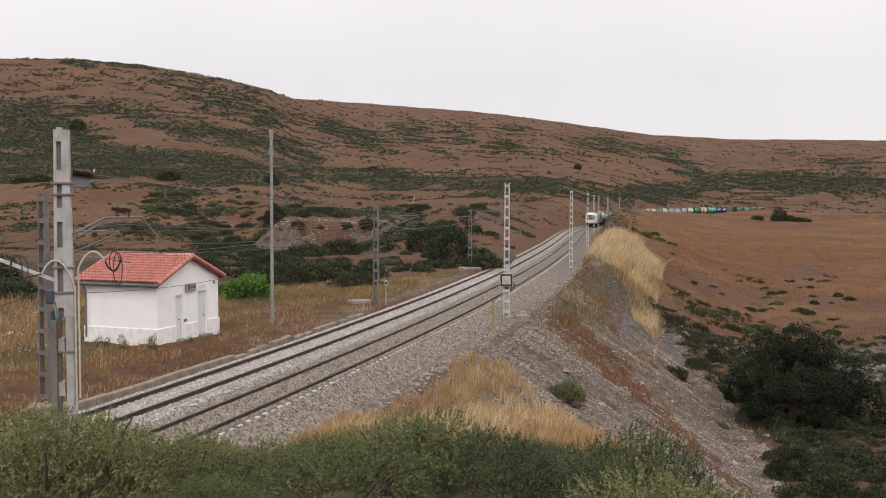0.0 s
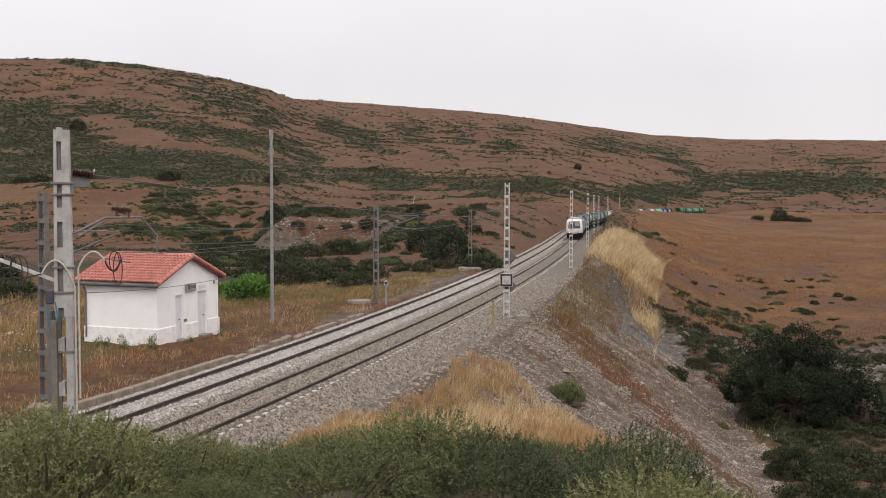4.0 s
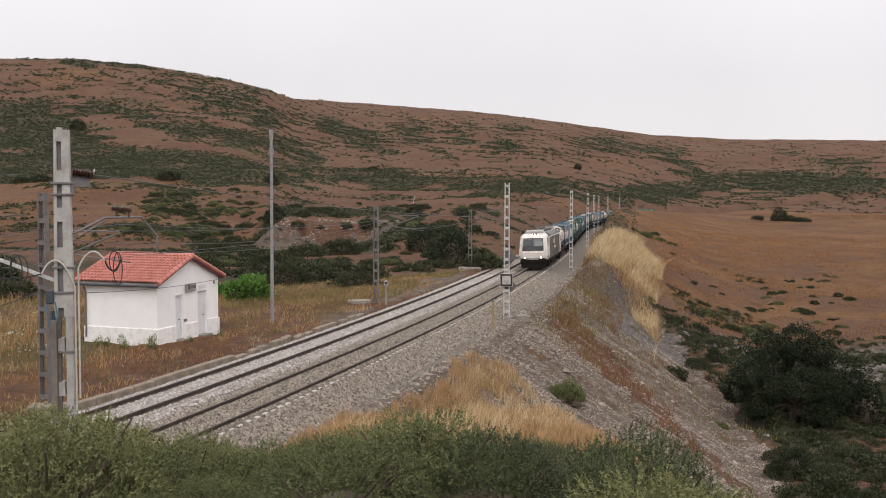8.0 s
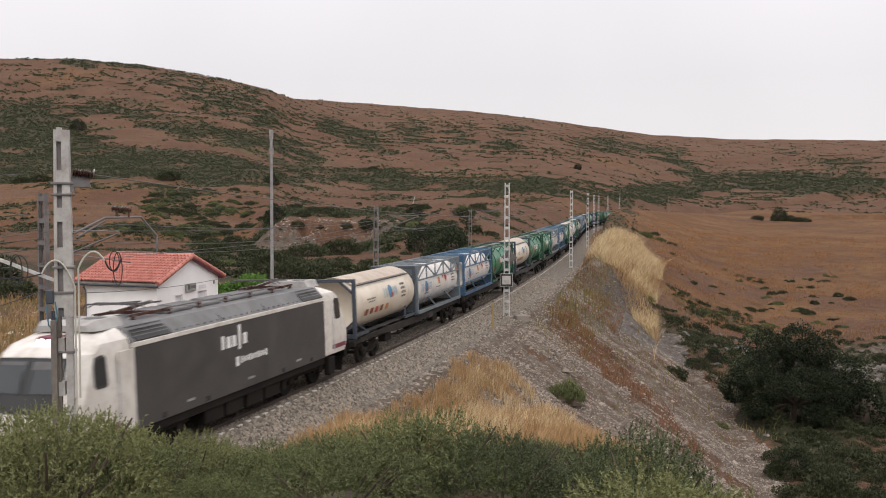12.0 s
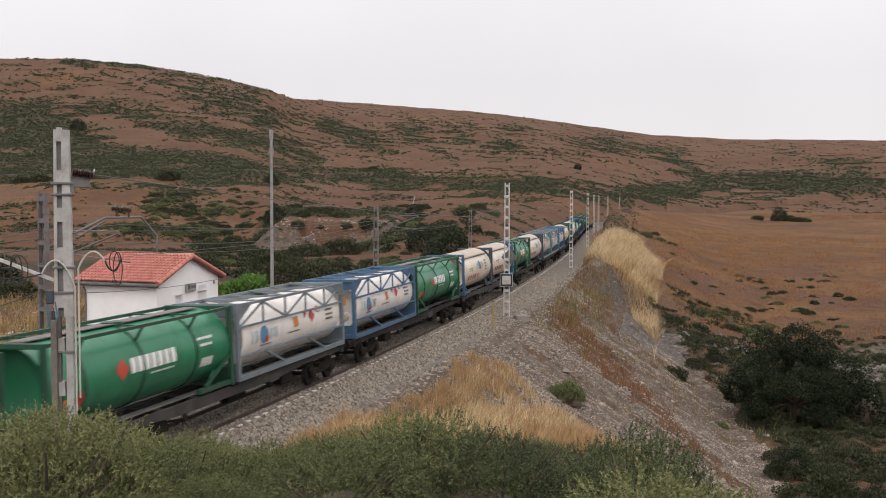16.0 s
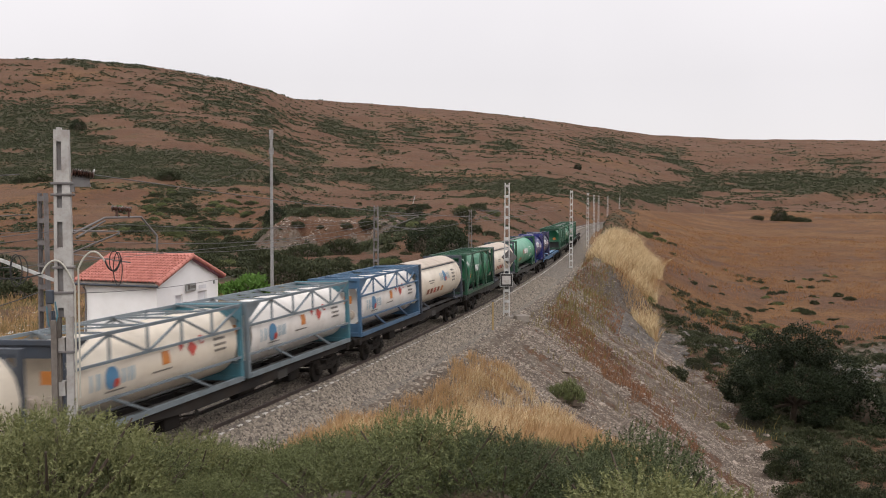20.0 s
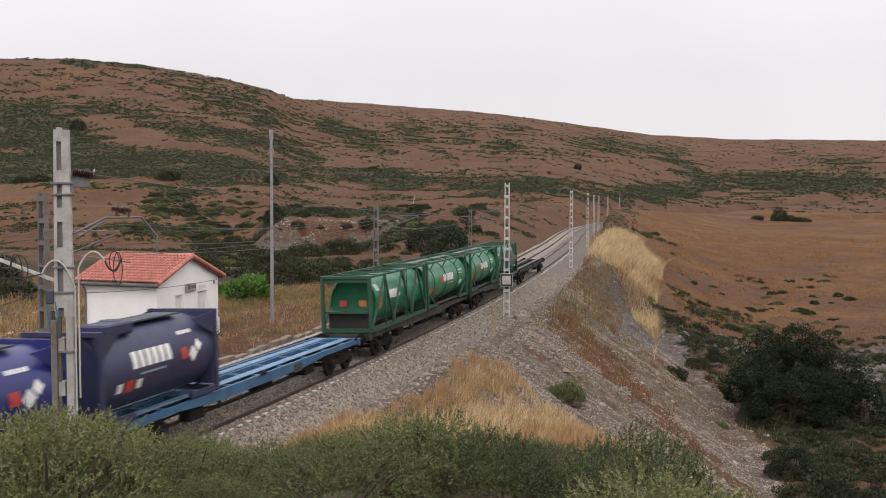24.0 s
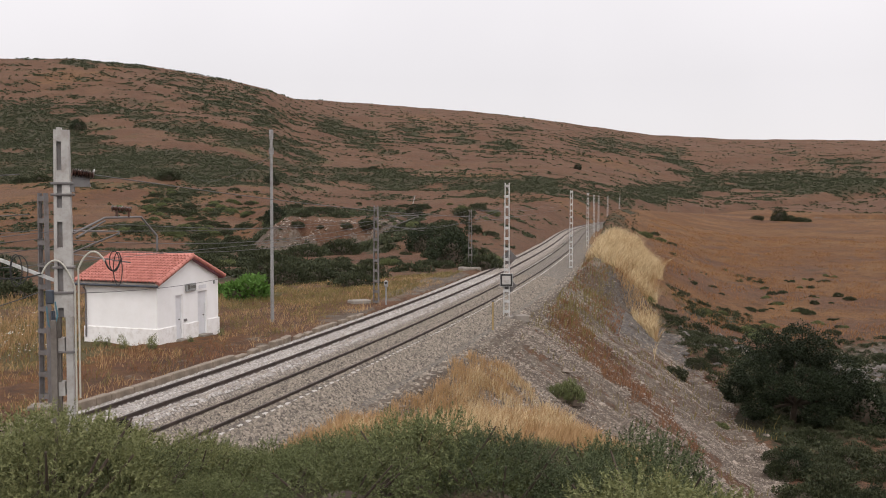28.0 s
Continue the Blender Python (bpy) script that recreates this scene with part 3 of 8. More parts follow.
def cover_at(x, y, s, l, k, share, filled, z):
    """What grows where: scrub, dry grass, stone, green grass."""
    r = np.hypot(x, y)
    n = W_SCRUB(x, y)
    big = W_SCRUB2(x, y)
    leftside = l > 7
    bench = leftside & (r < 105) & (y < np.interp(x, [-90, -32, -14, 1, 6], [60, 72, 84, 99, 112]) + 4)
    # the slopes: dark green in patches and tongues, red-brown and thinly dotted between
    e = (z - EYE[2]) / np.maximum(y, 1.0) + 0.0022 * W_TONG(x, y) + 0.0015 * n
    kw = k + 0.012 * W_TONG(y * 0.8, x * 0.8 + 90)
    patch = np.maximum(patchy(kw, e, GREEN_PATCHES), patchy(kw, e, GREEN_PATCHES_EAST))
    scrub = 0.20 + 0.26 * n + 0.08 * big + 0.66 * patch - 0.45 * patchy(kw, e, BARE_PATCHES)
    hollow = leftside & (r > 95) & (r < 255)
    scrub = np.where(hollow, 0.46 + 0.46 * n, scrub)
    terrace = leftside & (r > 225) & (r < 345) & (k < -0.18)
    scrub = np.where(terrace, 0.20 + 0.36 * n + 0.2 * sstep(-0.36, -0.25, k) * (1 - sstep(-0.25, -0.2, k)), scrub)
    bank = leftside & (s > 95) & (l < 26) & (s < 330)
    scrub = np.where(bank, 0.12 + 0.22 * n, scrub)
    scrub = np.where(bench, 0.05 + 0.1 * n, scrub)
    right = l < 2.7
    fieldm = right & (y > 100) & (r < 520)
    scrub = np.where(fieldm, 0.06 + 0.20 * n + 0.42 * (1 - sstep(100, 150, y)) * sstep(0.2, 0.26, k), scrub)
    ravine = right & (y > 46) & (y <= 104) & ~filled
    scrub = np.where(ravine, 0.60 + 0.42 * n, scrub)
    rimband = right & (y > 84) & (y < 116 + 8 * n) & (k > 0.19) & ~filled
    scrub = np.where(rimband, 0.50 + 0.4 * n, scrub)
    knoll = right & (r < 24)
    scrub = np.where(knoll, 0.75 + 0.2 * n, scrub)
    dry = np.where(fieldm, 0.52 + 0.26 * sstep(130, 260, y) + 0.2 * big + 0.34 * n, 0.22 + 0.30 * big + 0.15 * n)
    dry = np.where(rimband, 0.1, np.where(terrace, 0.52 + 0.3 * n, dry))
    dry = np.where(bench, 0.56 + 0.35 * n, dry)
    dry = np.where(right & (r >= 24) & (r < 60) & (l < -4.2) & ~filled, 0.75 + 0.2 * n, dry)
    foot = -np.interp(s, [30, 37, 44, 58, 68, 80, 90], [22, 20, 19, 17, 14.5, 10.5, 8]) + 0.8 * W_FINE(x, y)
    slope = right & (l > foot) & (s > 8) & (s < 150) & (l < -2.5)
    streak = W_MID((s + 0.25 * l) * 3.0, l * 0.35)
    soil = np.exp(-((s - np.interp(-l, [3, 8, 12, 18], [50, 41.5, 38, 32]) + 1.2 * W_FINE(x * 1.3, y * 1.3)) / np.interp(-l, [3, 5, 8, 12, 18], [5.4, 6.2, 5.0, 2.8, 1.3])) ** 2) * (1 - sstep(14, 20, -l))
    stone = np.where(slope, 0.76 + 0.30 * streak + 0.10 * n - 0.75 * soil, 0.0)
    stone = np.where(right & (l > -4.4) & (s < 150), 0.72 + 0.25 * n, stone)
    stone = np.where((l > -3.6) & (l < 6.7) & (s < 150), 0.85, stone)
    stone = np.where(bench & (l < 9.4 + 0.8 * n), 0.50 + 0.4 * n, stone)
    stone = np.where(bench & (y < 39) & (l < 20), 0.42 + 0.45 * n, stone)
    scarp = leftside & (r > 192) & (r < 214) & (k > -0.192) & (k < -0.022)
    stone = np.where(scarp, 0.50 + 0.3 * n, stone)
    stone = np.where(fieldm & (y < 118) & (k > 0.2), 0.34 + 0.35 * n, stone)
    # cutting slope: shade on bare earth, put in as dark scrub cover
    cutting = right & (s > 148) & (s < 285) & (l > -9) & (l < -4)
    scrub = np.where(cutting, 0.50 + 0.3 * n, scrub)
    lane = fieldm & (k > 0.35) & (np.abs(y - 425 + 60 * (k - 0.36)) < 3)
    stone = np.where(lane, 0.8, stone)
    scrub = np.where(slope, 0.02 + 0.25 * n, scrub)
    scrub = np.where(scarp, 0.15 + 0.2 * n, scrub)
    green = np.where(bench & (l > 17) & (y > 50), 0.62 + 0.3 * n, np.where(bench, 0.28 + 0.35 * n, 0.0))
    green = np.where((share > 0.02) & (share < 0.95) & ~bench, 0.22 + 0.26 * n + 0.30 * patch, green)
    out = np.stack([scrub, dry, stone, green], axis=1)
    return np.clip(out, 0, 1)


def build_ground():
    az = np.concatenate([np.arange(-180, -36, 4.0), np.arange(-36, -26, 0.8), np.arange(-26, 26, 0.115), np.arange(26, 36, 0.8), np.arange(36, 180, 4.0)])
    rad = np.concatenate([[0.4, 1.2, 2.2, 3.2, 4.2], np.geomspace(5.0, 130, 230), np.geomspace(131.5, 1600, 230), [1750, 2000, 2400, 3000, 4200]])
    a, r = np.meshgrid(np.radians(az), rad)
    x, y = (r * np.sin(a)).ravel(), (r * np.cos(a)).ravel()
    z, s, l, k, share, filled = height(x, y)
    na, nr = len(az), len(rad)
    i = np.arange(nr - 1)[:, None] * na + np.arange(na)[None, :]
    j = np.arange(nr - 1)[:, None] * na + (np.arange(na)[None, :] + 1) % na
    quads = np.stack([i, j, j + na, i + na], axis=2).reshape(-1, 4)
    z[:na] = z[0]
    x[:na], y[:na] = 0.05, 0.03
    me = bpy.data.meshes.new("ground")
    nv, nq = len(x), len(quads)
    me.vertices.add(nv)
    me.vertices.foreach_set("co", np.stack([x, y, z], axis=1).ravel())
    me.loops.add(nq * 4)
    me.loops.foreach_set("vertex_index", quads.ravel()[::1])
    me.polygons.add(nq)
    me.polygons.foreach_set("loop_start", np.arange(nq) * 4)
    me.update(calc_edges=True)
    me.shade_smooth()
    att = me.color_attributes.new("cover", "FLOAT_COLOR", "POINT")
    att.data.foreach_set("color", cover_at(x, y, s, l, k, share, filled, z).astype(np.float32).ravel())
    me.materials.append(GROUND)
    bm = bmesh.new()
    bm.from_mesh(me)
    bmesh.ops.recalc_face_normals(bm, faces=bm.faces)
    bm.to_mesh(me)
    bm.free()
    return tagged(new("ground", me), "dry red-brown moorland with scrub and pale grass", "ground", kind="structure")


build_ground()


# ---- the two tracks ----
def strip(name, profile, material, s0, s1, step, centre, rough=0.0, seed=1):
    """A band along the track with the given cross profile of (side, height)."""
    rnd = np.random.RandomState(seed)
    mb = Mb()
    ss = np.arange(s0, s1 + 0.01, step)
    n = len(profile)
    for s in ss:
        m = track(s, centre=centre)
        for (side_, up_) in profile:
            mb.v.append(tuple(m @ Vector((side_ + rnd.uniform(-rough, rough), 0, up_ + rnd.uniform(-rough, rough)))))
    for k in range(len(ss) - 1):
        for i in range(n - 1):
            mb.f.append((k * n + i, k * n + i + 1, k * n + n + i + 1, k * n + n + i))
    me = bpy.data.meshes.new(name)
    me.from_pydata(mb.v, [], mb.f)
    me.materials.append(material)
    return me


def rail_mesh(side, centre, s0, s1):
    prof = [(-0.075, -0.17), (0.075, -0.17), (0.072, -0.155), (0.012, -0.135), (0.012, -0.05), (0.036, -0.035), (0.036, -0.004), (0.03, 0.0), (-0.03, 0.0), (-0.036, -0.004), (-0.036, -0.035), (-0.012, -0.05), (-0.012, -0.135), (-0.072, -0.155), (-0.075, -0.17)]
    ss = list(np.arange(s0, 120, 2.0)) + list(np.arange(120, s1, 6.0))
    mb = Mb()
    n = len(prof)
    for s in ss:
        m = track(s, side, centre=centre)
        mb.v += [tuple(m @ Vector((a, 0, b2))) for a, b2 in prof]
    mb.f = [(k * n + i, k * n + i + 1, k * n + n + i + 1, k * n + n + i) for k in range(len(ss) - 1) for i in range(n - 1)]
    return mb


track_near = thing("railway_track", "running line with dark rails in grey ballast", "railway track", "tracks", "structure")
track_far = thing("railway_track", "second line with rusty rails in pale ballast", "railway track", "tracks", "structure")
S_END = 620
for tr, c in ((track_near, NEAR), (track_far, FAR)):
    for side in (-GAUGE / 2, GAUGE / 2):
        part("rail", rail_mesh(side, c, -380, S_END), RUST, tr)
prof_n = [(-1.83, -0.42)] + [(v, -0.13 if abs(v) < 1.12 else -0.20) for v in np.linspace(-1.6, 1.4, 22)] + [(v, -0.21 - (v - 1.5) * 0.27) for v in np.linspace(1.55, 3.0, 9)] + [(3.4, -0.74)]
prof_f = [(-2.9, -0.75), (-2.5, -0.5), (-2.1, -0.3), (-1.7, -0.22)] + [(v, -0.17) for v in np.linspace(-1.5, 1.5, 20)] + [(1.75, -0.3), (1.86, -0.42)]
part("ballast", strip("ballast", prof_n, BALLAST, -60, 140, 0.4, NEAR, 0.025, 4), BALLAST, track_near, smooth=0)
part("ballast", strip("ballast", [(-1.83, -0.42), (-1.6, -0.1), (0, -0.13), (1.5, -0.12), (2.6, -0.7), (3.3, -0.9)], BALLAST, 140, S_END, 4.0, NEAR, 0.02, 5), BALLAST, track_near, smooth=0)
part("ballast", strip("ballast", [(-1.83, -0.42), (-1.6, -0.1), (0, -0.13), (1.5, -0.12), (2.6, -0.7), (3.3, -0.9)], BALLAST, -380, -60, 4.0, NEAR, 0.02, 5), BALLAST, track_near, smooth=0)
part("ballast", strip("ballast", prof_f, BALLAST_PALE, -60, 140, 0.4, FAR, 0.03, 6), BALLAST_PALE, track_far, smooth=0)
part("ballast", strip("ballast", [(-2.9, -0.75), (-1.7, -0.22), (0, -0.17), (1.5, -0.17), (1.86, -0.42)], BALLAST_PALE, 140, S_END, 4.0, FAR, 0.02, 7), BALLAST_PALE, track_far, smooth=0)
part("ballast", strip("ballast", [(-2.9, -0.75), (-1.7, -0.22), (0, -0.17), (1.5, -0.17), (1.86, -0.42)], BALLAST_PALE, -380, -60, 4.0, FAR, 0.02, 7), BALLAST_PALE, track_far, smooth=0)


# ---- masts and poles ----
def lattice_mast(name, h, w0, w1, depth, material, step=1.0, label="", base=True, battens=True):
    """Two channel legs tied by batten plates, on a concrete foot."""
    ob = thing(name, label, "catenary mast", "catenary masts")
    for sx in (-1, 1):
        def ring(z, w):
            a, t, h2 = sx * w / 2, sx * 0.05, depth / 2 * (1 - 0.2 * (z > 0))
            return [Vector((a - t, -h2, z)), Vector((a, -h2, z)), Vector((a, h2, z)), Vector((a - t, h2, z)), Vector((a - t, h2 - 0.012, z)), Vector((a - sx * 0.012, h2 - 0.012, z)), Vector((a - sx * 0.012, -h2 + 0.012, z)), Vector((a - t, -h2 + 0.012, z))]
        part("leg", Mb().loft([ring(-0.6, w0), ring(h, w1)]), material, ob)
    n = int(h / step)
    for i in range(n + 1):
        z = 0.25 + i * (h - 0.45) / n
        w = w0 + (w1 - w0) * z / h
        dp = depth * (1 - 0.2 * z / h)
        for sy in (-1, 1):
            part("batten", Mb().box((0, sy * (dp / 2 + 0.007), z), (w, 0.012, 0.17)), material, ob)
    if base:
        part("foot", Mb().box((0, 0, -0.55), (0.85, 0.85, 1.0), 0.04), CONC, ob, "weathered concrete foot")
    return ob


def stand(ob, s, lat, z, centre=NEAR, turn=0.0):
    m = track(s, centre=centre)
    p = m @ Vector((lat, 0, 0))
    th = float(np.interp(s, TS, TH))
    ob.matrix_world = Matrix.Translation((p.x, p.y, z)) @ Matrix.Rotation(-th + radians(turn), 4, "Z")
    return ob


RIGHT_MASTS = (36.7, 84.9, 129.0, 184.6, 218.7, 254.0, 287.4)
for i, s in enumerate(RIGHT_MASTS):
    zb = (-0.42, -0.66, -0.95, -0.7, -0.6, -0.5, -0.5)[i]
    mast = lattice_mast("catenary_mast", 8.4 - zb, 0.42, 0.31, 0.22, GALV, 0.72, "pale galvanised lattice catenary mast beside the track")
    stand(mast, s, 3.05, zb)
MASTS_LEFT = []
for s, top, zb in ((3.0, 7.5, -0.15), (40.4, 6.85, -0.42), (76.6, 6.2, -0.55)):
    dm = lattice_mast("catenary_mast", top - zb, 0.44, 0.30, 0.26, GALV_DARK, 0.8, "dull grey lattice catenary mast on a concrete foot")
    stand(dm, s, -3.6, zb, FAR)
light_pole = thing("light_pole", "tall slender grey pole standing in the grass", "pole")
light_pole.matrix_world = pose(-10.56, 60.4, -0.3)
part("shaft", Mb().lathe((0, 0, -0.5), (0, 0, 11.6), [(0, 0.115), (1, 0.085)], 10), GALV_MID, light_pole)
part("cap", Mb().box((0, 0, 11.55), (0.24, 0.24, 0.6), 0.04), GALV_MID, light_pole)
part("collar", Mb().cyl((0, 0, 10.35), (0, 0, 10.75), 0.15, n=10), GALV_MID, light_pole)

# ---- the halt's small house ----
HOUSE = pose(-14.76, 50.4, -0.22, 0, 0, -19)   # origin at the corner nearest the line, x to its right, y away


def build_house():
    W, L, H, RISE, T = 4.5, 5.8, 3.10, 1.18, 0.3     # eaves wall, gable wall, height to the eaves, rise of the gable
    ho = thing("railway_hut", "whitewashed hut with a red tiled gable roof", "hut")
    ho.matrix_world = HOUSE
    apex = H + RISE
    part("wall", Mb().box((-W / 2, T / 2, H / 2 - 0.2), (W, T, H + 0.4)), PLASTER, ho)
    part("wall", Mb().box((-W / 2, L - T / 2, H / 2 - 0.2), (W, T, H + 0.4)), PLASTER, ho)

    def gable(x0, x1):
        ring = [(T, -0.4), (L - T, -0.4), (L - T, H), (L, H), (L / 2, apex), (0, H), (T, H)]
        return Mb().loft([[Vector((x0, a, b2)) for a, b2 in ring], [Vector((x1, a, b2)) for a, b2 in ring]])
    part("gable_wall", gable(-W, -W + T), PLASTER, ho)
    # the gable towards the line has two openings: pieces round them
    door1, door2 = (1.62, 2.28), (3.72, 4.62)
    tops = (2.38, 2.42)
    cuts = [(T, door1[0], 0.0), (door1[0], door1[1], tops[0]), (door1[1], door2[0], 0.0), (door2[0], door2[1], tops[1]), (door2[1], L - T, 0.0)]
    mb = Mb()
    for y0, y1, zb in cuts:
        ring = [Vector((-T, y0, zb - (0.4 if zb == 0 else 0))), Vector((-T, y1, zb - (0.4 if zb == 0 else 0))), Vector((-T, y1, H)), Vector((-T, y0, H))]
        mb.loft([ring, [p + Vector((T, 0, 0)) for p in ring]])
    ring = [Vector((-T, 0, H)), Vector((-T, L, H)), Vector((-T, L / 2, apex))]
    mb.loft([ring, [p + Vector((T, 0, 0)) for p in ring]])
    part("gable_wall", mb, PLASTER, ho, smooth=0)
    pl = 0.78
    segs = [((-W / 2, -0.03, pl / 2 - 0.2), (W + 0.12, 0.06, pl + 0.4)), ((-W - 0.03, L / 2, pl / 2 - 0.2), (0.06, L, pl + 0.4)), ((-W / 2, L + 0.03, pl / 2 - 0.2), (W + 0.12, 0.06, pl + 0.4))]
    for y0, y1 in ((0, door1[0]), (door1[1], door2[0]), (door2[1], L)):
        segs.append(((0.03, (y0 + y1) / 2, pl / 2 - 0.2), (0.06, y1 - y0, pl + 0.4)))
    for c, sz in segs:
        part("plinth", Mb().box(c, sz, 0.02), PLINTH, ho)
    for (y0, y1), top, name in ((door1, tops[0], "door_leaf"), (door2, tops[1], "door_leaf")):
        dl = part(name, Mb().box((-0.16, (y0 + y1) / 2, top / 2), (0.05, y1 - y0 - 0.1, top), 0.008), DOOR_WHITE, ho)
        for yy in (y0 + 0.03, y1 - 0.03):
            part("door_frame", Mb().box((-0.13, yy, top / 2), (0.1, 0.06, top)), DOOR_WHITE, ho)
        part("lintel_frame", Mb().box((-0.13, (y0 + y1) / 2, top - 0.03), (0.1, y1 - y0 - 0.12, 0.06)), DOOR_WHITE, ho)
        part("handle", Mb().cyl((-0.13, y1 - 0.2, 1.05), (-0.05, y1 - 0.2, 1.05), 0.03, n=8), GALV_DARK, dl)
        for k in range(2):
            part("door_panel", Mb().box((-0.13, (y0 + y1) / 2, 0.55 + k * 1.1), (0.02, (y1 - y0) * 0.6, 0.8), 0.008), DOOR_WHITE, dl)
        part("threshold", Mb().box((0.12, (y0 + y1) / 2, -0.08), (0.5, y1 - y0 + 0.1, 0.18), 0.02), CONC, ho)
    sg = part("name_sign", Mb().box((0.10, 2.92, 2.72), (0.10, 0.95, 0.42), 0.03), SIGN_GREY, ho, "grey sign box with faded marks")
    part("emblem", Mb().box((0.153, 2.68, 2.74), (0.01, 0.18, 0.24)), DARK_MARK, sg)
    for i in range(5):
        part("lettering", Mb().box((0.153, 2.86 + i * 0.105, 2.74), (0.01, 0.07, 0.15)), DARK_MARK, sg)
    part("notice", Mb().box((0.012, 4.2, 2.66), (0.024, 0.7, 0.2)), DOOR_WHITE, ho)
    part("vent", Mb().box((0.02, 5.35, 2.82), (0.05, 0.16, 0.2), 0.01), SIGN_GREY, ho)
    part("meter_box", Mb().box((0.05, 2.45, 0.98), (0.1, 0.2, 0.14), 0.01), GALV_DARK, ho)
    # roof slabs under the tiles, with overhang
    OV, OL, OE = 0.27, 0.52, 0.28     # overhang towards the line, away from it, and at the eaves
    pitch = math.atan2(RISE, L / 2)
    for sg2, name in ((0, "roof_slab"), (1, "roof_slab")):
        ya, yb = (-OE, L / 2) if sg2 == 0 else (L + OE, L / 2)
        za = H - OE * math.tan(pitch)
        ring = [Vector((-W - OL, ya, za)), Vector((-W - OL, yb, apex)), Vector((-W - OL, yb, apex + 0.14)), Vector((-W - OL, ya, za + 0.14))]
        part(name, Mb().loft([ring, [p + Vector((W + OL + OV, 0, 0)) for p in ring]]), MAROON if sg2 else CONC, ho, smooth=0)
    rd = Mb()
    n = 12
    for i in range(n):
        x0 = -W - OL + i * (W + OL + OV) / n
        rd.lathe((x0, L / 2, apex + 0.16), (x0 + (W + OL + OV) / n * 1.06, L / 2, apex + 0.17), [(0, 0.135), (1, 0.155)], 10)
    part("ridge", rd, TILE, ho)
    # verge tiles down both slopes at the gable ends
    for x in (OV - 0.02, -W - OL + 0.02):
        for sg2 in (0, 1):
            for i in range(9):
                t0 = i / 9
                ya, yb = (-OE, L / 2) if sg2 == 0 else (L + OE, L / 2)
                za, zb = H - OE * math.tan(pitch) + 0.17, apex + 0.17
                p0 = Vector((x, ya + (yb - ya) * t0, za + (zb - za) * t0))
                p1 = Vector((x, ya + (yb - ya) * (t0 + 0.125), za + (zb - za) * (t0 + 0.125)))
                part("verge_tile", Mb().lathe(p0, p1, [(0, 0.13), (1, 0.105)], 8), TILE, ho)
    part("gutter", Mb().cyl((-W - OL, -OE - 0.05, H - OE * math.tan(pitch) + 0.03), (OV, -OE - 0.05, H - OE * math.tan(pitch) + 0.03), 0.06, n=8), DARK_FRAME, ho)
    part("downpipe", Mb().tube([(-W + 0.12, -OE, H - 0.2), (-W + 0.12, -0.1, H - 0.4), (-W + 0.12, -0.1, 0.2)], 0.045, 8), GALV_DARK, ho)
    return ho, W, L, H, RISE, OV, OL, OE, pitch


hut, HW, HL, HH, HR, HOV, HOL, HOE, HPITCH = build_house()


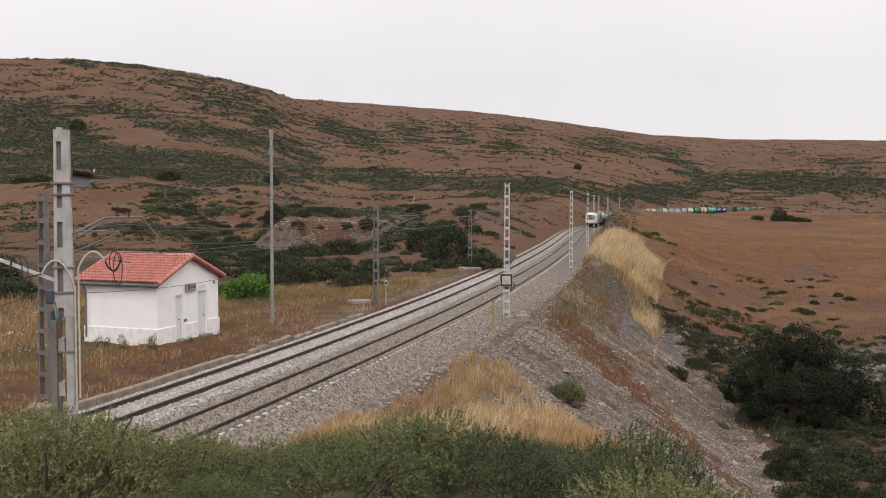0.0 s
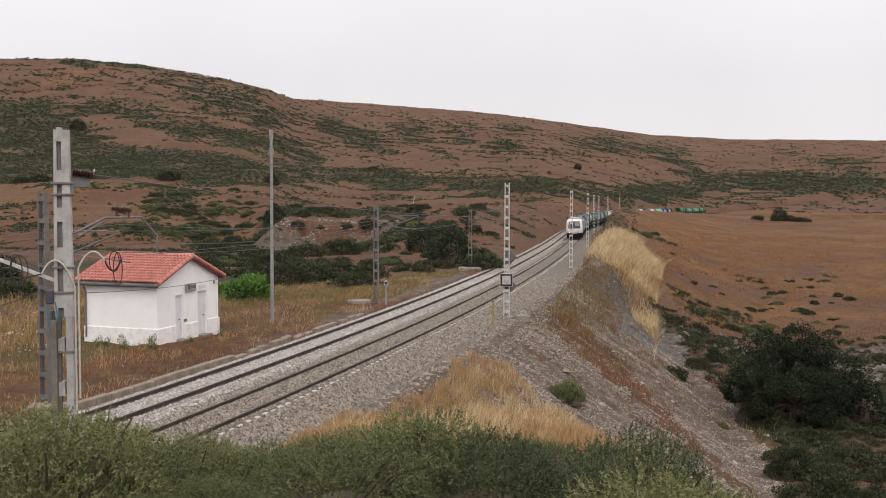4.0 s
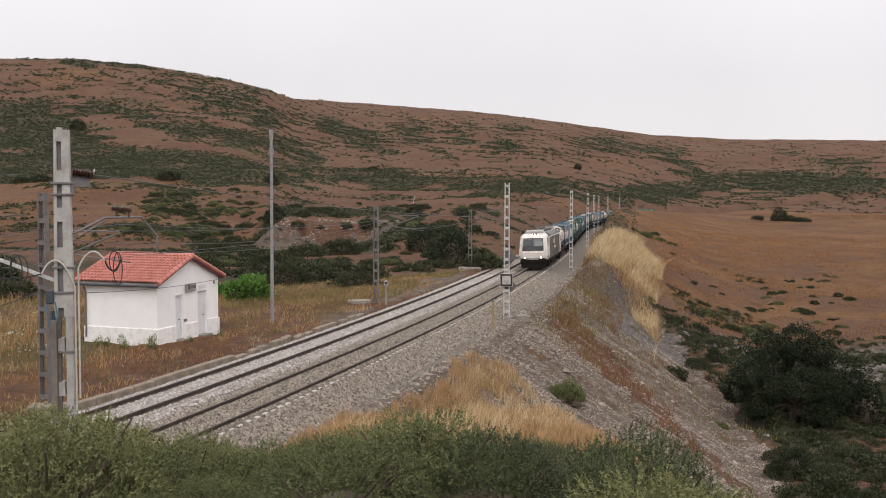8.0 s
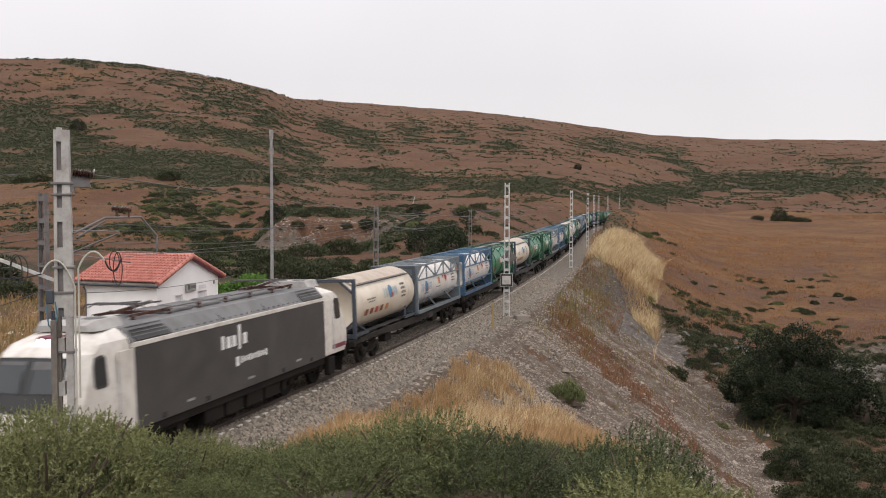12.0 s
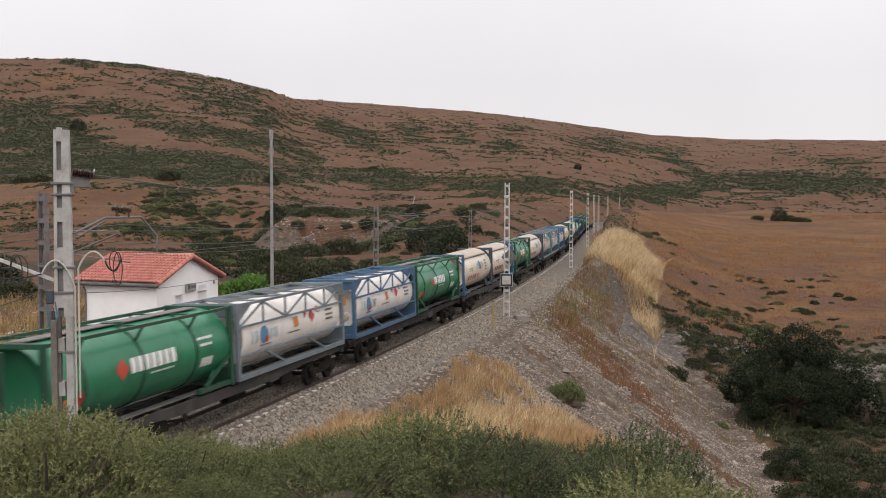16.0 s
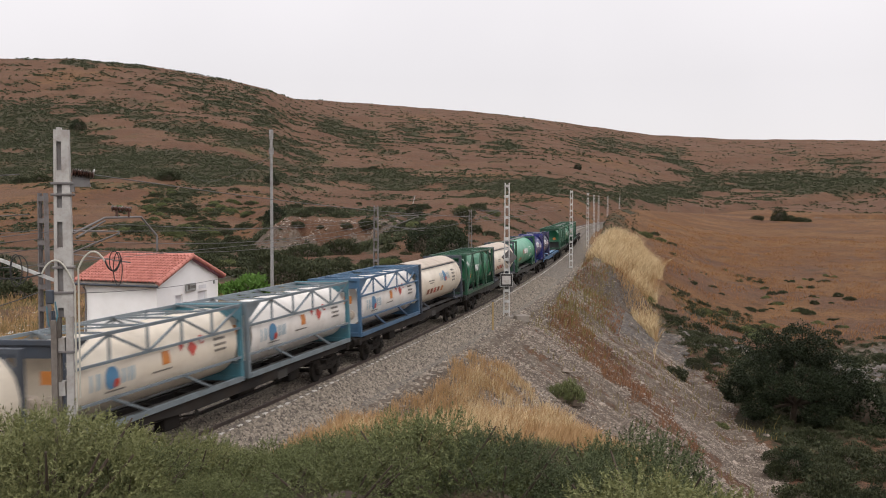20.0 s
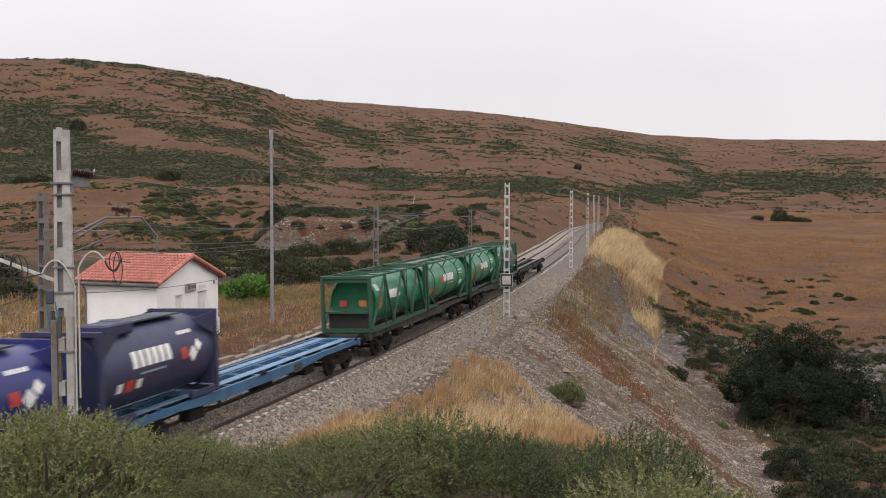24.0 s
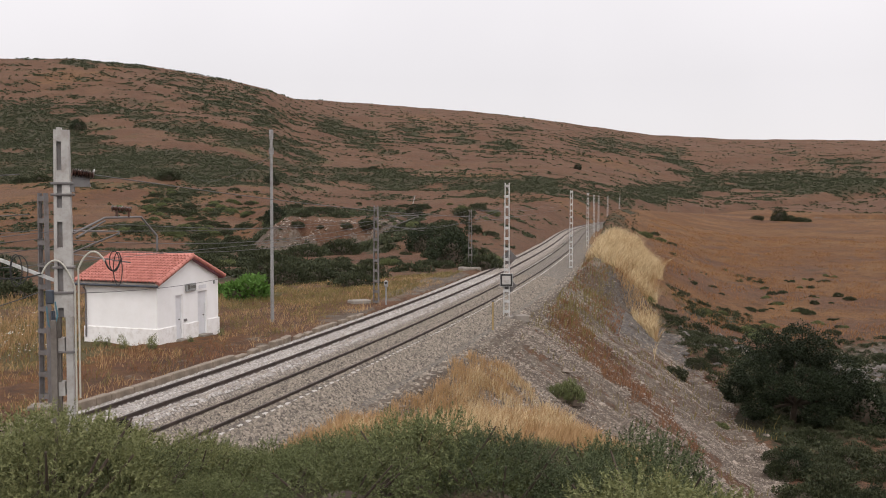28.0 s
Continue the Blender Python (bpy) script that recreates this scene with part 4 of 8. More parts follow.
# ---- the pale mast by the track with its cables ----
def build_near_mast():
    ob = thing("catenary_mast", "pale concrete mast with slots, brackets and looped cables", "catenary mast", "catenary masts")
    p = track(-9.0, 3.05)
    x, y = p.translation.x - 0.06, p.translation.y
    ob.matrix_world = Matrix.Translation((x, y, 0)) @ Matrix.Rotation(radians(14), 4, "Z")
    Z0, Z1 = -0.9, 8.76

    def w(z):
        return min(0.215, 0.2535 - 0.0117 * z)
    for x0, x1 in ((-1.0, -0.62), (0.0, 1.0)):
        ring = lambda z: [Vector((x0 * w(z), -0.13, z)), Vector((x1 * w(z), -0.13, z)), Vector((x1 * w(z), 0.13, z)), Vector((x0 * w(z), 0.13, z))]
        part("leg", Mb().loft([ring(4.75), ring(Z1)]), POST_PALE, ob)
    for x0, x1, mat in ((-1.0, -0.38, POST_STAINED), (0.16, 0.86, POST_PALE)):
        ring = lambda z: [Vector((x0 * w(z), -0.12, z)), Vector((x1 * w(z), -0.12, z)), Vector((x1 * w(z), 0.12, z)), Vector((x0 * w(z), 0.12, z))]
        part("leg", Mb().loft([ring(Z0), ring(4.75)]), mat, ob, "weathered lower leg")
    for z in (8.66, 7.75, 6.95, 6.1, 5.1, 4.15, 3.2, 2.25, 1.3, 0.35):
        part("batten", Mb().box((-0.31 * w(z), 0, z), (0.62 * w(z), 0.25, 0.30)), POST_PALE, ob)
    # a darker grey sheet fills the slot between the upper legs
    part("slot_sheet", Mb().box((-0.062, -0.05, 6.7), (0.125, 0.03, 3.9)), GALV_DARK, ob)
    part("foot", Mb().box((0, 0, -0.75), (0.9, 0.9, 0.7), 0.05), CONC, ob)
    # bracket and insulators near the top
    br = part("bracket", Mb().box((0.36, -0.05, 7.58), (0.42, 0.16, 0.06)).box((0.2, -0.05, 7.5), (0.1, 0.14, 0.14)), GALV_DARK, ob)
    part("bracket_plate", Mb().box((0.38, -0.05, 7.70), (0.36, 0.05, 0.20)), GALV_DARK, br)
    for i in range(4):
        part("insulator", Mb().lathe((0.20 + i * 0.115, -0.10, 7.86 - 0.015 * i), (0.31 + i * 0.115, -0.08, 7.85 - 0.015 * i), [(0, 0.035), (0.2, 0.10), (0.45, 0.04), (0.7, 0.10), (1, 0.04)], 12), PORCELAIN, br)
    part("pin", Mb().bar((0.62, -0.1, 7.80), (0.66, -0.05, 7.93), 0.025), GALV, br)
    for z in (7.62, 7.38, 5.82, 5.28, 4.0):
        part("clamp", Mb().box((0, 0, z), (0.46, 0.32, 0.05), 0.008), GALV_DARK, ob)
    # cantilever over the tracks
    ca = part("cantilever", Mb().tube([(0.2, 0.0, 6.54), (0.80, 0.6, 6.87), (1.52, 1.5, 6.87), (1.86, 1.8, 6.42), (1.86, 1.8, 6.05)], 0.026, 8), GALV_DARK, ob, "bent grey tube bracket")
    part("brace", Mb().tube([(0.25, 0.05, 6.45), (0.8, 0.62, 6.8)], 0.022, 6), GALV_DARK, ca)
    part("pin", Mb().bar((1.02, 1.0, 6.88), (1.02, 1.0, 7.04), 0.05).bar((1.28, 1.0, 6.88), (1.28, 1.0, 7.0), 0.04), PORCELAIN, ca)
    for i in range(3):
        part("insulator", Mb().lathe((0.90 + i * 0.15, 1.0, 7.08 - 0.012 * i), (1.04 + i * 0.15, 1.0, 7.07 - 0.012 * i), [(0, 0.03), (0.2, 0.075), (0.45, 0.035), (0.75, 0.07), (1, 0.03)], 12), PORCELAIN, ca)
    # bright angle-iron stay rising away to the side
    part("stay", Mb().bar((-0.2, -0.05, 5.55), (-1.9, -0.3, 6.30), 0.09, 0.07), GALV, ob, "bright angle-iron stay")
    # pipes and looped cables
    def arc(x0, z0, x1, z1, rise, yy, n=10):
        return [(x0 + (x1 - x0) * t, yy, z0 + (z1 - z0) * t + rise * math.sin(math.pi * t) ** 0.8) for t in (i / n for i in range(n + 1))]
    part("pipe", Mb().tube([(0.235, -0.16, z) for z in (-0.6, 2.5, 5.4)] + arc(0.235, 5.4, -0.42, 5.7, 0.42, -0.2)[1:], 0.02, 7), CABLE_PALE, ob, "pale cable conduit")
    part("pipe", Mb().tube([(0.31, -0.16, z) for z in (3.0, 5.2, 5.8)] + arc(0.31, 5.8, 0.85, 5.95, 0.28, -0.18)[1:], 0.02, 7), CABLE_PALE, ob, "pale cable conduit")
    for k, (cx, cz, rx, rz) in enumerate(((1.12, 5.78, 0.09, 0.36), (1.05, 5.95, 0.1, 0.22), (-0.92, 5.78, 0.12, 0.34), (-0.85, 5.8, 0.17, 0.30))):
        part("cable_loop", Mb().tube([(cx + rx * math.sin(a), -0.2 - 0.02 * k, cz + rz * math.cos(a)) for a in (2 * math.pi * i / 18 for i in range(19))], 0.011, 5), BLACK_RUB, ob)
    part("cable", Mb().tube(arc(0.85, 5.98, 1.2, 6.02, -0.26, -0.18), 0.02, 5), BLACK_RUB, ob)
    part("cable", Mb().tube(arc(-0.42, 5.7, -1.9, 5.75, -0.12, -0.2), 0.018, 5), BLACK_RUB, ob)
    for x0 in (-0.24, -0.20):
        part("cable", Mb().tube([(x0, -0.17, 4.9), (x0 + 0.03, -0.17, 4.0), (x0 - 0.02, -0.17, 2.0), (x0, -0.17, -0.6)], 0.022, 6), DARK_FRAME, ob)
    part("cable", Mb().tube([(-0.34, -0.2, 5.0), (-0.30, -0.22, 4.6), (-0.2, -0.22, 4.45), (-0.12, -0.22, 4.8), (-0.16, -0.22, 5.1)], 0.017, 5), TEAL, ob, "teal cable")
    part("cable_box", Mb().box((-0.27, -0.18, 5.2), (0.16, 0.12, 0.3), 0.02), DARK_FRAME, ob)
    part("wood_casing", Mb().box((-0.20, -0.20, 2.0), (0.12, 0.12, 5.4), 0.01), POST_STAINED, ob, "dark casing strapped to the mast")
    return ob


build_near_mast()


def board(parent, c, w, h, rot=0.0, face=None, rim=GALV_DARK):
    """A square sign plate with a dark border on one face."""
    m = Matrix.Rotation(radians(rot), 3, "Y")
    pl = part("plate", Mb().box(c, (w, 0.03, h), 0.006, m), GALV, parent)
    part("border", Mb().box((c[0], c[1] - 0.018, c[2]), (w * 0.94, 0.008, h * 0.94), 0, m), BLACK_RUB, pl)
    part("face", Mb().box((c[0], c[1] - 0.025, c[2]), (w * 0.66, 0.008, h * 0.66), 0, m), face or POST_PALE, pl)
    return pl


def build_signs():
    sg = thing("track_sign", "square white sign with a dark border clamped to a mast", "sign")
    p = track(36.7, 3.05).translation
    sg.matrix_world = Matrix.Translation((p.x, p.y, 0)) @ Matrix.Rotation(radians(4), 4, "Z")
    board(sg, (-0.05, -0.2, 1.95), 0.86, 0.86)
    part("clamp", Mb().box((-0.03, -0.14, 1.95), (0.5, 0.12, 0.08)), GALV_DARK, sg)
    bk = thing("track_sign", "grey diamond sign seen from behind on a mast", "sign")
    bk.matrix_world = Matrix.Translation((p.x, p.y, 0)) @ Matrix.Rotation(radians(-20), 4, "Z")
    for z in (1.55, 3.45):
        part("plate", Mb().box((0.12, 0.17, z), (0.78, 0.03, 0.78), 0.006, Matrix.Rotation(radians(45), 3, "Y")), GALV_DARK, bk)
    part("clamp", Mb().box((0.0, 0.14, 1.55), (0.4, 0.06, 0.1)).box((0.0, 0.14, 3.45), (0.4, 0.06, 0.1)), GALV_DARK, bk)
    # ochre marker post on the shoulder
    mp = thing("marker_post", "thin ochre marker post in the ballast shoulder", "post")
    q = track(30.5, 3.35)
    mp.matrix_world = Matrix.Translation((q.translation.x, q.translation.y, ground_z(q.translation.x, q.translation.y)))
    part("post", Mb().lathe((0, 0, -0.4), (0, 0, 1.75), [(0, 0.055), (1, 0.05)], 8), YELLOW_POST, mp)
    part("cap", Mb().box((0, 0, 1.78), (0.16, 0.1, 0.1), 0.01), GALV_DARK, mp)
    # concrete block at the mast's foot
    cb = tagged(part("concrete_block", Mb().box((0, 0, 0.1), (0.9, 0.6, 0.5), 0.05), CONC), "weathered concrete block on the embankment edge", "block")
    q = track(36.4, 4.1).translation
    cb.matrix_world = Matrix.Translation((q.x, q.y, ground_z(q.x, q.y) - 0.05)) @ Matrix.Rotation(0.4, 4, "Z")
    # small signal post left of the line
    sp = thing("dwarf_signal", "small pale signal on a thin post in the grass", "signal")
    sp.matrix_world = Matrix.Translation((-4.1, 70.4, ground_z(-4.1, 70.4)))
    part("post", Mb().cyl((0, 0, -0.3), (0, 0, 1.5), 0.06, n=8), GALV_MID, sp)
    part("signal_head", Mb().box((0, 0, 1.52), (0.30, 0.2, 0.52), 0.1), GALV_MID, sp)
    part("lens", Mb().cyl((0, -0.13, 1.6), (0, -0.09, 1.6), 0.09, n=12), BLACK_RUB, sp)
    for sx, yy in ((-1.2, 71.2), (1.4, 69.9)):
        st = tagged(part("foundation_slab", Mb().box((0, 0, 0), (1.5, 1.0, 0.3), 0.06), CONC), "pale broken concrete foundation slab", "slab")
        st.matrix_world = Matrix.Translation((-4.9 + sx, yy, ground_z(-4.9 + sx, yy) + 0.05)) @ Matrix.Rotation(0.5, 4, "Z")
    st = tagged(part("foundation_slab", Mb().box((0, 0, 0), (2.2, 1.6, 0.7), 0.12), CONC), "pale concrete foundation slab beside the mast", "slab")
    st.matrix_world = Matrix.Translation((2.9, 106.2, -0.35)) @ Matrix.Rotation(0.3, 4, "Z")
    # plastered cabinet slab by the dark mast near the hut
    st = tagged(part("foundation_slab", Mb().box((0, 0, 0), (1.7, 0.8, 0.16), 0.04), CONC), "low pale concrete slab at a mast foot", "slab")
    st.matrix_world = Matrix.Translation((-14.1, 35.2, -0.22)) @ Matrix.Rotation(0.2, 4, "Z")


build_signs()


# ---- overhead wires ----
def wire(pts, name="overhead_wire", r=0.011, sag=0.3, label="thin dark overhead wire between masts", mat=None):
    mb, run = Mb(), []
    for a, b2 in zip(pts, pts[1:]):
        a, b2 = Vector(a), Vector(b2)
        n = 8
        run += [a.lerp(b2, i / n) - Vector((0, 0, sag * 4 * (i / n) * (1 - i / n))) for i in range(1 if run else 0, n + 1)]
    mb.tube(run, r, 4)
    return tagged(part(name, mb, mat or WIRE), label, "wire", "overhead wires")


def along(stations, lat, z, centre):
    return [tuple(track(s, lat, z, centre).translation) for s in stations]


NEAR_ST = [-60, -9.0, 36.7, 84.9, 129.0, 184.6, 218.7, 254.0, 287.4]
FAR_ST = [-45, 3.0, 40.4, 76.6, 129.0, 184.6, 218.7]


def cantilever(s, side, centre, z=6.3):
    """A light tube bracket from a mast to the wire over the track."""
    c = thing("cantilever_bracket", "grey tube cantilever carrying the contact wire", "bracket", "cantilever brackets")
    c.matrix_world = track(s, 0, 0, centre)
    part("top_tube", Mb().tube([(side * 2.9, 0, z + 0.55), (side * 0.2, 0, z + 0.45)], 0.035, 6), GALV_DARK, c)
    part("strut_tube", Mb().tube([(side * 2.9, 0, z - 0.5), (side * 0.2, 0, z + 0.4)], 0.035, 6), GALV_DARK, c)
    part("register_arm", Mb().tube([(side * 2.3, 0, z - 0.3), (side * -0.2, 0, z - 0.65)], 0.022, 6), GALV_DARK, c)
    part("insulator", Mb().lathe((side * 2.7, 0, z + 0.54), (side * 2.3, 0, z + 0.53), [(0, 0.04), (0.2, 0.08), (0.4, 0.04), (0.6, 0.08), (0.8, 0.04), (1, 0.04)], 8), PORCELAIN, c)
    return c


for s in (3.0, 40.4, 76.6):
    cantilever(s, -1, FAR, 5.7)
wire(along(FAR_ST, -0.1, 5.25, FAR), sag=0.02)
wire(along(FAR_ST, -0.1, 6.4, FAR), sag=0.55)
wire(along(FAR_ST, -3.3, 6.3, FAR), sag=0.45)
for a, b2 in (((-40, 44, 8.2), (-9.2, 21.3, 7.82)), ((-40, 47, 6.6), (-9.0, 21.3, 6.95)), ((-7.6, 21.1, 7.82), (5.0, 64.5, 6.2))):
    wire([a, b2], sag=0.35)
wire([(-40, 30.5, 5.6), (-14.5, 35.4, 5.85), (-4.9, 71.2, 5.6), (2.9, 106, 5.2)], sag=0.7, r=0.014)
wire([(-40, 30.0, 5.25), (-14.5, 35.4, 5.5), (-4.9, 71.2, 5.3)], sag=0.8, r=0.014)
wire([(-22, 38.0, 2.4), (-14.65, 35.4, 3.9)], sag=0.3, r=0.02)
wire([(-14.3, 35.6, 3.85), (-11.9, 55.5, 2.95)], sag=0.25, r=0.012)
wire([(-10.56, 60.4, 9.9), (-60, 230, 14.0)], sag=2.0, r=0.02)


# ---- plants ----
def tri_mesh(name, tris, material, smooth=False):
    """A mesh of loose triangles from an array (n, 3, 3)."""
    n = len(tris)
    me = bpy.data.meshes.new(name)
    me.vertices.add(n * 3)
    me.vertices.foreach_set("co", np.asarray(tris, np.float32).ravel())
    me.loops.add(n * 3)
    me.loops.foreach_set("vertex_index", np.arange(n * 3, dtype=np.int32))
    me.polygons.add(n)
    me.polygons.foreach_set("loop_start", np.arange(n, dtype=np.int32) * 3)
    me.update(calc_edges=True)
    me.materials.append(material)
    return me


def unit(v):
    return v / np.maximum(np.linalg.norm(v, axis=1, keepdims=True), 1e-6)


def leaves(n, size, leaf, width, seed, inner=0.62, up=0.5, lobes=5, low=-0.15, spread=0.75):
    """Leaf triangles over a lobed dome: size (x, y, z half-axes), leaf length and width."""
    r = np.random.RandomState(seed)
    d = unit(r.normal(size=(n * 2, 3)))
    d = d[d[:, 2] > low][:n]
    m = len(d)
    cent = unit(r.normal(size=(lobes, 3)))
    cent[:, 2] = abs(cent[:, 2])
    bulge = np.max(d @ cent.T, axis=1)
    rad = (inner + (1 - inner) * r.rand(m) ** 0.5) * (0.56 + 0.54 * bulge ** 6 + 0.10 * np.sin(9 * d[:, 0] + seed) * np.sin(8 * d[:, 1] + 2 * seed))
    c = d * rad[:, None] * np.array(size)
    ax = unit(d * (1 - up) + np.array([0, 0, up]) + spread * r.normal(size=(m, 3)) * 0.6)
    side = unit(np.cross(ax, r.normal(size=(m, 3))))
    ln = leaf * r.uniform(0.6, 1.35, m)[:, None]
    w = width * r.uniform(0.6, 1.3, m)[:, None]
    return np.stack([c - side * w / 2, c + side * w / 2, c + ax * ln], axis=1)


def core(size, seed, material, shrink=0.68):
    """The dark woody inside of a bush."""
    r = random.Random(seed)
    mb = Mb()
    n, k = 9, 4
    rings = []
    for j in range(k + 1):
        a = math.pi / 2 * j / k
        rings.append([Vector((size[0] * shrink * math.cos(a) * math.cos(t) * r.uniform(0.8, 1.05) + 0.001, size[1] * shrink * math.cos(a) * math.sin(t) * r.uniform(0.8, 1.05), size[2] * shrink * math.sin(a) * r.uniform(0.9, 1.0) - 0.1)) for t in (2 * math.pi * i / n for i in range(n))])
    mb.loft(rings)
    for _ in range(7):
        t = r.uniform(0, 6.28)
        mb.cyl((0, 0, -0.15), (size[0] * 0.7 * math.cos(t), size[1] * 0.7 * math.sin(t), size[2] * r.uniform(0.4, 0.85)), 0.02 * size[2] + 0.006, 0.005, n=5)
    return mb


def bush(name, label, category, group, tris, size, material, seed, shrink=0.68):
    ob = thing(name, label, category, group)
    part("foliage", tri_mesh("foliage", tris, material), material, ob)
    part("woody_base", core(size, seed, TWIG, shrink=shrink), TWIG, ob, smooth=60)
    return ob


def put(ob, x, y, scale=1.0, dz=0.0, first=set()):
    """Stand a plant, or a copy of it, on the ground."""
    m = Matrix.Translation((x, y, ground_z(x, y) + dz)) @ Matrix.Rotation(random.uniform(0, 6.28), 4, "Z")
    if ob in first:
        ob = copy_thing(ob, m)
    else:
        first.add(ob)
    ob.matrix_basis = m @ Matrix.Diagonal((scale, scale, scale * random.uniform(0.88, 1.12), 1))
    return ob


def up_slope(k, e, lo=60.0):
    """The first place along the bearing k whose ground shows at the tangent e over the eye."""
    y = np.geomspace(lo, 1600, 2500)
    z = height(k * y, y)[0]
    j = np.argmax((z - EYE[2]) / y >= e)
    return float(k * y[j]), float(y[j])


# heath in front of the camera
def sprigs(n, per, size, length, leaf, width, seed, lobes=9, low=-0.1):
    """Leafy sprigs that stand out of a dome of rounded cushions."""
    r = np.random.RandomState(seed)
    d = unit(r.normal(size=(n * 3, 3)))
    d = d[d[:, 2] > low][:n]
    m = len(d)
    cent = unit(r.normal(size=(lobes, 3)))
    cent[:, 2] = abs(cent[:, 2]) * 0.9
    cent = unit(cent)
    bulge = np.clip(np.max(d @ cent.T, axis=1), 0, 1)
    rad = (0.58 + 0.34 * bulge ** 6) * r.uniform(0.80, 1.05, m)
    c = d * rad[:, None] * np.array(size)
    ax = unit(0.9 * d + np.array([0, 0, 0.22]) + 0.38 * r.normal(size=(m, 3)))
    ln = length * r.uniform(0.55, 1.3, m)
    u = (np.arange(per) + 0.5) / per
    pos = c[:, None, :] + ax[:, None, :] * (ln[:, None] * u[None, :])[:, :, None]
    out = unit(r.normal(size=(m * per, 3)))
    axr = np.repeat(ax, per, axis=0)
    way = unit(axr * 0.7 + out * 0.9)
    side = unit(np.cross(way, r.normal(size=(m * per, 3))))
    taper = np.repeat((1.1 - 0.55 * u)[None, :], m, 0).ravel()[:, None] * r.uniform(0.7, 1.3, (m * per, 1))
    q = pos.reshape(-1, 3)
    return np.stack([q - side * width / 2 * taper, q + side * width / 2 * taper, q + way * leaf * taper], axis=1)


W_MOUND = Wave(41, 3.0, 2)
random.seed(5)
HEATHS = []
for i, (mat, sz) in enumerate(((HEATH, (0.62, 0.62, 0.62)), (HEATH, (0.74, 0.62, 0.52)), (HEATH_PALE, (0.6, 0.6, 0.64)), (HEATH, (0.55, 0.6, 0.5)), (HEATH_PALE, (0.68, 0.6, 0.52)), (HEATH_DARK, (0.6, 0.62, 0.6)))):
    HEATHS.append(bush("heath_bush", "pale green heath bush with fine upright sprigs" if mat is HEATH_PALE else "dense green heath bush with fine upright sprigs", "bush", "heath bushes",
                       sprigs(1500, 17, sz, 0.085, 0.021, 0.0088, 20 + i, 17 + i), sz, mat, i, 0.40))
brown_heath = bush("heath_bush", "withered brown heath bush amid green heath", "bush", "heath bushes", sprigs(560, 16, (0.52, 0.5, 0.5), 0.18, 0.022, 0.008, 31, 8), (0.5, 0.5, 0.5), BROWN_HEATH, 9, 0.34)
for d in np.arange(9.2, 21.2, 0.92):
    for k in np.arange(-0.52, 0.52, 0.98 / d):
        kk = k + random.uniform(-0.022, 0.022)
        dd = d + random.uniform(-0.34, 0.34)
        tall = np.interp(kk, [-0.5, -0.40, -0.33, -0.29, -0.24, -0.14, -0.05, 0.04, 0.10, 0.17, 0.22, 0.28, 0.34], [2.05, 1.85, 1.65, 1.3, 1.4, 1.1, 1.15, 1.3, 1.5, 1.7, 1.85, 1.8, 1.3])
        reach = np.interp(kk, [-0.5, -0.3, -0.25, 0.1, 0.25, 0.35], [15.5, 16, 17, 17, 17.5, 19])
        mound = max(float(W_MOUND(kk * dd, dd * 1.3)), 0.0 if kk < -0.30 else -1.0)
        if dd > reach or random.random() < (0.26 if kk > 0 else 0.10 if kk < -0.36 else 0.16) - 0.25 * mound:
            continue
        tall = float(tall) * (1.0 + 0.38 * mound)
        pick = HEATHS[int((math.sin(kk * 37 + dd * 1.7) + 1) * 1.8 + random.random() * 2.4) % 6]
        if kk > 0.04 and random.random() < 0.45:
            pick = HEATHS[5]
        if random.random() < 0.11 + 0.07 * (kk < -0.38):
            pick = brown_heath
            tall = tall * 0.95 if kk < -0.36 else min(tall, 1.1) * 0.95
        put(pick, kk * dd, dd, tall * random.choice((0.6, 0.8, 0.95, 1.05, 1.12, 1.2)) * random.uniform(0.9, 1.1), -0.08)


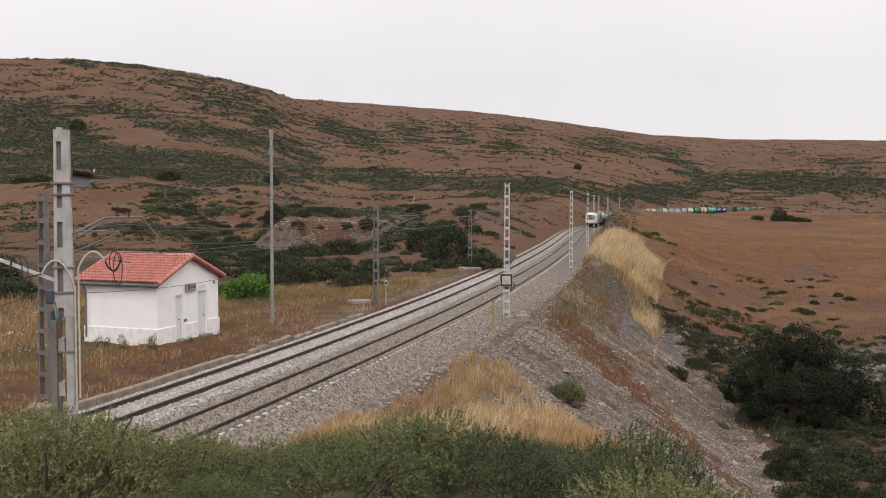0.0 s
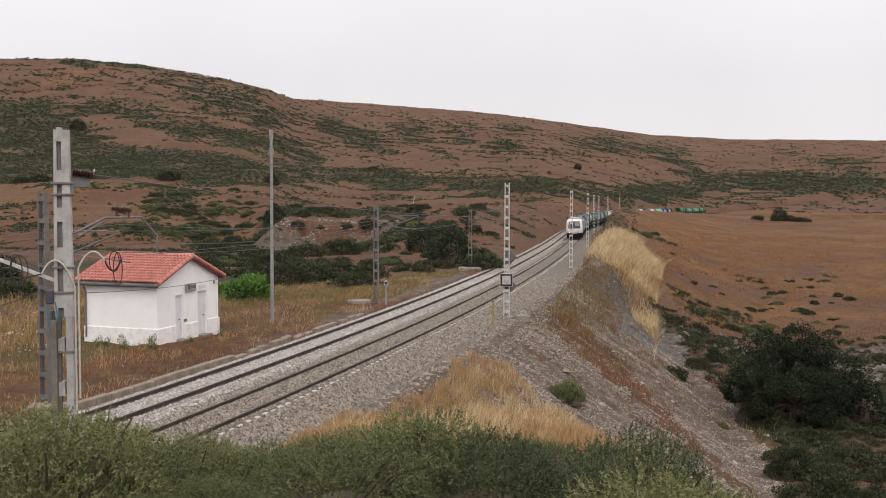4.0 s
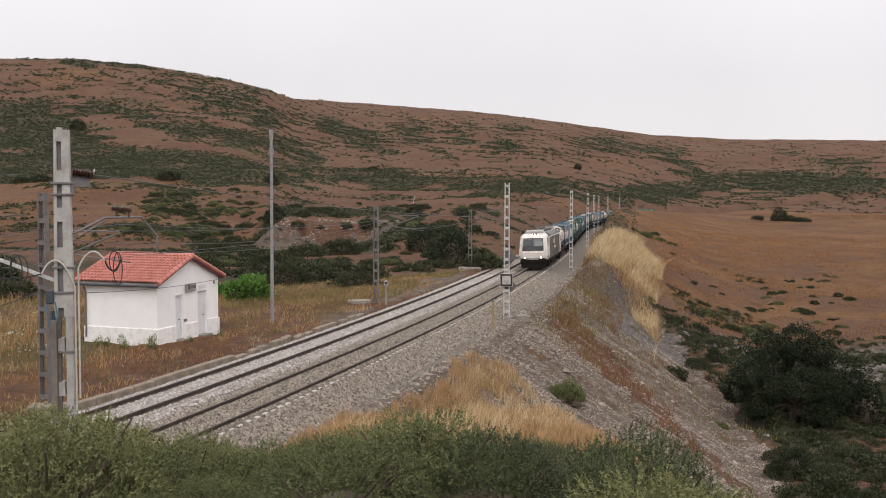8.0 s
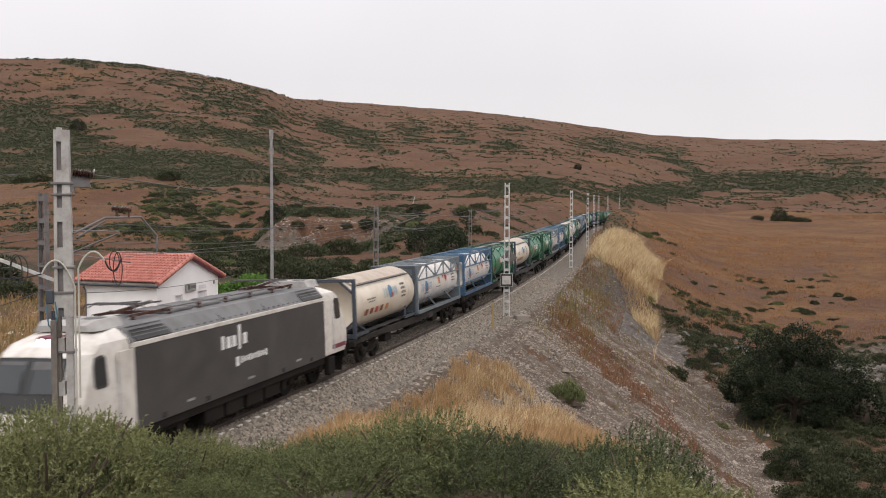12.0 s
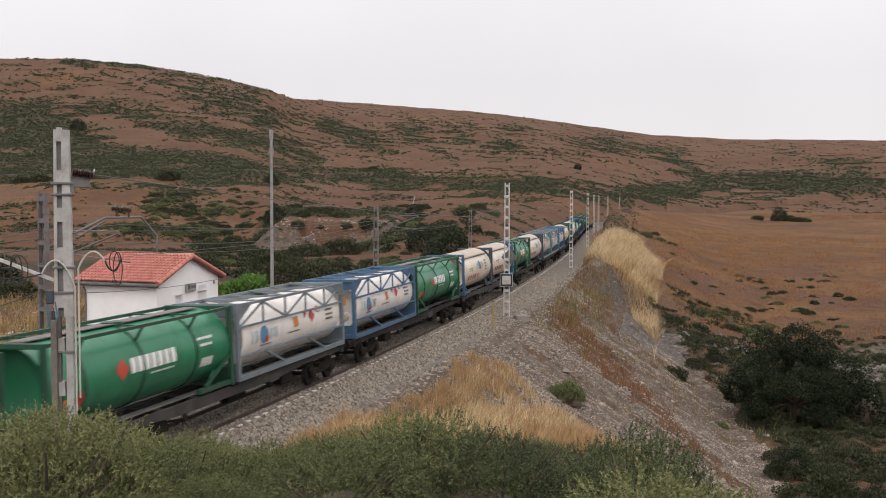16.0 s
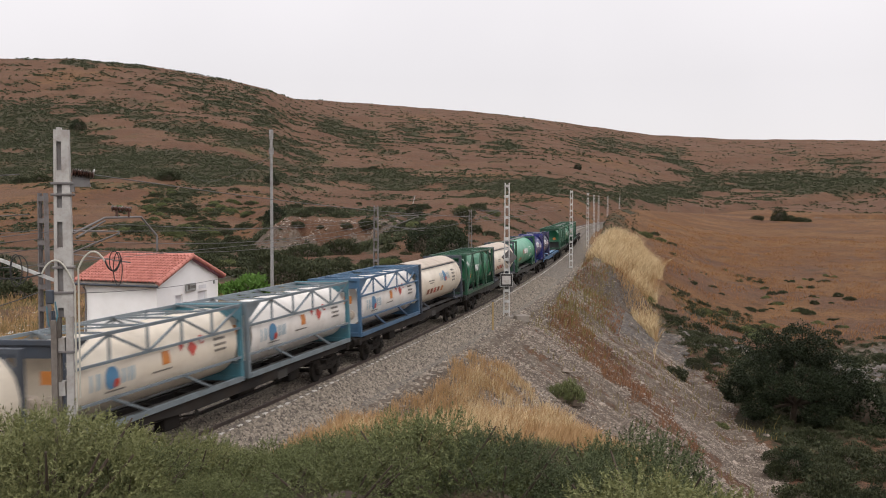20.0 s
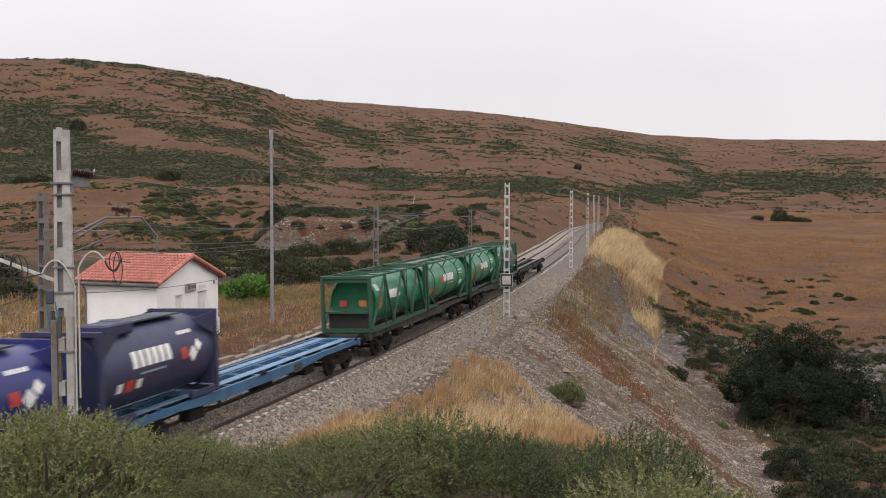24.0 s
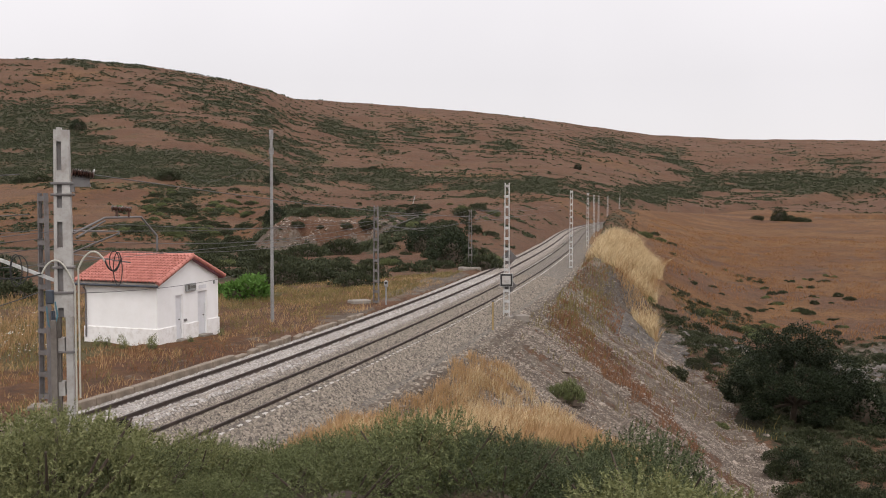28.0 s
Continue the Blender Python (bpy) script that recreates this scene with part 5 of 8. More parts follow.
# scrub bushes and small trees of the middle distance
SCRUBS = []
for i, (mat, sz, lab) in enumerate(((SCRUB, (1.5, 1.4, 1.2), "dark green rounded scrub bush on the slope"), (SCRUB, (1.9, 1.5, 1.0), "low spreading dark scrub bush on the slope"), (TREE_LEAF, (1.3, 1.3, 1.9), "tall dark thicket bush in the hollow"), (HEATH, (1.4, 1.5, 0.9), "green broom bush with loose low twigs"))):
    SCRUBS.append(bush("scrub_bush", lab, "bush", "scrub bushes", leaves(3300, sz, 0.14, 0.09, 50 + i, 0.5, 0.3, 16), sz, mat, 40 + i))
for k, e, sc, w in ((-0.170, -0.022, 1.9, 2), (-0.120, -0.045, 1.5, 0), (-0.142, -0.058, 2.1, 1), (-0.105, -0.056, 2.0, 0), (-0.085, -0.050, 1.7, 2), (-0.060, -0.052, 1.9, 0),
                    (-0.044, -0.050, 1.6, 1), (-0.020, -0.052, 2.5, 2), (-0.012, -0.040, 2.2, 0), (0.008, -0.064, 2.3, 2), (0.014, -0.058, 1.8, 0), (0.038, -0.070, 1.7, 0), (0.045, -0.066, 1.5, 3),
                    (-0.021, -0.010, 1.9, 0), (-0.03, -0.018, 2.0, 2), (0.02, -0.018, 1.6, 0), (0.035, -0.010, 1.5, 1), (0.0, -0.030, 1.6, 0), (0.05, -0.016, 1.4, 3),
                    (-0.19, -0.062, 1.8, 1), (-0.175, -0.074, 2.0, 0), (-0.16, -0.086, 1.9, 0), (-0.135, -0.082, 2.0, 1), (-0.11, -0.078, 1.8, 0), (-0.09, -0.088, 1.4, 1), (-0.075, -0.080, 1.5, 0),
                    (-0.20, -0.030, 1.6, 1), (-0.215, -0.045, 1.8, 0), (-0.235, -0.055, 1.7, 1), (-0.25, -0.070, 1.5, 0), (-0.44, -0.105, 1.6, 0), (-0.455, -0.096, 1.9, 2),
                    (-0.371, 0.070, 3.5, 2), (-0.28, 0.020, 3.0, 0), (-0.175, 0.016, 2.3, 2), (-0.43, 0.016, 2.0, 0), (-0.41, 0.018, 2.2, 0), (0.137, 0.031, 1.9, 2), (-0.072, 0.030, 1.8, 0)):
    if -0.168 < k < -0.035 and -0.053 < e < -0.024:
        continue
    x, y = up_slope(k, e)
    put(SCRUBS[w], x, y, sc * random.uniform(0.9, 1.1), -0.2)
for i in range(170):
    k, e = random.uniform(-0.27, 0.055), random.uniform(-0.098, -0.004)
    x, y = up_slope(k, e, 95.0)
    if y < 110 or (-0.168 < k < -0.03 and -0.055 < e < -0.03):
        continue
    put(SCRUBS[(1, 0, 1, 3)[i % 4]], x, y, random.uniform(0.55, 1.3), -0.25)
for i in range(60):
    k, e = random.uniform(-0.33, -0.19), random.uniform(-0.04, 0.010)
    x, y = up_slope(k, e, 150.0)
    put(SCRUBS[(1, 3)[i % 2]], x, y, random.uniform(0.7, 1.5), -0.3)
# the row of bushes on the pasture
for kx, sc, w in ((0.321, 1.9, 0), (0.343, 2.6, 2), (0.352, 2.2, 0), (0.362, 1.8, 0), (0.369, 1.7, 1)):
    y = 396 + random.uniform(-3, 3)
    put(SCRUBS[w], kx * y, y, sc, -0.2)
for k, y, sc in ((0.266, 122, 0.9), (0.285, 128, 0.7), (0.31, 118, 1.1), (0.335, 126, 0.9), (0.36, 121, 1.0), (0.385, 131, 0.9), (0.40, 120, 0.8), (0.375, 140, 0.8), (0.255, 150, 0.6), (0.275, 155, 0.6), (0.345, 150, 0.7),
                 (0.205, 205, 1.3), (0.22, 208, 1.1), (0.232, 206, 0.8), (0.32, 116, 1.1), (0.295, 118, 0.8)):
    put(SCRUBS[(1, 3)[int(sc * 10) % 2]], k * y, y, sc, -0.3)
for k, e, sc in ((0.296, -0.0735, 0.8), (0.305, -0.083, 0.7), (0.284, -0.095, 0.6), (0.267, -0.075, 0.5), (0.246, -0.076, 0.5), (0.324, -0.091, 1.0), (0.341, -0.096, 1.1), (0.352, -0.083, 0.8), (0.368, -0.089, 1.0), (0.388, -0.083, 0.9),
                 (0.396, -0.078, 0.8), (0.411, -0.100, 1.0), (0.404, -0.121, 0.8), (0.388, -0.106, 0.9), (0.346, -0.107, 1.1), (0.361, -0.113, 1.1), (0.334, -0.113, 0.9), (0.411, -0.131, 0.8), (0.31, -0.112, 0.9), (0.379, -0.1, 0.9), (0.372, -0.082, 0.7), (0.33, -0.1, 0.8),
                 (0.212, -0.035, 1.3), (0.198, -0.032, 1.2), (0.222, -0.036, 1.0), (0.237, -0.056, 0.7)):
    x, y = up_slope(k, e, 108.0)
    for _ in range(3):
        put(SCRUBS[random.choice((0, 1, 3))], x + random.uniform(-1.6, 1.6) * sc, y + random.uniform(-1.5, 1.5), sc * random.uniform(0.3, 0.62), -0.12)
for x, y, sc, w in ((24.5, 104, 0.8, 0), (26, 101, 0.9, 1), (28, 106, 0.8, 2), (30.5, 108, 0.7, 1), (27, 97, 1.0, 0), (33, 111, 0.7, 1), (36, 108, 0.9, 0), (23.5, 95, 0.7, 1), (25.5, 91, 0.8, 2), (44, 104, 0.9, 0), (48, 106, 0.8, 1), (22.3, 107, 0.6, 3), (29, 101, 0.8, 1), (40, 110, 0.7, 0)):
    put(SCRUBS[w], x, y, sc, -0.3)
for x, y, sc, w in ((19.5, 82, 0.9, 0), (23.0, 88, 0.9, 0), (25.5, 84, 0.8, 2), (22.0, 62, 0.9, 0), (25.5, 55, 1.1, 1), (28.0, 49, 1.4, 0), (24.0, 47, 1.3, 1), (31.0, 55, 1.4, 0), (35, 62, 1.3, 1), (33, 46, 1.6, 0), (37, 52, 1.5, 1), (38, 74, 1.6, 0), (42, 80, 1.7, 2),
                    (19.5, 44, 1.0, 1), (21.5, 40, 1.1, 0), (17.0, 38, 0.8, 1), (27, 71, 1.0, 1), (20.5, 72, 0.5, 3), (20.5, 38.5, 0.8, 0), (33.5, 77, 1.9, 2), (36, 73, 1.8, 0), (31.5, 80, 1.5, 2), (34.5, 70, 1.6, 0), (38.5, 77, 1.6, 2)):
    put(SCRUBS[w], x, y, sc, -0.25)
grass_bush = bush("broom_bush", "small dark broom bush amid dry grass", "bush", "", leaves(2600, (0.8, 0.75, 0.72), 0.17, 0.035, 71, 0.35, 0.75, 6), (0.8, 0.75, 0.72), HEATH, 71)
put(grass_bush, 6.9, 53.2, 1.5, -0.05)
put(grass_bush, 6.2, 52.4, 1.0, -0.05)
fresh = bush("elder_bush", "bright green leafy bush at the edge of the level ground", "bush", "", leaves(2600, (1.45, 1.2, 1.15), 0.2, 0.13, 81, 0.5, 0.2, 8), (1.45, 1.2, 1.15), FRESH_LEAF, 81)
put(fresh, -15.2, 74.5, 1.75, 0.1)
put(brown_heath, -5.1, 15.6, 1.55, -0.1)
for x, y, sc in ((-17.6, 49.6, 0.5), (-17.2, 49.8, 0.42), (-16.2, 49.5, 0.55), (-14.6, 48.9, 0.6), (-13.4, 51.8, 0.35), (-12.4, 54.6, 0.4)):
    wd = put(bush("weed", "straggly green weed against the hut wall", "weed", "weeds", leaves(420, (0.45, 0.4, 0.85), 0.16, 0.03, int(x * -10), 0.2, 0.8, 4), (0.2, 0.2, 0.5), HEATH_PALE, 5), x, y, sc * 1.6, 0)


def build_tree():
    """The spreading dark tree in the ravine."""
    ob = thing("ravine_tree", "broad dark green tree growing in the ravine", "tree")
    ob.matrix_world = Matrix.Translation((27.0, 75.0, ground_z(27.0, 75.0) - 0.3))
    r = random.Random(4)
    mb = Mb()
    mb.lathe((0, 0, -0.3), (0.3, 0, 2.6), [(0, 0.34), (0.3, 0.26), (1, 0.2)], 9)
    part("trunk", mb, TWIG, ob)
    tris = []
    lobes = [(-3.4, -0.8, 4.2, 1.9), (-1.9, 0.6, 5.8, 2.0), (0.0, -0.3, 6.4, 2.1), (1.8, 0.4, 5.7, 2.1), (3.3, -0.4, 4.3, 2.0), (4.6, 0.3, 3.0, 1.6), (-4.3, 0.2, 2.6, 1.5), (-2.0, -1.6, 3.2, 1.8), (0.8, -1.8, 3.4, 2.0), (2.6, -1.5, 2.4, 1.7), (-0.6, 1.8, 4.6, 2.0), (2.0, 1.9, 4.0, 1.9), (-3.2, -1.4, 1.6, 1.4), (1.2, -2.2, 1.3, 1.4)]
    for i, (x, y, z, q) in enumerate(lobes):
        t = leaves(3400, (q * 1.06, q * 1.05, q * 0.9), 0.16, 0.105, 100 + i, 0.45, 0.1, 9, -1.1)
        tris.append(t + np.array([x, y, z]))
        part("limb", Mb().lathe((0.2 + x * 0.1, y * 0.1, 1.8), (x, y, z), [(0, 0.15), (0.5, 0.1), (1, 0.03)], 7), TWIG, ob)
    part("crown", tri_mesh("crown", np.concatenate(tris), TREE_LEAF), TREE_LEAF, ob, "dense dark crown")
    return ob


build_tree()


def scatter_stuff(name, label, category, protos, xs, ys, scales, material, seed, sink=0.1):
    """Many copies of a few leaf clumps, joined."""
    r = np.random.RandomState(seed)
    z = height(xs, ys)[0]
    out = []
    which = r.randint(0, len(protos), len(xs))
    for w, proto in enumerate(protos):
        sel = which == w
        m = int(sel.sum())
        if not m:
            continue
        a = r.uniform(0, 2 * np.pi, m)
        ca, sa, sc = np.cos(a), np.sin(a), scales[sel]
        v = proto.reshape(-1, 3)
        vx = v[None, :, 0] * ca[:, None] - v[None, :, 1] * sa[:, None]
        vy = v[None, :, 0] * sa[:, None] + v[None, :, 1] * ca[:, None]
        q = np.stack([vx, vy, np.repeat(v[None, :, 2], m, 0)], axis=2) * sc[:, None, None]
        q += np.stack([xs[sel], ys[sel], z[sel] - sink * sc], axis=1)[:, None, :]
        out.append(q.reshape(-1, 3, 3))
    me = tri_mesh(name, np.concatenate(out), material)
    return tagged(new(name, me), label, category, kind="stuff")


def spread(n, seed, k0, k1, r0, r1, keep):
    r = np.random.RandomState(seed)
    k = r.uniform(k0, k1, n)
    d = np.exp(r.uniform(np.log(r0), np.log(r1), n))
    x, y = k * d, d
    z, s, l, kk, share, filled = height(x, y)
    c = cover_at(x, y, s, l, kk, share, filled, z)
    ok = keep(c, s, l, share, r.rand(n), x, y)
    return x[ok], y[ok], d[ok]


r_s = np.random.RandomState(77)
PROTO_FAR = [leaves(20, (1.1, 1.0, 0.42), 0.45, 0.7, 200 + i, 0.4, 0.3, 4, 0.0) for i in range(8)]
PROTO_MID = [leaves(200, (0.95, 0.85, 0.6), 0.17, 0.14, 260 + i, 0.4, 0.3, 6, 0.0) for i in range(6)]
x, y, d = spread(230000, 1, -0.49, 0.49, 150, 1300, lambda c, s, l, sh, q, x, y: (((l > 9) | (y > 470)) & (c[:, 0] + 0.5 * (q - 0.5) > 0.43) & (q < 0.9)) | (((l > 9) | (y > 470)) & (q > 0.972) & (c[:, 0] > 0.10)))
scatter_stuff("hillside_scrub", "low dark green scrub dotting the far slopes", "scrub", PROTO_FAR, x, y, r_s.uniform(0.42, 1.12, len(x)) ** 1.2 * np.clip(d / 450, 0.8, 1.6), SCRUB_FAR, 3)
x, y, d = spread(5200, 2, -0.30, 0.10, 98, 300, lambda c, s, l, sh, q, x, y: (l > 10) & (c[:, 0] > 0.53) & (q < 0.5) & ~((x / y > -0.17) & (x / y < -0.03) & (y > 180) & (y < 232)))
scatter_stuff("valley_scrub", "thick dark scrub filling the hollow", "scrub", PROTO_MID, x, y, r_s.uniform(0.7, 1.9, len(x)), SCRUB, 4)
x, y, d = spread(9500, 5, 0.17, 0.52, 36, 190, lambda c, s, l, sh, q, x, y: (l < np.where(y < 84, -20.0, -9.0)) & (c[:, 0] > np.where(y < 74, 0.42, 0.30)) & (q < 0.6))
scatter_stuff("ravine_scrub", "tangled scrub and bracken in the ravine", "scrub", PROTO_MID, x, y, r_s.uniform(0.3, 0.95, len(x)), SCRUB, 6)


def bare(s, l):
    """True off the streak of brown soil that runs down the slope."""
    return np.abs(s - np.interp(-l, [3, 8, 12, 18], [50, 41.5, 38, 32]) + 1.5 * np.sin(3.1 * l + 0.8 * s)) > np.interp(-l, [3, 5, 8, 12, 18], [4.4, 5.4, 4.4, 2.2, 0.6])


def blades(n, seed, height_m, width, x0, x1, y0, y1, keep, material, name, label, lean=0.25, bunch=0.0):
    """Upright grass blades over a plot."""
    r = np.random.RandomState(seed)
    x, y = r.uniform(x0, x1, n), r.uniform(y0, y1, n)
    z, s, l, k, share, filled = height(x, y)
    ok = keep(x, y, s, l, k, filled, r.rand(n))
    x, y, z = x[ok], y[ok], z[ok]
    m = len(x)
    a = r.uniform(0, np.pi, m)
    h = height_m * r.uniform(0.55, 1.25, m) * (1 + bunch * W_FINE(x * 1.5, y * 1.5))
    dx, dy = np.cos(a) * width / 2, np.sin(a) * width / 2
    tx, ty = x + r.normal(size=m) * lean * h + 0.12 * h, y + r.normal(size=m) * lean * h
    b = np.stack([x, y, z - 0.03], axis=1)
    o = np.stack([dx, dy, 0 * dx], axis=1)
    mid = np.stack([(x * 0.65 + tx * 0.35), (y * 0.65 + ty * 0.35), z + h * 0.6], axis=1)
    tip = np.stack([tx, ty, z + h], axis=1)
    t1 = np.stack([b - o, b + o, mid + o * 0.8], axis=1)
    t2 = np.stack([b - o, mid + o * 0.8, mid - o * 0.8], axis=1)
    t3 = np.stack([mid - o * 0.8, mid + o * 0.8, tip], axis=1)
    me = tri_mesh(name, np.stack([t1, t2, t3], axis=1).reshape(-1, 3, 3), material)
    return tagged(new(name, me), label, "grass", kind="stuff")


GRASS_EDGE = ([-0.16, -0.08, -0.049, 0.0, 0.039, 0.07, 0.10, 0.13, 0.17, 0.2, 0.22], [27, 34, 38, 44, 49, 50.5, 50, 48, 46, 43, 38])
blades(120000, 11, 0.46, 0.019, -9, 11, 24, 54, lambda x, y, s, l, k, f, q: (l < -3.5 - 0.8 * W_MID(x * 3, y * 3)) & (q < 0.12 + 0.9 * sstep(-0.5, 0.5, W_FINE(x, y))) & (y < np.interp(k, *GRASS_EDGE) + 1.6 * W_FINE(x, y)), DRY_GRASS, "dry_grass", "tall golden dry grass beside the line", 0.3, 0.45)
blades(34000, 12, 0.56, 0.018, -4, 11, 26, 54, lambda x, y, s, l, k, f, q: (l < -4.2) & (W_FINE(x * 0.8 + 3, y * 0.8) > 0.3 - 0.5 * (y > 42)) & (y < np.interp(k, *GRASS_EDGE)), PALE_GRASS, "dry_grass", "pale seed heads above the dry grass", 0.3, 0.3)


def clump(s, l, x, y, q):
    """The rounded patch of straw-coloured grass where embankment and cutting meet."""
    c = np.interp(s, [68, 78, 88, 100, 112, 125, 138], [-11.5, -9.6, -8.0, -7.6, -8.2, -9.0, -9.6])
    w = np.interp(s, [66, 76, 86, 100, 112, 124, 134, 140], [0.0, 1.8, 3.6, 4.6, 5.2, 4.6, 2.4, 0.0])
    return q < 1.2 * (1 - (np.abs(l - c) / np.maximum(w, 0.01)) ** 3) + 0.3 * W_FINE(x, y)


blades(250000, 13, 1.25, 0.05, 10, 42, 82, 182, lambda x, y, s, l, k, f, q: clump(s, l, x, y, q) & (W_FINE(x * 0.7, y * 0.7) + 0.5 * (q - 0.4) > -0.15), PALE_GRASS, "pale_grass", "thick pale straw-coloured grass by the cutting", 0.42, 0.6)
blades(70000, 19, 1.1, 0.045, 10, 42, 82, 182, lambda x, y, s, l, k, f, q: clump(s, l, x, y, q), DRY_GRASS, "pale_grass", "golden stalks among the straw-coloured grass", 0.42, 0.6)
blades(130000, 14, 0.30, 0.03, -42, 4, 33, 104, lambda x, y, s, l, k, f, q: (l > 8.2) & (q < 0.12 + sstep(13, 22, l + 4 * W_MID(x, y)) + sstep(52, 66, y)) & (y < np.interp(x, [-90, -32, -14, 1, 6], [60, 72, 84, 99, 112]) + 3) & (q < 0.3 + 0.7 * sstep(-0.3, 0.6, W_MID(x * 2, y * 2))) & (q > 0.3 * sstep(0.0, 0.5, W_FINE(x, y))) & ~((x > -19.4) & (x < -12.4) & (y > 49.6) & (y < 58)), OLIVE_GRASS, "meadow_grass", "straggling green and straw grass round the hut", 0.55, 0.4)
blades(46000, 30, 0.27, 0.028, -40, 2, 30, 96, lambda x, y, s, l, k, f, q: (l > 7.4) & (y < np.interp(x, [-90, -32, -14, 1, 6], [60, 72, 84, 99, 112])) & (W_FINE(x * 1.1 + 5, y * 1.1) > -0.1) & ~((x > -19.4) & (x < -12.4) & (y > 49.6) & (y < 58)), DRY_GRASS, "meadow_grass", "dry straw tufts on the level ground by the line", 0.55, 0.5)
blades(52000, 33, 0.24, 0.03, -40, 2, 30, 90, lambda x, y, s, l, k, f, q: (l > 7.6) & (l < 22) & (y < 58 + 7 * W_MID(x, y)) & (q < 0.25 + 0.75 * sstep(-0.4, 0.4, W_FINE(x * 0.8, y * 0.8))) & (W_MID(x * 1.5 + 7, y * 1.5) > -0.45 + 0.5 * (y < 40)) & ~((x > -19.4) & (x < -12.4) & (y > 49.6) & (y < 58)), RUSTY_GRASS, "meadow_grass", "short rust-brown grass between hut and platform edge", 0.6, 0.5)
blades(16000, 15, 0.75, 0.03, -44, -16, 36, 84, lambda x, y, s, l, k, f, q: (l > 17.5) & (y < np.interp(x, [-90, -32, -14, 1, 6], [60, 72, 84, 99, 112])) & (W_MID(x * 2, y * 2) > -0.1) & ~((x > -19.6) & (x < -12.4) & (y > 49.6) & (y < 58)), DRY_GRASS, "tall_meadow_grass", "tall yellow grass beyond the hut", 0.3, 0.3)
blades(14000, 16, 0.5, 0.05, 2, 40, 36, 130, lambda x, y, s, l, k, f, q: (l < -4.0) & (l > -21) & (s > 30) & (W_MID((s + 0.25 * l) * 3.0, l * 0.35) < -0.25) & (q < 0.6), OLIVE_GRASS, "slope_grass", "wisps of grass on the embankment slope", 0.35, 0.3)
blades(110000, 17, 0.36, 0.085, 20, 150, 102, 300, lambda x, y, s, l, k, f, q: (l < -14) & (k < 0.48) & (0.7 * W_MID(x, y) + 0.9 * W_FINE(x * 0.8, y * 0.8) + 0.5 * (q - 0.5) > 0.15), PASTURE, "pasture_grass", "dry brown pasture grass", 0.4, 0.3)
blades(30000, 20, 0.36, 0.035, 4, 20, 46, 92, lambda x, y, s, l, k, f, q: (l < -3.8) & (l > -15) & ~bare(s, l) & (q < 0.8 + 0.6 * W_FINE(x, y)), RUSTY_GRASS, "slope_grass", "rusty dry grass on the streak of bare soil", 0.4, 0.4)
blades(26000, 34, 0.42, 0.045, 6, 26, 62, 122, lambda x, y, s, l, k, f, q: (l < -3.5) & (l > -8.5) & (s > 56) & (s < 108) & (W_FINE(x, y) + 0.8 * (q - 0.5) > -0.1), RUSTY_GRASS, "verge_grass", "dry brown grass on the embankment shoulder", 0.4, 0.5)
blades(9000, 29, 0.8, 0.05, 6, 24, 62, 112, lambda x, y, s, l, k, f, q: (l < -3.6) & (l > -7.4) & (s > 44) & (s < 92) & (W_FINE(x * 1.4, y * 1.4) > 0.2), OLIVE_GRASS, "verge_grass", "tall green weeds at the top of the embankment", 0.25, 0.5)
blades(22000, 18, 0.35, 0.03, 3, 24, 50, 125, lambda x, y, s, l, k, f, q: (l < -3.4) & (l > -7.5) & (s > 36) & (q < 0.35 + 0.65 * (W_FINE(x, y) > 0)), OLIVE_GRASS, "verge_grass", "sparse green weeds on the embankment shoulder", 0.35, 0.5)


def pebbles(name, v, material):
    """Stones of five corners each, every one a single piece."""
    m = len(v)
    fac = np.array([(0, 1, 4), (1, 2, 4), (2, 3, 4), (3, 0, 4)])
    idx = (np.arange(m)[:, None, None] * 5 + fac[None]).reshape(-1)
    me = bpy.data.meshes.new(name)
    me.vertices.add(m * 5)
    me.vertices.foreach_set("co", np.ascontiguousarray(v[:, :5], np.float32).ravel())
    me.loops.add(len(idx))
    me.loops.foreach_set("vertex_index", idx.astype(np.int32))
    me.polygons.add(m * 4)
    me.polygons.foreach_set("loop_start", np.arange(m * 4, dtype=np.int32) * 3)
    me.update(calc_edges=True)
    me.materials.append(material)
    return me


def stones(n, seed, keep, x0, x1, y0, y1, size, material, name, label):
    """Loose angular stones."""
    r = np.random.RandomState(seed)
    x, y = r.uniform(x0, x1, n), r.uniform(y0, y1, n)
    z, s, l, k, share, filled = height(x, y)
    ok = keep(s, l, k, filled, x, y, r.rand(n))
    x, y, z = x[ok], y[ok], z[ok]
    m = len(x)
    base = np.array([(1, 0, 0), (0, 1, 0), (-1, 0, 0), (0, -1, 0), (0, 0, 0.8)], float)
    v = base[None] * r.uniform(0.55, 1.25, (m, 5, 1)) * (size * r.uniform(0.5, 1.5, (m, 1, 1)) ** 1.5) * np.array([1, 1, 0.75])
    a = r.uniform(0, 6.28, m)
    vx = v[:, :, 0] * np.cos(a)[:, None] - v[:, :, 1] * np.sin(a)[:, None]
    vy = v[:, :, 0] * np.sin(a)[:, None] + v[:, :, 1] * np.cos(a)[:, None]
    v = np.stack([vx + x[:, None], vy + y[:, None], v[:, :, 2] + z[:, None]], axis=2)
    return tagged(new(name, pebbles(name, v, material)), label, "stones", kind="stuff")


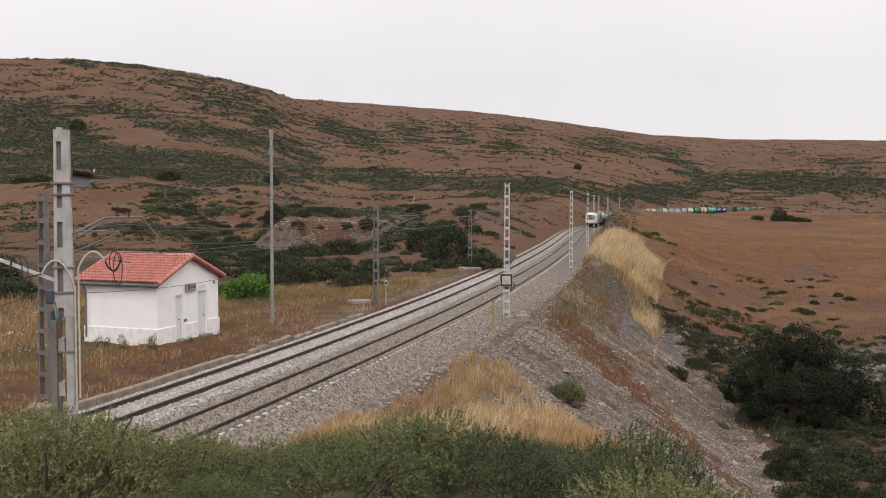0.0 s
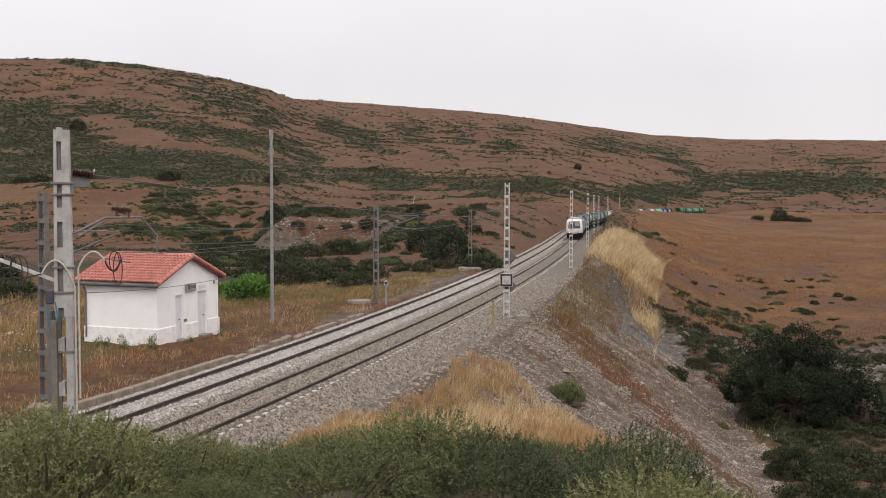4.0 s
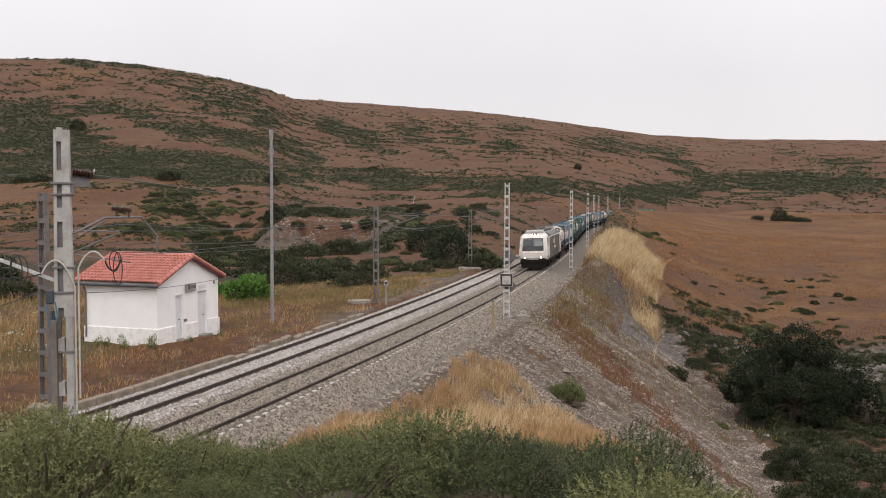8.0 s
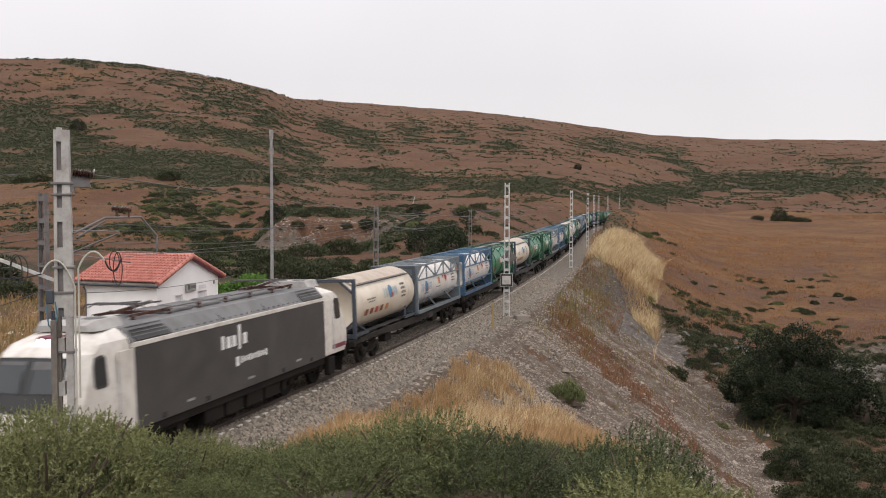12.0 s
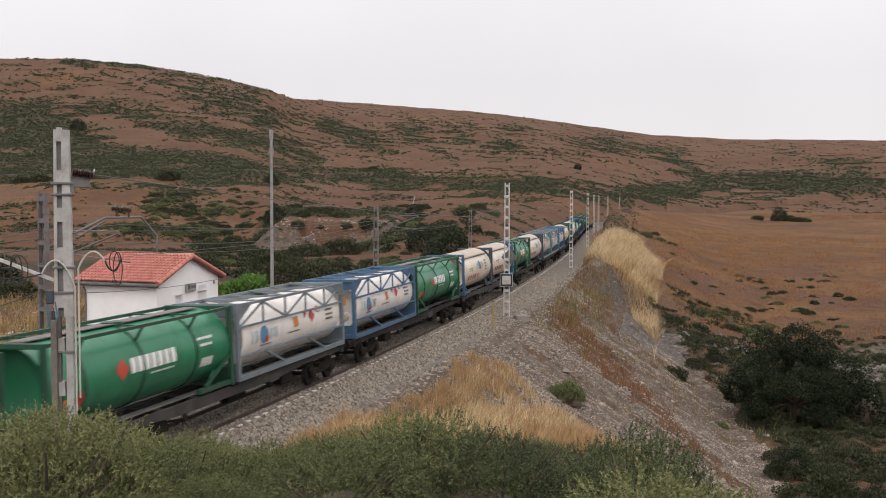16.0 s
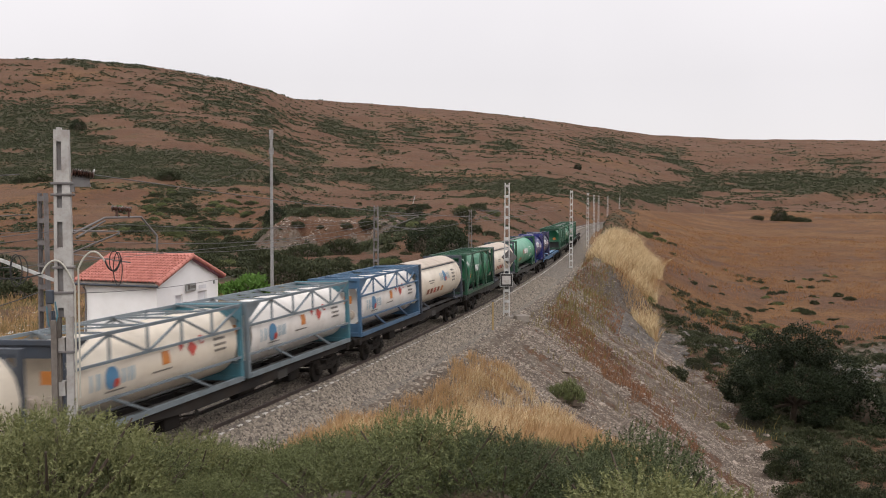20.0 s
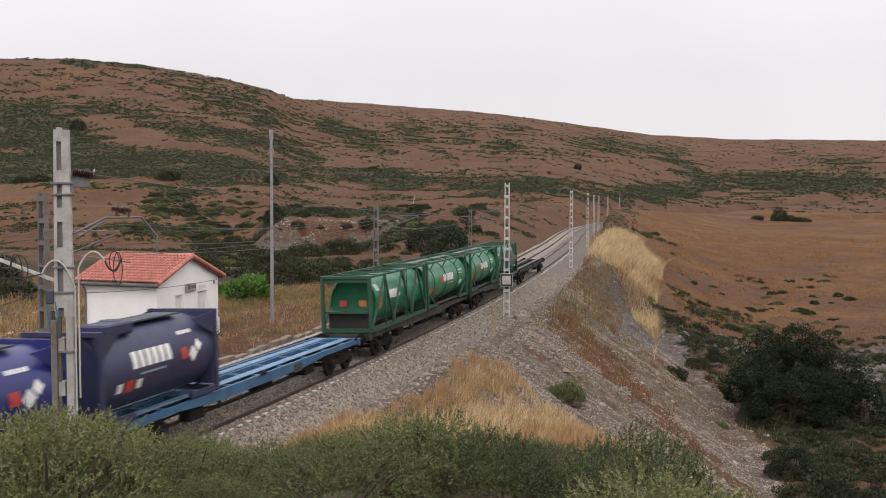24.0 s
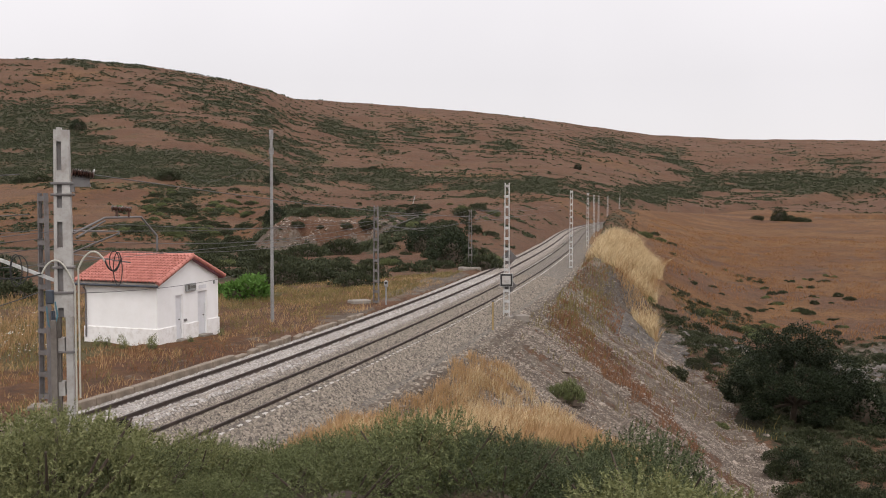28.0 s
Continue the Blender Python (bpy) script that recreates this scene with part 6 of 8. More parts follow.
def stone_mat(name, c1, c2):
    m, nt, b = mat_base(name, 0.95)
    g = nt.nodes.new("ShaderNodeNewGeometry")
    co = nt.nodes.new("ShaderNodeTexCoord")
    c = mixc(nt, g.outputs["Random Per Island"], c1, c2)
    c = mixc(nt, math_n(nt, "MULTIPLY", noise_fac(nt, co.outputs["Object"], 6.0), 0.4), c, (0.12, 0.1, 0.085))
    nt.links.new(c, b.inputs["Base Color"])
    return m


SCREE = stone_mat("grey_scree", (0.072, 0.055, 0.044), (0.39, 0.32, 0.26))
LOOSE = stone_mat("loose_ballast", (0.042, 0.034, 0.027), (0.335, 0.285, 0.225))
LOOSE_PALE = stone_mat("loose_pale_ballast", (0.22, 0.20, 0.185), (0.50, 0.47, 0.44))
SCREE_DARK = stone_mat("dark_scree", (0.045, 0.040, 0.037), (0.15, 0.133, 0.12))


def slope_foot(s, x, y):
    return -np.interp(s, [30, 37, 44, 58, 68, 80, 90], [22, 20, 19, 17, 14.5, 10.5, 8]) + 0.8 * W_FINE(x, y)


def dark_bed(s, l, x, y):
    return sstep(56, 66, s + 0.7 * (l + 10) + 3 * W_FINE(x, y))


stones(330000, 21, lambda s, l, k, f, x, y, q: (l > slope_foot(s, x, y)) & (l < -3.6) & (s > 16) & (s < 90) & (bare(s, l) | (q < 0.25)) & ((W_MID((s + 0.25 * l) * 3.0, l * 0.35) > -0.35) | (q < 0.35)) & (q > 0.75 * dark_bed(s, l, x, y)), 0, 34, 36, 112, 0.052, SCREE, "scree", "loose grey stones covering the embankment slope")
stones(60000, 27, lambda s, l, k, f, x, y, q: (l > slope_foot(s, x, y)) & (l < -6.5) & (s > 50) & (s < 90) & (q < dark_bed(s, l, x, y)), 8, 34, 66, 116, 0.11, SCREE_DARK, "scree", "dark broken stone low on the embankment slope")
stones(800, 28, lambda s, l, k, f, x, y, q: (k > -0.188) & (k < -0.03) & (l > 12) & (q < 1.3 * sstep(-0.19, -0.15, k)), -38, 0, 191, 213, 0.24, SCREE, "scar_rubble", "rubble on the bare scar across the hollow")
stones(500, 22, lambda s, l, k, f, x, y, q: (l > slope_foot(s, x, y) - 1) & (l < -6) & (s > 25) & (l > -26), 4, 32, 38, 105, 0.2, SCREE, "scree", "larger broken stones low on the embankment")
stones(2600, 23, lambda s, l, k, f, x, y, q: (l < -14) & (k > 0.2) & (k < 0.48) & (np.abs(y - 99 - 6 * W_MID(x * 0.7, y * 0.7)) < 3 + 7 * q * q), 20, 56, 84, 124, 0.34, SCREE_DARK, "field_stones", "weathered stones along the ravine rim")
stones(130000, 24, lambda s, l, k, f, x, y, q: (l < -1.9) & (l > -9.5) & (s > -8) & (s < 100) & (q < 1.15 - 0.11 * (-l)) & (y > 24) & ~((W_FINE(x, y) > 0.3) & (l < -6)), -14, 22, 24, 130, 0.078, LOOSE, "loose_ballast", "loose grey ballast spilt over the shoulder")


def bed_stones(n, seed, centre, lo, hi, top, material, label):
    """Loose stones on the ballast bed between and beside the rails."""
    r = np.random.RandomState(seed)
    s, lat = -12 + 80 * r.rand(n) ** 1.3, r.uniform(lo, hi, n)
    ok = (np.abs(np.abs(lat) - GAUGE / 2) > 0.09) & ~((lat > 1.12) & (lat < 1.36))
    s, lat = s[ok], lat[ok]
    m = len(s)
    cx, cy, th = np.interp(s, TS, TX), np.interp(s, TS, TY), np.interp(s, TS, TH)
    x, y = cx + (lat - centre) * np.cos(th), cy - (lat - centre) * np.sin(th)
    z = np.interp(lat, *top) + lat * 0.0354
    base = np.array([(1, 0, 0), (0, 1, 0), (-1, 0, 0), (0, -1, 0), (0, 0, 0.8)], float)
    v = base[None] * r.uniform(0.55, 1.25, (m, 5, 1)) * (0.066 * r.uniform(0.6, 1.5, (m, 1, 1)))
    a = r.uniform(0, 6.28, m)
    vx = v[:, :, 0] * np.cos(a)[:, None] - v[:, :, 1] * np.sin(a)[:, None]
    vy = v[:, :, 0] * np.sin(a)[:, None] + v[:, :, 1] * np.cos(a)[:, None]
    v = np.stack([vx + x[:, None], vy + y[:, None], v[:, :, 2] + z[:, None]], axis=2)
    return tagged(new("loose_ballast", pebbles("loose_ballast", v, material)), label, "stones", kind="stuff")


bed_stones(85000, 25, NEAR, -1.7, 3.1, ([-1.7, -1.5, -1.13, -1.1, 1.1, 1.13, 1.5, 3.0, 3.4], [-0.3, -0.21, -0.2, -0.14, -0.14, -0.2, -0.20, -0.605, -0.70]), LOOSE, "loose grey ballast stones on the track bed")
bed_stones(36000, 26, FAR, -2.6, 1.7, ([-2.6, -2.1, -1.7, -1.5, 1.5, 1.7], [-0.56, -0.31, -0.23, -0.18, -0.18, -0.27]), LOOSE_PALE, "loose pale ballast stones on the track bed")


def flower_heads(n, seed, x0, x1, y0, y1, lift, keep, label):
    """Small flat white flower heads over the grass."""
    r = np.random.RandomState(seed)
    x, y = r.uniform(x0, x1, n), r.uniform(y0, y1, n)
    z, s, l, k, share, filled = height(x, y)
    ok = keep(s, l, k) & (W_FINE(x * 0.7, y * 0.7) > -0.1)
    x, y, z = x[ok], y[ok], z[ok] + lift * r.uniform(0.6, 1.2, int(ok.sum()))
    a = np.linspace(0, 2 * np.pi, 5)[:4]
    q = np.stack([np.cos(a), np.sin(a), 0 * a], axis=1)
    v = np.concatenate([q, [[0, 0, 0.5]]])[None] * r.uniform(0.025, 0.055, (len(x), 1, 1)) + np.stack([x, y, z], axis=1)[:, None, :]
    return tagged(new("flower_heads", pebbles("flower_heads", v, FLOWER)), label, "flowers", kind="stuff")


FLOWER = stone_mat("white_flower", (0.5, 0.49, 0.43), (0.74, 0.73, 0.68))
flower_heads(2600, 51, -42, -18, 34, 62, 0.5, lambda s, l, k: (l > 15) & (k < -0.40), "white flower heads in the tall meadow grass")
flower_heads(500, 52, 1, 9, 38, 53, 0.42, lambda s, l, k: l < -6.5, "white flower heads among the dry grass")
# thick growth at the foot of the knoll
for i in range(64):
    k, y = random.uniform(0.34, 0.52), random.uniform(36, 66)
    put(SCRUBS[(0, 1, 2, 1)[i % 4]], k * y, y, random.uniform(0.6, 1.2), -0.25)
# far poles and a leaning white stake on the slopes
for k, y, h in ((0.2301, 365, 6.0), (0.2659, 420, 8.0)):
    po = thing("telegraph_pole", "thin weathered wooden pole on the pasture", "pole", "telegraph poles")
    po.matrix_world = Matrix.Translation((k * y, y, ground_z(k * y, y)))
    part("shaft", Mb().lathe((0, 0, -0.5), (0, 0, h), [(0, 0.16), (1, 0.11)], 7), WOOD_POST, po)
    part("crossarm", Mb().box((0, 0, h - 0.5), (1.4, 0.12, 0.12)), WOOD_POST, po)
x, y = up_slope(-0.031, -0.005, 150)
stake = thing("stake", "leaning white stake among the bushes", "post")
stake.matrix_world = Matrix.Translation((x, y, ground_z(x, y))) @ Matrix.Rotation(radians(16), 4, "Y")
part("shaft", Mb().cyl((0, 0, -0.3), (0, 0, 3.0), 0.12, n=6), POST_PALE, stake)
# small clumps added to darken the shaded earth of the cutting
x, y, d = spread(700, 9, 0.13, 0.2, 150, 300, lambda c, s, l, sh, q, x, y: (l > -16) & (l < -4.2) & (s > 148))
scatter_stuff("cutting_scrub", "small dark scrub standing for shade on the cutting's earth slope", "scrub", PROTO_MID, x, y, r_s.uniform(0.2, 0.4, len(x)), SCRUB, 12)


# ---- the train ----
WAGON = 19.86


def tank_profile(r, length, dome):
    """Shares and radii of a tank with dished ends."""
    out = []
    for a in (4, 20, 38, 56, 74, 90):
        out.append((dome * (1 - math.sin(radians(a))) / length, r * math.sin(radians(a)) ** 0.0 * (1 - (1 - math.sin(radians(a))) ** 2) ** 0.5))
    return out + [(1 - u, q) for u, q in reversed(out)]


def tank(r, y0, y1, zc, dome=0.55, n=28):
    return Mb().lathe((0, y0, zc), (0, y1, zc), tank_profile(r, y1 - y0, dome), n)


C30, C20 = 9.125, 6.058


def end_frame(ob, y, material, h=2.6, gusset=True, w=2.44, sgn=1):
    """Posts, sills and corner castings of a container's end."""
    for sx in (-1, 1):
        part("corner_post", Mb().box((sx * (w / 2 - 0.075), y, h / 2), (0.15, 0.16, h), 0.01), material, ob)
    part("end_header", Mb().box((0, y, h - 0.07), (w - 0.3, 0.13, 0.14), 0.01), material, ob)
    part("end_sill", Mb().box((0, y, 0.1), (w - 0.3, 0.13, 0.18), 0.01), material, ob)
    if gusset:
        for sx in (-1, 1):
            part("brace", Mb().bar((sx * 1.12, y + sgn * 0.02, 0.75), (sx * 0.45, y + sgn * 0.02, 0.18), 0.1), material, ob)
            part("brace", Mb().bar((sx * 1.12, y + sgn * 0.02, h - 0.65), (sx * 0.5, y + sgn * 0.02, h - 0.12), 0.1), material, ob)


def flat_on_tank(ob, name, y0, z0, w, h, material, r=1.16, zc=1.33, lift=0.012, bulge=True):
    """A thin plate that follows the tank's side, on both sides: y0 its middle, z0 its middle's height."""
    for sx in (1, -1):
        pts = []
        n = 4
        for i in range(n + 1):
            z = z0 - h / 2 + h * i / n
            d = max(r * r - (z - zc) ** 2, 0.01)
            x = math.sqrt(d) + lift
            pts.append((sx * x, z))
        mb = Mb()
        ring0 = [Vector((x, y0 - w / 2, z)) for x, z in pts]
        ring1 = [Vector((x, y0 + w / 2, z)) for x, z in pts]
        k = len(pts)
        mb.poly(ring0 + ring1, [(i, i + 1, k + i + 1, k + i) for i in range(k - 1)])
        part(name, mb, material, ob)


def disc_on_tank(ob, name, y0, z0, rad, material, n=16, r=1.16, zc=1.33, lift=0.02):
    """A round or, with four corners, diamond mark on both sides of the tank."""
    for sx in (1, -1):
        ring = [(y0 + rad * math.cos(2 * math.pi * i / n), z0 + rad * math.sin(2 * math.pi * i / n)) for i in range(n)] + [(y0, z0)]
        pts = [Vector((sx * (math.sqrt(max(r * r - (z - zc) ** 2, 0.01)) + lift), y, z)) for y, z in ring]
        part(name, Mb().poly(pts, [(i, (i + 1) % n, n) for i in range(n)]), material, ob)


def wordmark(ob, y, z, r, zc):
    """A faded company mark: bars round a blue and red roundel."""
    for dy, w, h in ((-0.98, 0.09, 0.44), (-0.70, 0.09, 0.44), (-0.58, 0.05, 0.40), (0.40, 0.10, 0.40), (0.56, 0.05, 0.36), (0.72, 0.09, 0.40), (0.88, 0.09, 0.40)):
        flat_on_tank(ob, "lettering", y + dy, z, w, h, PALE_MARK, r, zc)
    disc_on_tank(ob, "roundel", y - 0.10, z + 0.02, 0.31, BLUE_MARK, 18, r, zc, 0.02)
    disc_on_tank(ob, "roundel_dot", y + 0.10, z - 0.14, 0.13, RED_MARK, 14, r, zc, 0.03)


def letters(ob, y0, z0, w, h, material, n, r=1.16, zc=1.33, seed=0):
    """A row of plain bars standing for a word."""
    step = w / n
    for i in range(n):
        flat_on_tank(ob, "lettering", y0 - w / 2 + step * (i + 0.5), z0, step * 0.74, h, material, r, zc)


def cream_tank(fore=None, aft=None, label="cream tank container under a beige sun shield"):
    """fore and aft: the colour of the end frames, bluer where a dark frame shows lit."""
    ob = thing("tank_container", label, "tank container", "tank containers")
    L = C30
    part("tank", tank(1.19, -L / 2 + 0.12, L / 2 - 0.12, 1.38, 0.6), CREAM, ob)
    # the sun shield: a shell over the top of the tank
    mb = Mb()
    angs = [radians(a) for a in range(-47, 48, 6)]
    for rr in (1.255, 1.235):
        for y in (-L / 2 + 0.55, L / 2 - 0.55):
            mb.v += [(rr * math.sin(a), y, 1.38 + rr * math.cos(a)) for a in angs]
    n = len(angs)
    mb.f += [(i, i + 1, n + i + 1, n + i) for i in range(n - 1)] + [(2 * n + i, 3 * n + i, 3 * n + i + 1, 2 * n + i + 1) for i in range(n - 1)]
    mb.f += [(i, 2 * n + i, 2 * n + i + 1, i + 1) for i in range(n - 1)] + [(n + i, n + i + 1, 3 * n + i + 1, 3 * n + i) for i in range(n - 1)]
    mb.f += [(0, n, 3 * n, 2 * n), (n - 1, 2 * n + n - 1, 4 * n - 1, 2 * n - 1)]
    part("sun_shield", mb, SHIELD, ob, "beige sheet-metal sun shield")
    for sx in (-1, 1):
        part("shield_trim", Mb().bar((sx * 0.93, -L / 2 + 0.55, 2.235), (sx * 0.93, L / 2 - 0.55, 2.235), 0.05), DARK_FRAME, ob)
    for y, sg in ((-L / 2 + 0.08, 1), (L / 2 - 0.08, -1)):
        fp = (fore if sg > 0 else aft) or DARK_FRAME
        end_frame(ob, y, fp, 2.6, True, 2.44, sg)
        for sx in (-1, 1):
            part("bottom_strut", Mb().bar((sx * 1.12, y, 0.12), (sx * 1.12, y + sg * 1.7, 0.12), 0.12), fp, ob)
            part("saddle_brace", Mb().bar((sx * 1.12, y + sg * 1.6, 0.14), (sx * 0.8, y + sg * 0.5, 0.75), 0.08), fp, ob)
    wordmark(ob, 0.6, 1.62, 1.19, 1.38)
    letters(ob, -2.3, 1.55, 1.2, 0.06, DARK_MARK, 7, 1.19, 1.38)
    letters(ob, -2.3, 1.42, 0.9, 0.05, DARK_MARK, 6, 1.19, 1.38)
    for z in (1.85, 1.65, 1.45, 1.25):
        letters(ob, 2.5, z, 0.7, 0.10, DARK_MARK, 4, 1.19, 1.38)
    flat_on_tank(ob, "hatch_frame", 3.35, 1.6, 0.07, 0.9, SHIELD, 1.19, 1.38)
    for y, m in ((-2.9, BROWN_MARK), (-2.2, BROWN_MARK), (-1.5, RED_MARK), (-0.8, BROWN_MARK), (0.0, ORANGE_MARK)):
        flat_on_tank(ob, "placard", y, 0.98, 0.42, 0.28, m, 1.19, 1.38)
    return ob


def green_tank(paint=GREEN, frame=GREEN_DARK, label="green tank container in a green frame", smooth=False, L=C30):
    ob = thing("tank_container", label, "tank container", "tank containers")
    part("tank", tank(1.17, -L / 2 + 0.15, L / 2 - 0.15, 1.36, 0.55), paint, ob)
    if not smooth:
        for y in (-3.0, -0.4, 2.4):
            part("ring", Mb().lathe((0, y - 0.05, 1.36), (0, y + 0.05, 1.36), [(0, 1.205), (1, 1.205)], 28), frame, ob)
    for y, sg in ((-L / 2 + 0.08, 1), (L / 2 - 0.08, -1)):
        end_frame(ob, y, frame, 2.6, False, 2.44, sg)
        for sx in (-1, 1):
            mb = Mb().bar((sx * 1.12, y + sg * 1.55, 0.14), (sx * 1.10, y + sg * 1.05, 0.62), 0.09)
            mb.bar((sx * 1.12, y, 0.12), (sx * 1.12, y + sg * 2.0, 0.12), 0.14)
            mb.bar((sx * 1.12, y + sg * 0.1, 0.95), (sx * 1.12, y + sg * 1.6, 0.2), 0.09)
            part("saddle", mb, frame, ob)
        part("end_panel", Mb().box((0, y + sg * 0.02, 0.33), (2.14, 0.05, 0.5)), frame, ob)
    for sx in (() if smooth else (-1, 1)):
        part("top_rail", Mb().bar((sx * 1.16, -L / 2 + 0.1, 2.53), (sx * 1.16, L / 2 - 0.1, 2.53), 0.09), frame, ob)
        for y in (-3.0, -0.4, 2.4):
            part("rail_bracket", Mb().bar((sx * 1.16, y, 2.5), (sx * 0.92, y, 2.12), 0.06), frame, ob)
    part("walkway", Mb().box((0, 0, 2.57), (0.5, L - 1.0, 0.03)), GALV_DARK, ob, "grey steel walkway")
    for y in (() if smooth else (-3.0, -0.4, 2.4)):
        part("cross_rail", Mb().bar((-1.16, y, 2.53), (1.16, y, 2.53), 0.05), frame, ob)
    part("manhole", Mb().cyl((0, -0.2, 2.45), (0, -0.2, 2.62), 0.3, n=14), frame, ob)
    letters(ob, 0.1, 1.50, 2.3, 0.42, WHITE_MARK, 7, 1.17, 1.36)
    disc_on_tank(ob, "emblem", -1.4, 1.46, 0.30, RED_MARK, 4, 1.17, 1.36)
    disc_on_tank(ob, "placard", -3.15, 0.98, 0.25, RED_MARK, 4, 1.17, 1.36)
    flat_on_tank(ob, "placard", -3.75, 0.95, 0.36, 0.3, ORANGE_MARK, 1.17, 1.36)
    letters(ob, 0.5, 1.16, 1.2, 0.05, WHITE_MARK, 6, 1.17, 1.36)
    letters(ob, 2.95, 1.75, 0.9, 0.08, WHITE_MARK, 5, 1.17, 1.36)
    letters(ob, 2.95, 1.55, 0.7, 0.08, WHITE_MARK, 4, 1.17, 1.36)
    letters(ob, 3.0, 1.0, 0.7, 0.28, WHITE_MARK, 3, 1.17, 1.36)
    return ob


def lattice_tank(paint, frame, corner, label, kind="white", aft=None):
    """A tank in a cage of side trusses; aft: the paint of the rear end where it differs."""
    fore_paint = corner
    ob = thing("tank_container", label, "tank container", "tank containers")
    L = C30
    front = 0.5 if kind == "white" else 1.0
    part("tank", tank(1.12, -L / 2 + front, L / 2 - 0.25, 1.34, 0.5), paint, ob)
    for y, sg in ((-L / 2 + 0.08, 1), (L / 2 - 0.08, -1)):
        corner = aft if aft and sg < 0 else fore_paint
        end_frame(ob, y, corner, 2.6, False, 2.44, sg)
        if kind == "white" or sg < 0:
            part("end_panel", Mb().box((0, y + sg * 0.02, 0.33), (2.14, 0.05, 0.5)), corner, ob)
        if kind == "white":
            part("header_panel", Mb().box((0, y + sg * 0.03, 2.30), (2.14, 0.05, 0.34)), corner, ob)
            part("end_placard", Mb().box((0.55, y + sg * 0.16, 1.62), (0.36, 0.02, 0.34)), ORANGE_MARK, ob)
            for xx in (0.05, 0.62):
                part("end_valve", Mb().lathe((xx, y + sg * 0.24, 0.95), (xx, y + sg * 0.06, 0.95), [(0, 0.22), (0.5, 0.22), (0.6, 0.15), (1, 0.14)], 14), SHIELD, ob, "round capped valve")
        elif sg > 0:
            part("end_roof", Mb().box((0, y + 0.46, 2.52), (2.14, 0.8, 0.05)), corner, ob)
            part("header_panel", Mb().box((0, y + 0.03, 2.40), (2.14, 0.05, 0.22)), corner, ob)
            part("end_shelf", Mb().box((0, y + 0.3, 0.92), (2.14, 0.5, 0.10)), corner, ob)
            # black sheet paints the deep shade of the open space below the shelf
            part("recess_shade", Mb().box((0, y + 0.5, 0.5), (2.14, 0.05, 0.76)), BLACK_RUB, ob, "black sheet standing for the shade in the opening under the tank end")
        if kind == "white":
            for sx in (-1, 1):
                mb = Mb()
                x0 = sx * 1.2
                mb.poly([(x0, y, 2.5), (x0, y, 1.95), (x0, y + sg * 1.0, 2.5), (x0 - sx * 0.03, y, 2.5), (x0 - sx * 0.03, y, 1.95), (x0 - sx * 0.03, y + sg * 1.0, 2.5)],
                        [(0, 1, 2), (5, 4, 3), (0, 3, 4, 1), (1, 4, 5, 2), (2, 5, 3, 0)])
                part("gusset_plate", mb, corner, ob)
    ys = np.linspace(-L / 2 + 0.15, L / 2 - 0.15, 6)
    for sx in (-1, 1):
        x = sx * 1.18
        part("top_rail", Mb().bar((x, -L / 2 + 0.1, 2.53), (x, L / 2 - 0.1, 2.53), 0.09), frame, ob)
        part("bottom_rail", Mb().bar((x, -L / 2 + 0.1, 0.09), (x, L / 2 - 0.1, 0.09), 0.15), frame, ob)
        if kind == "white":
            part("middle_rail", Mb().bar((x, -L / 2 + 0.1, 1.78), (x, L / 2 - 0.1, 1.78), 0.07), frame, ob)
            part("middle_rail", Mb().bar((x, -L / 2 + 0.1, 0.80), (x, L / 2 - 0.1, 0.80), 0.07), frame, ob)
            for i in range(5):
                a, b2 = float(ys[i]), float(ys[i + 1])
                up = i % 2 == 0
                part("truss_bar", Mb().bar((x, a, 1.78 if up else 2.5), (x, b2, 2.5 if up else 1.78), 0.06), frame, ob)
                if i:
                    part("truss_bar", Mb().bar((x, a, 1.78), (x, a, 2.5), 0.06), frame, ob)
                if i in (1, 3):
                    part("truss_bar", Mb().bar((x, a, 0.1 if up else 0.8), (x, b2, 0.8 if up else 0.1), 0.07), frame, ob)
        else:
            for k, (a, b2) in enumerate(((-4.4, -2.4), (-1.2, -2.4), (-1.2, 0.3), (1.8, 0.3), (1.8, 2.9), (4.4, 2.9))):
                part("truss_bar", Mb().bar((x, a, 0.15), (x, b2, 2.5), 0.09), frame, ob)
            part("truss_bar", Mb().bar((x, -2.4, 0.1), (x, -2.4, 2.5), 0.07), frame, ob)
            part("ladder", Mb().bar((x + sx * 0.04, 0.6, 0.1), (x + sx * 0.04, 0.6, 2.5), 0.05).bar((x + sx * 0.04, 0.95, 0.1), (x + sx * 0.04, 0.95, 2.5), 0.05), frame, ob)
    for i in range(6):
        part("cross_rail", Mb().bar((-1.18, float(ys[i]), 2.53), (1.18, float(ys[i]), 2.53), 0.06), frame, ob)
    for i in range(5):
        part("roof_brace", Mb().bar((-1.18 if i % 2 else 1.18, float(ys[i]), 2.55), (1.18 if i % 2 else -1.18, float(ys[i + 1]), 2.55), 0.05), frame, ob)
    R, Z = 1.12, 1.34
    if kind == "white":
        wordmark(ob, -2.4, 1.30, R, Z)
        letters(ob, -2.3, 0.95, 0.9, 0.05, DARK_MARK, 6, R, Z)
        flat_on_tank(ob, "placard", 0.1, 1.46, 0.38, 0.38, ORANGE_MARK, R, Z)
        disc_on_tank(ob, "placard", 0.95, 1.66, 0.17, RED_MARK, 3, R, Z)
        disc_on_tank(ob, "placard", 1.55, 1.54, 0.27, RED_MARK, 4, R, Z)
        disc_on_tank(ob, "placard", 2.15, 1.72, 0.14, RED_MARK, 12, R, Z)
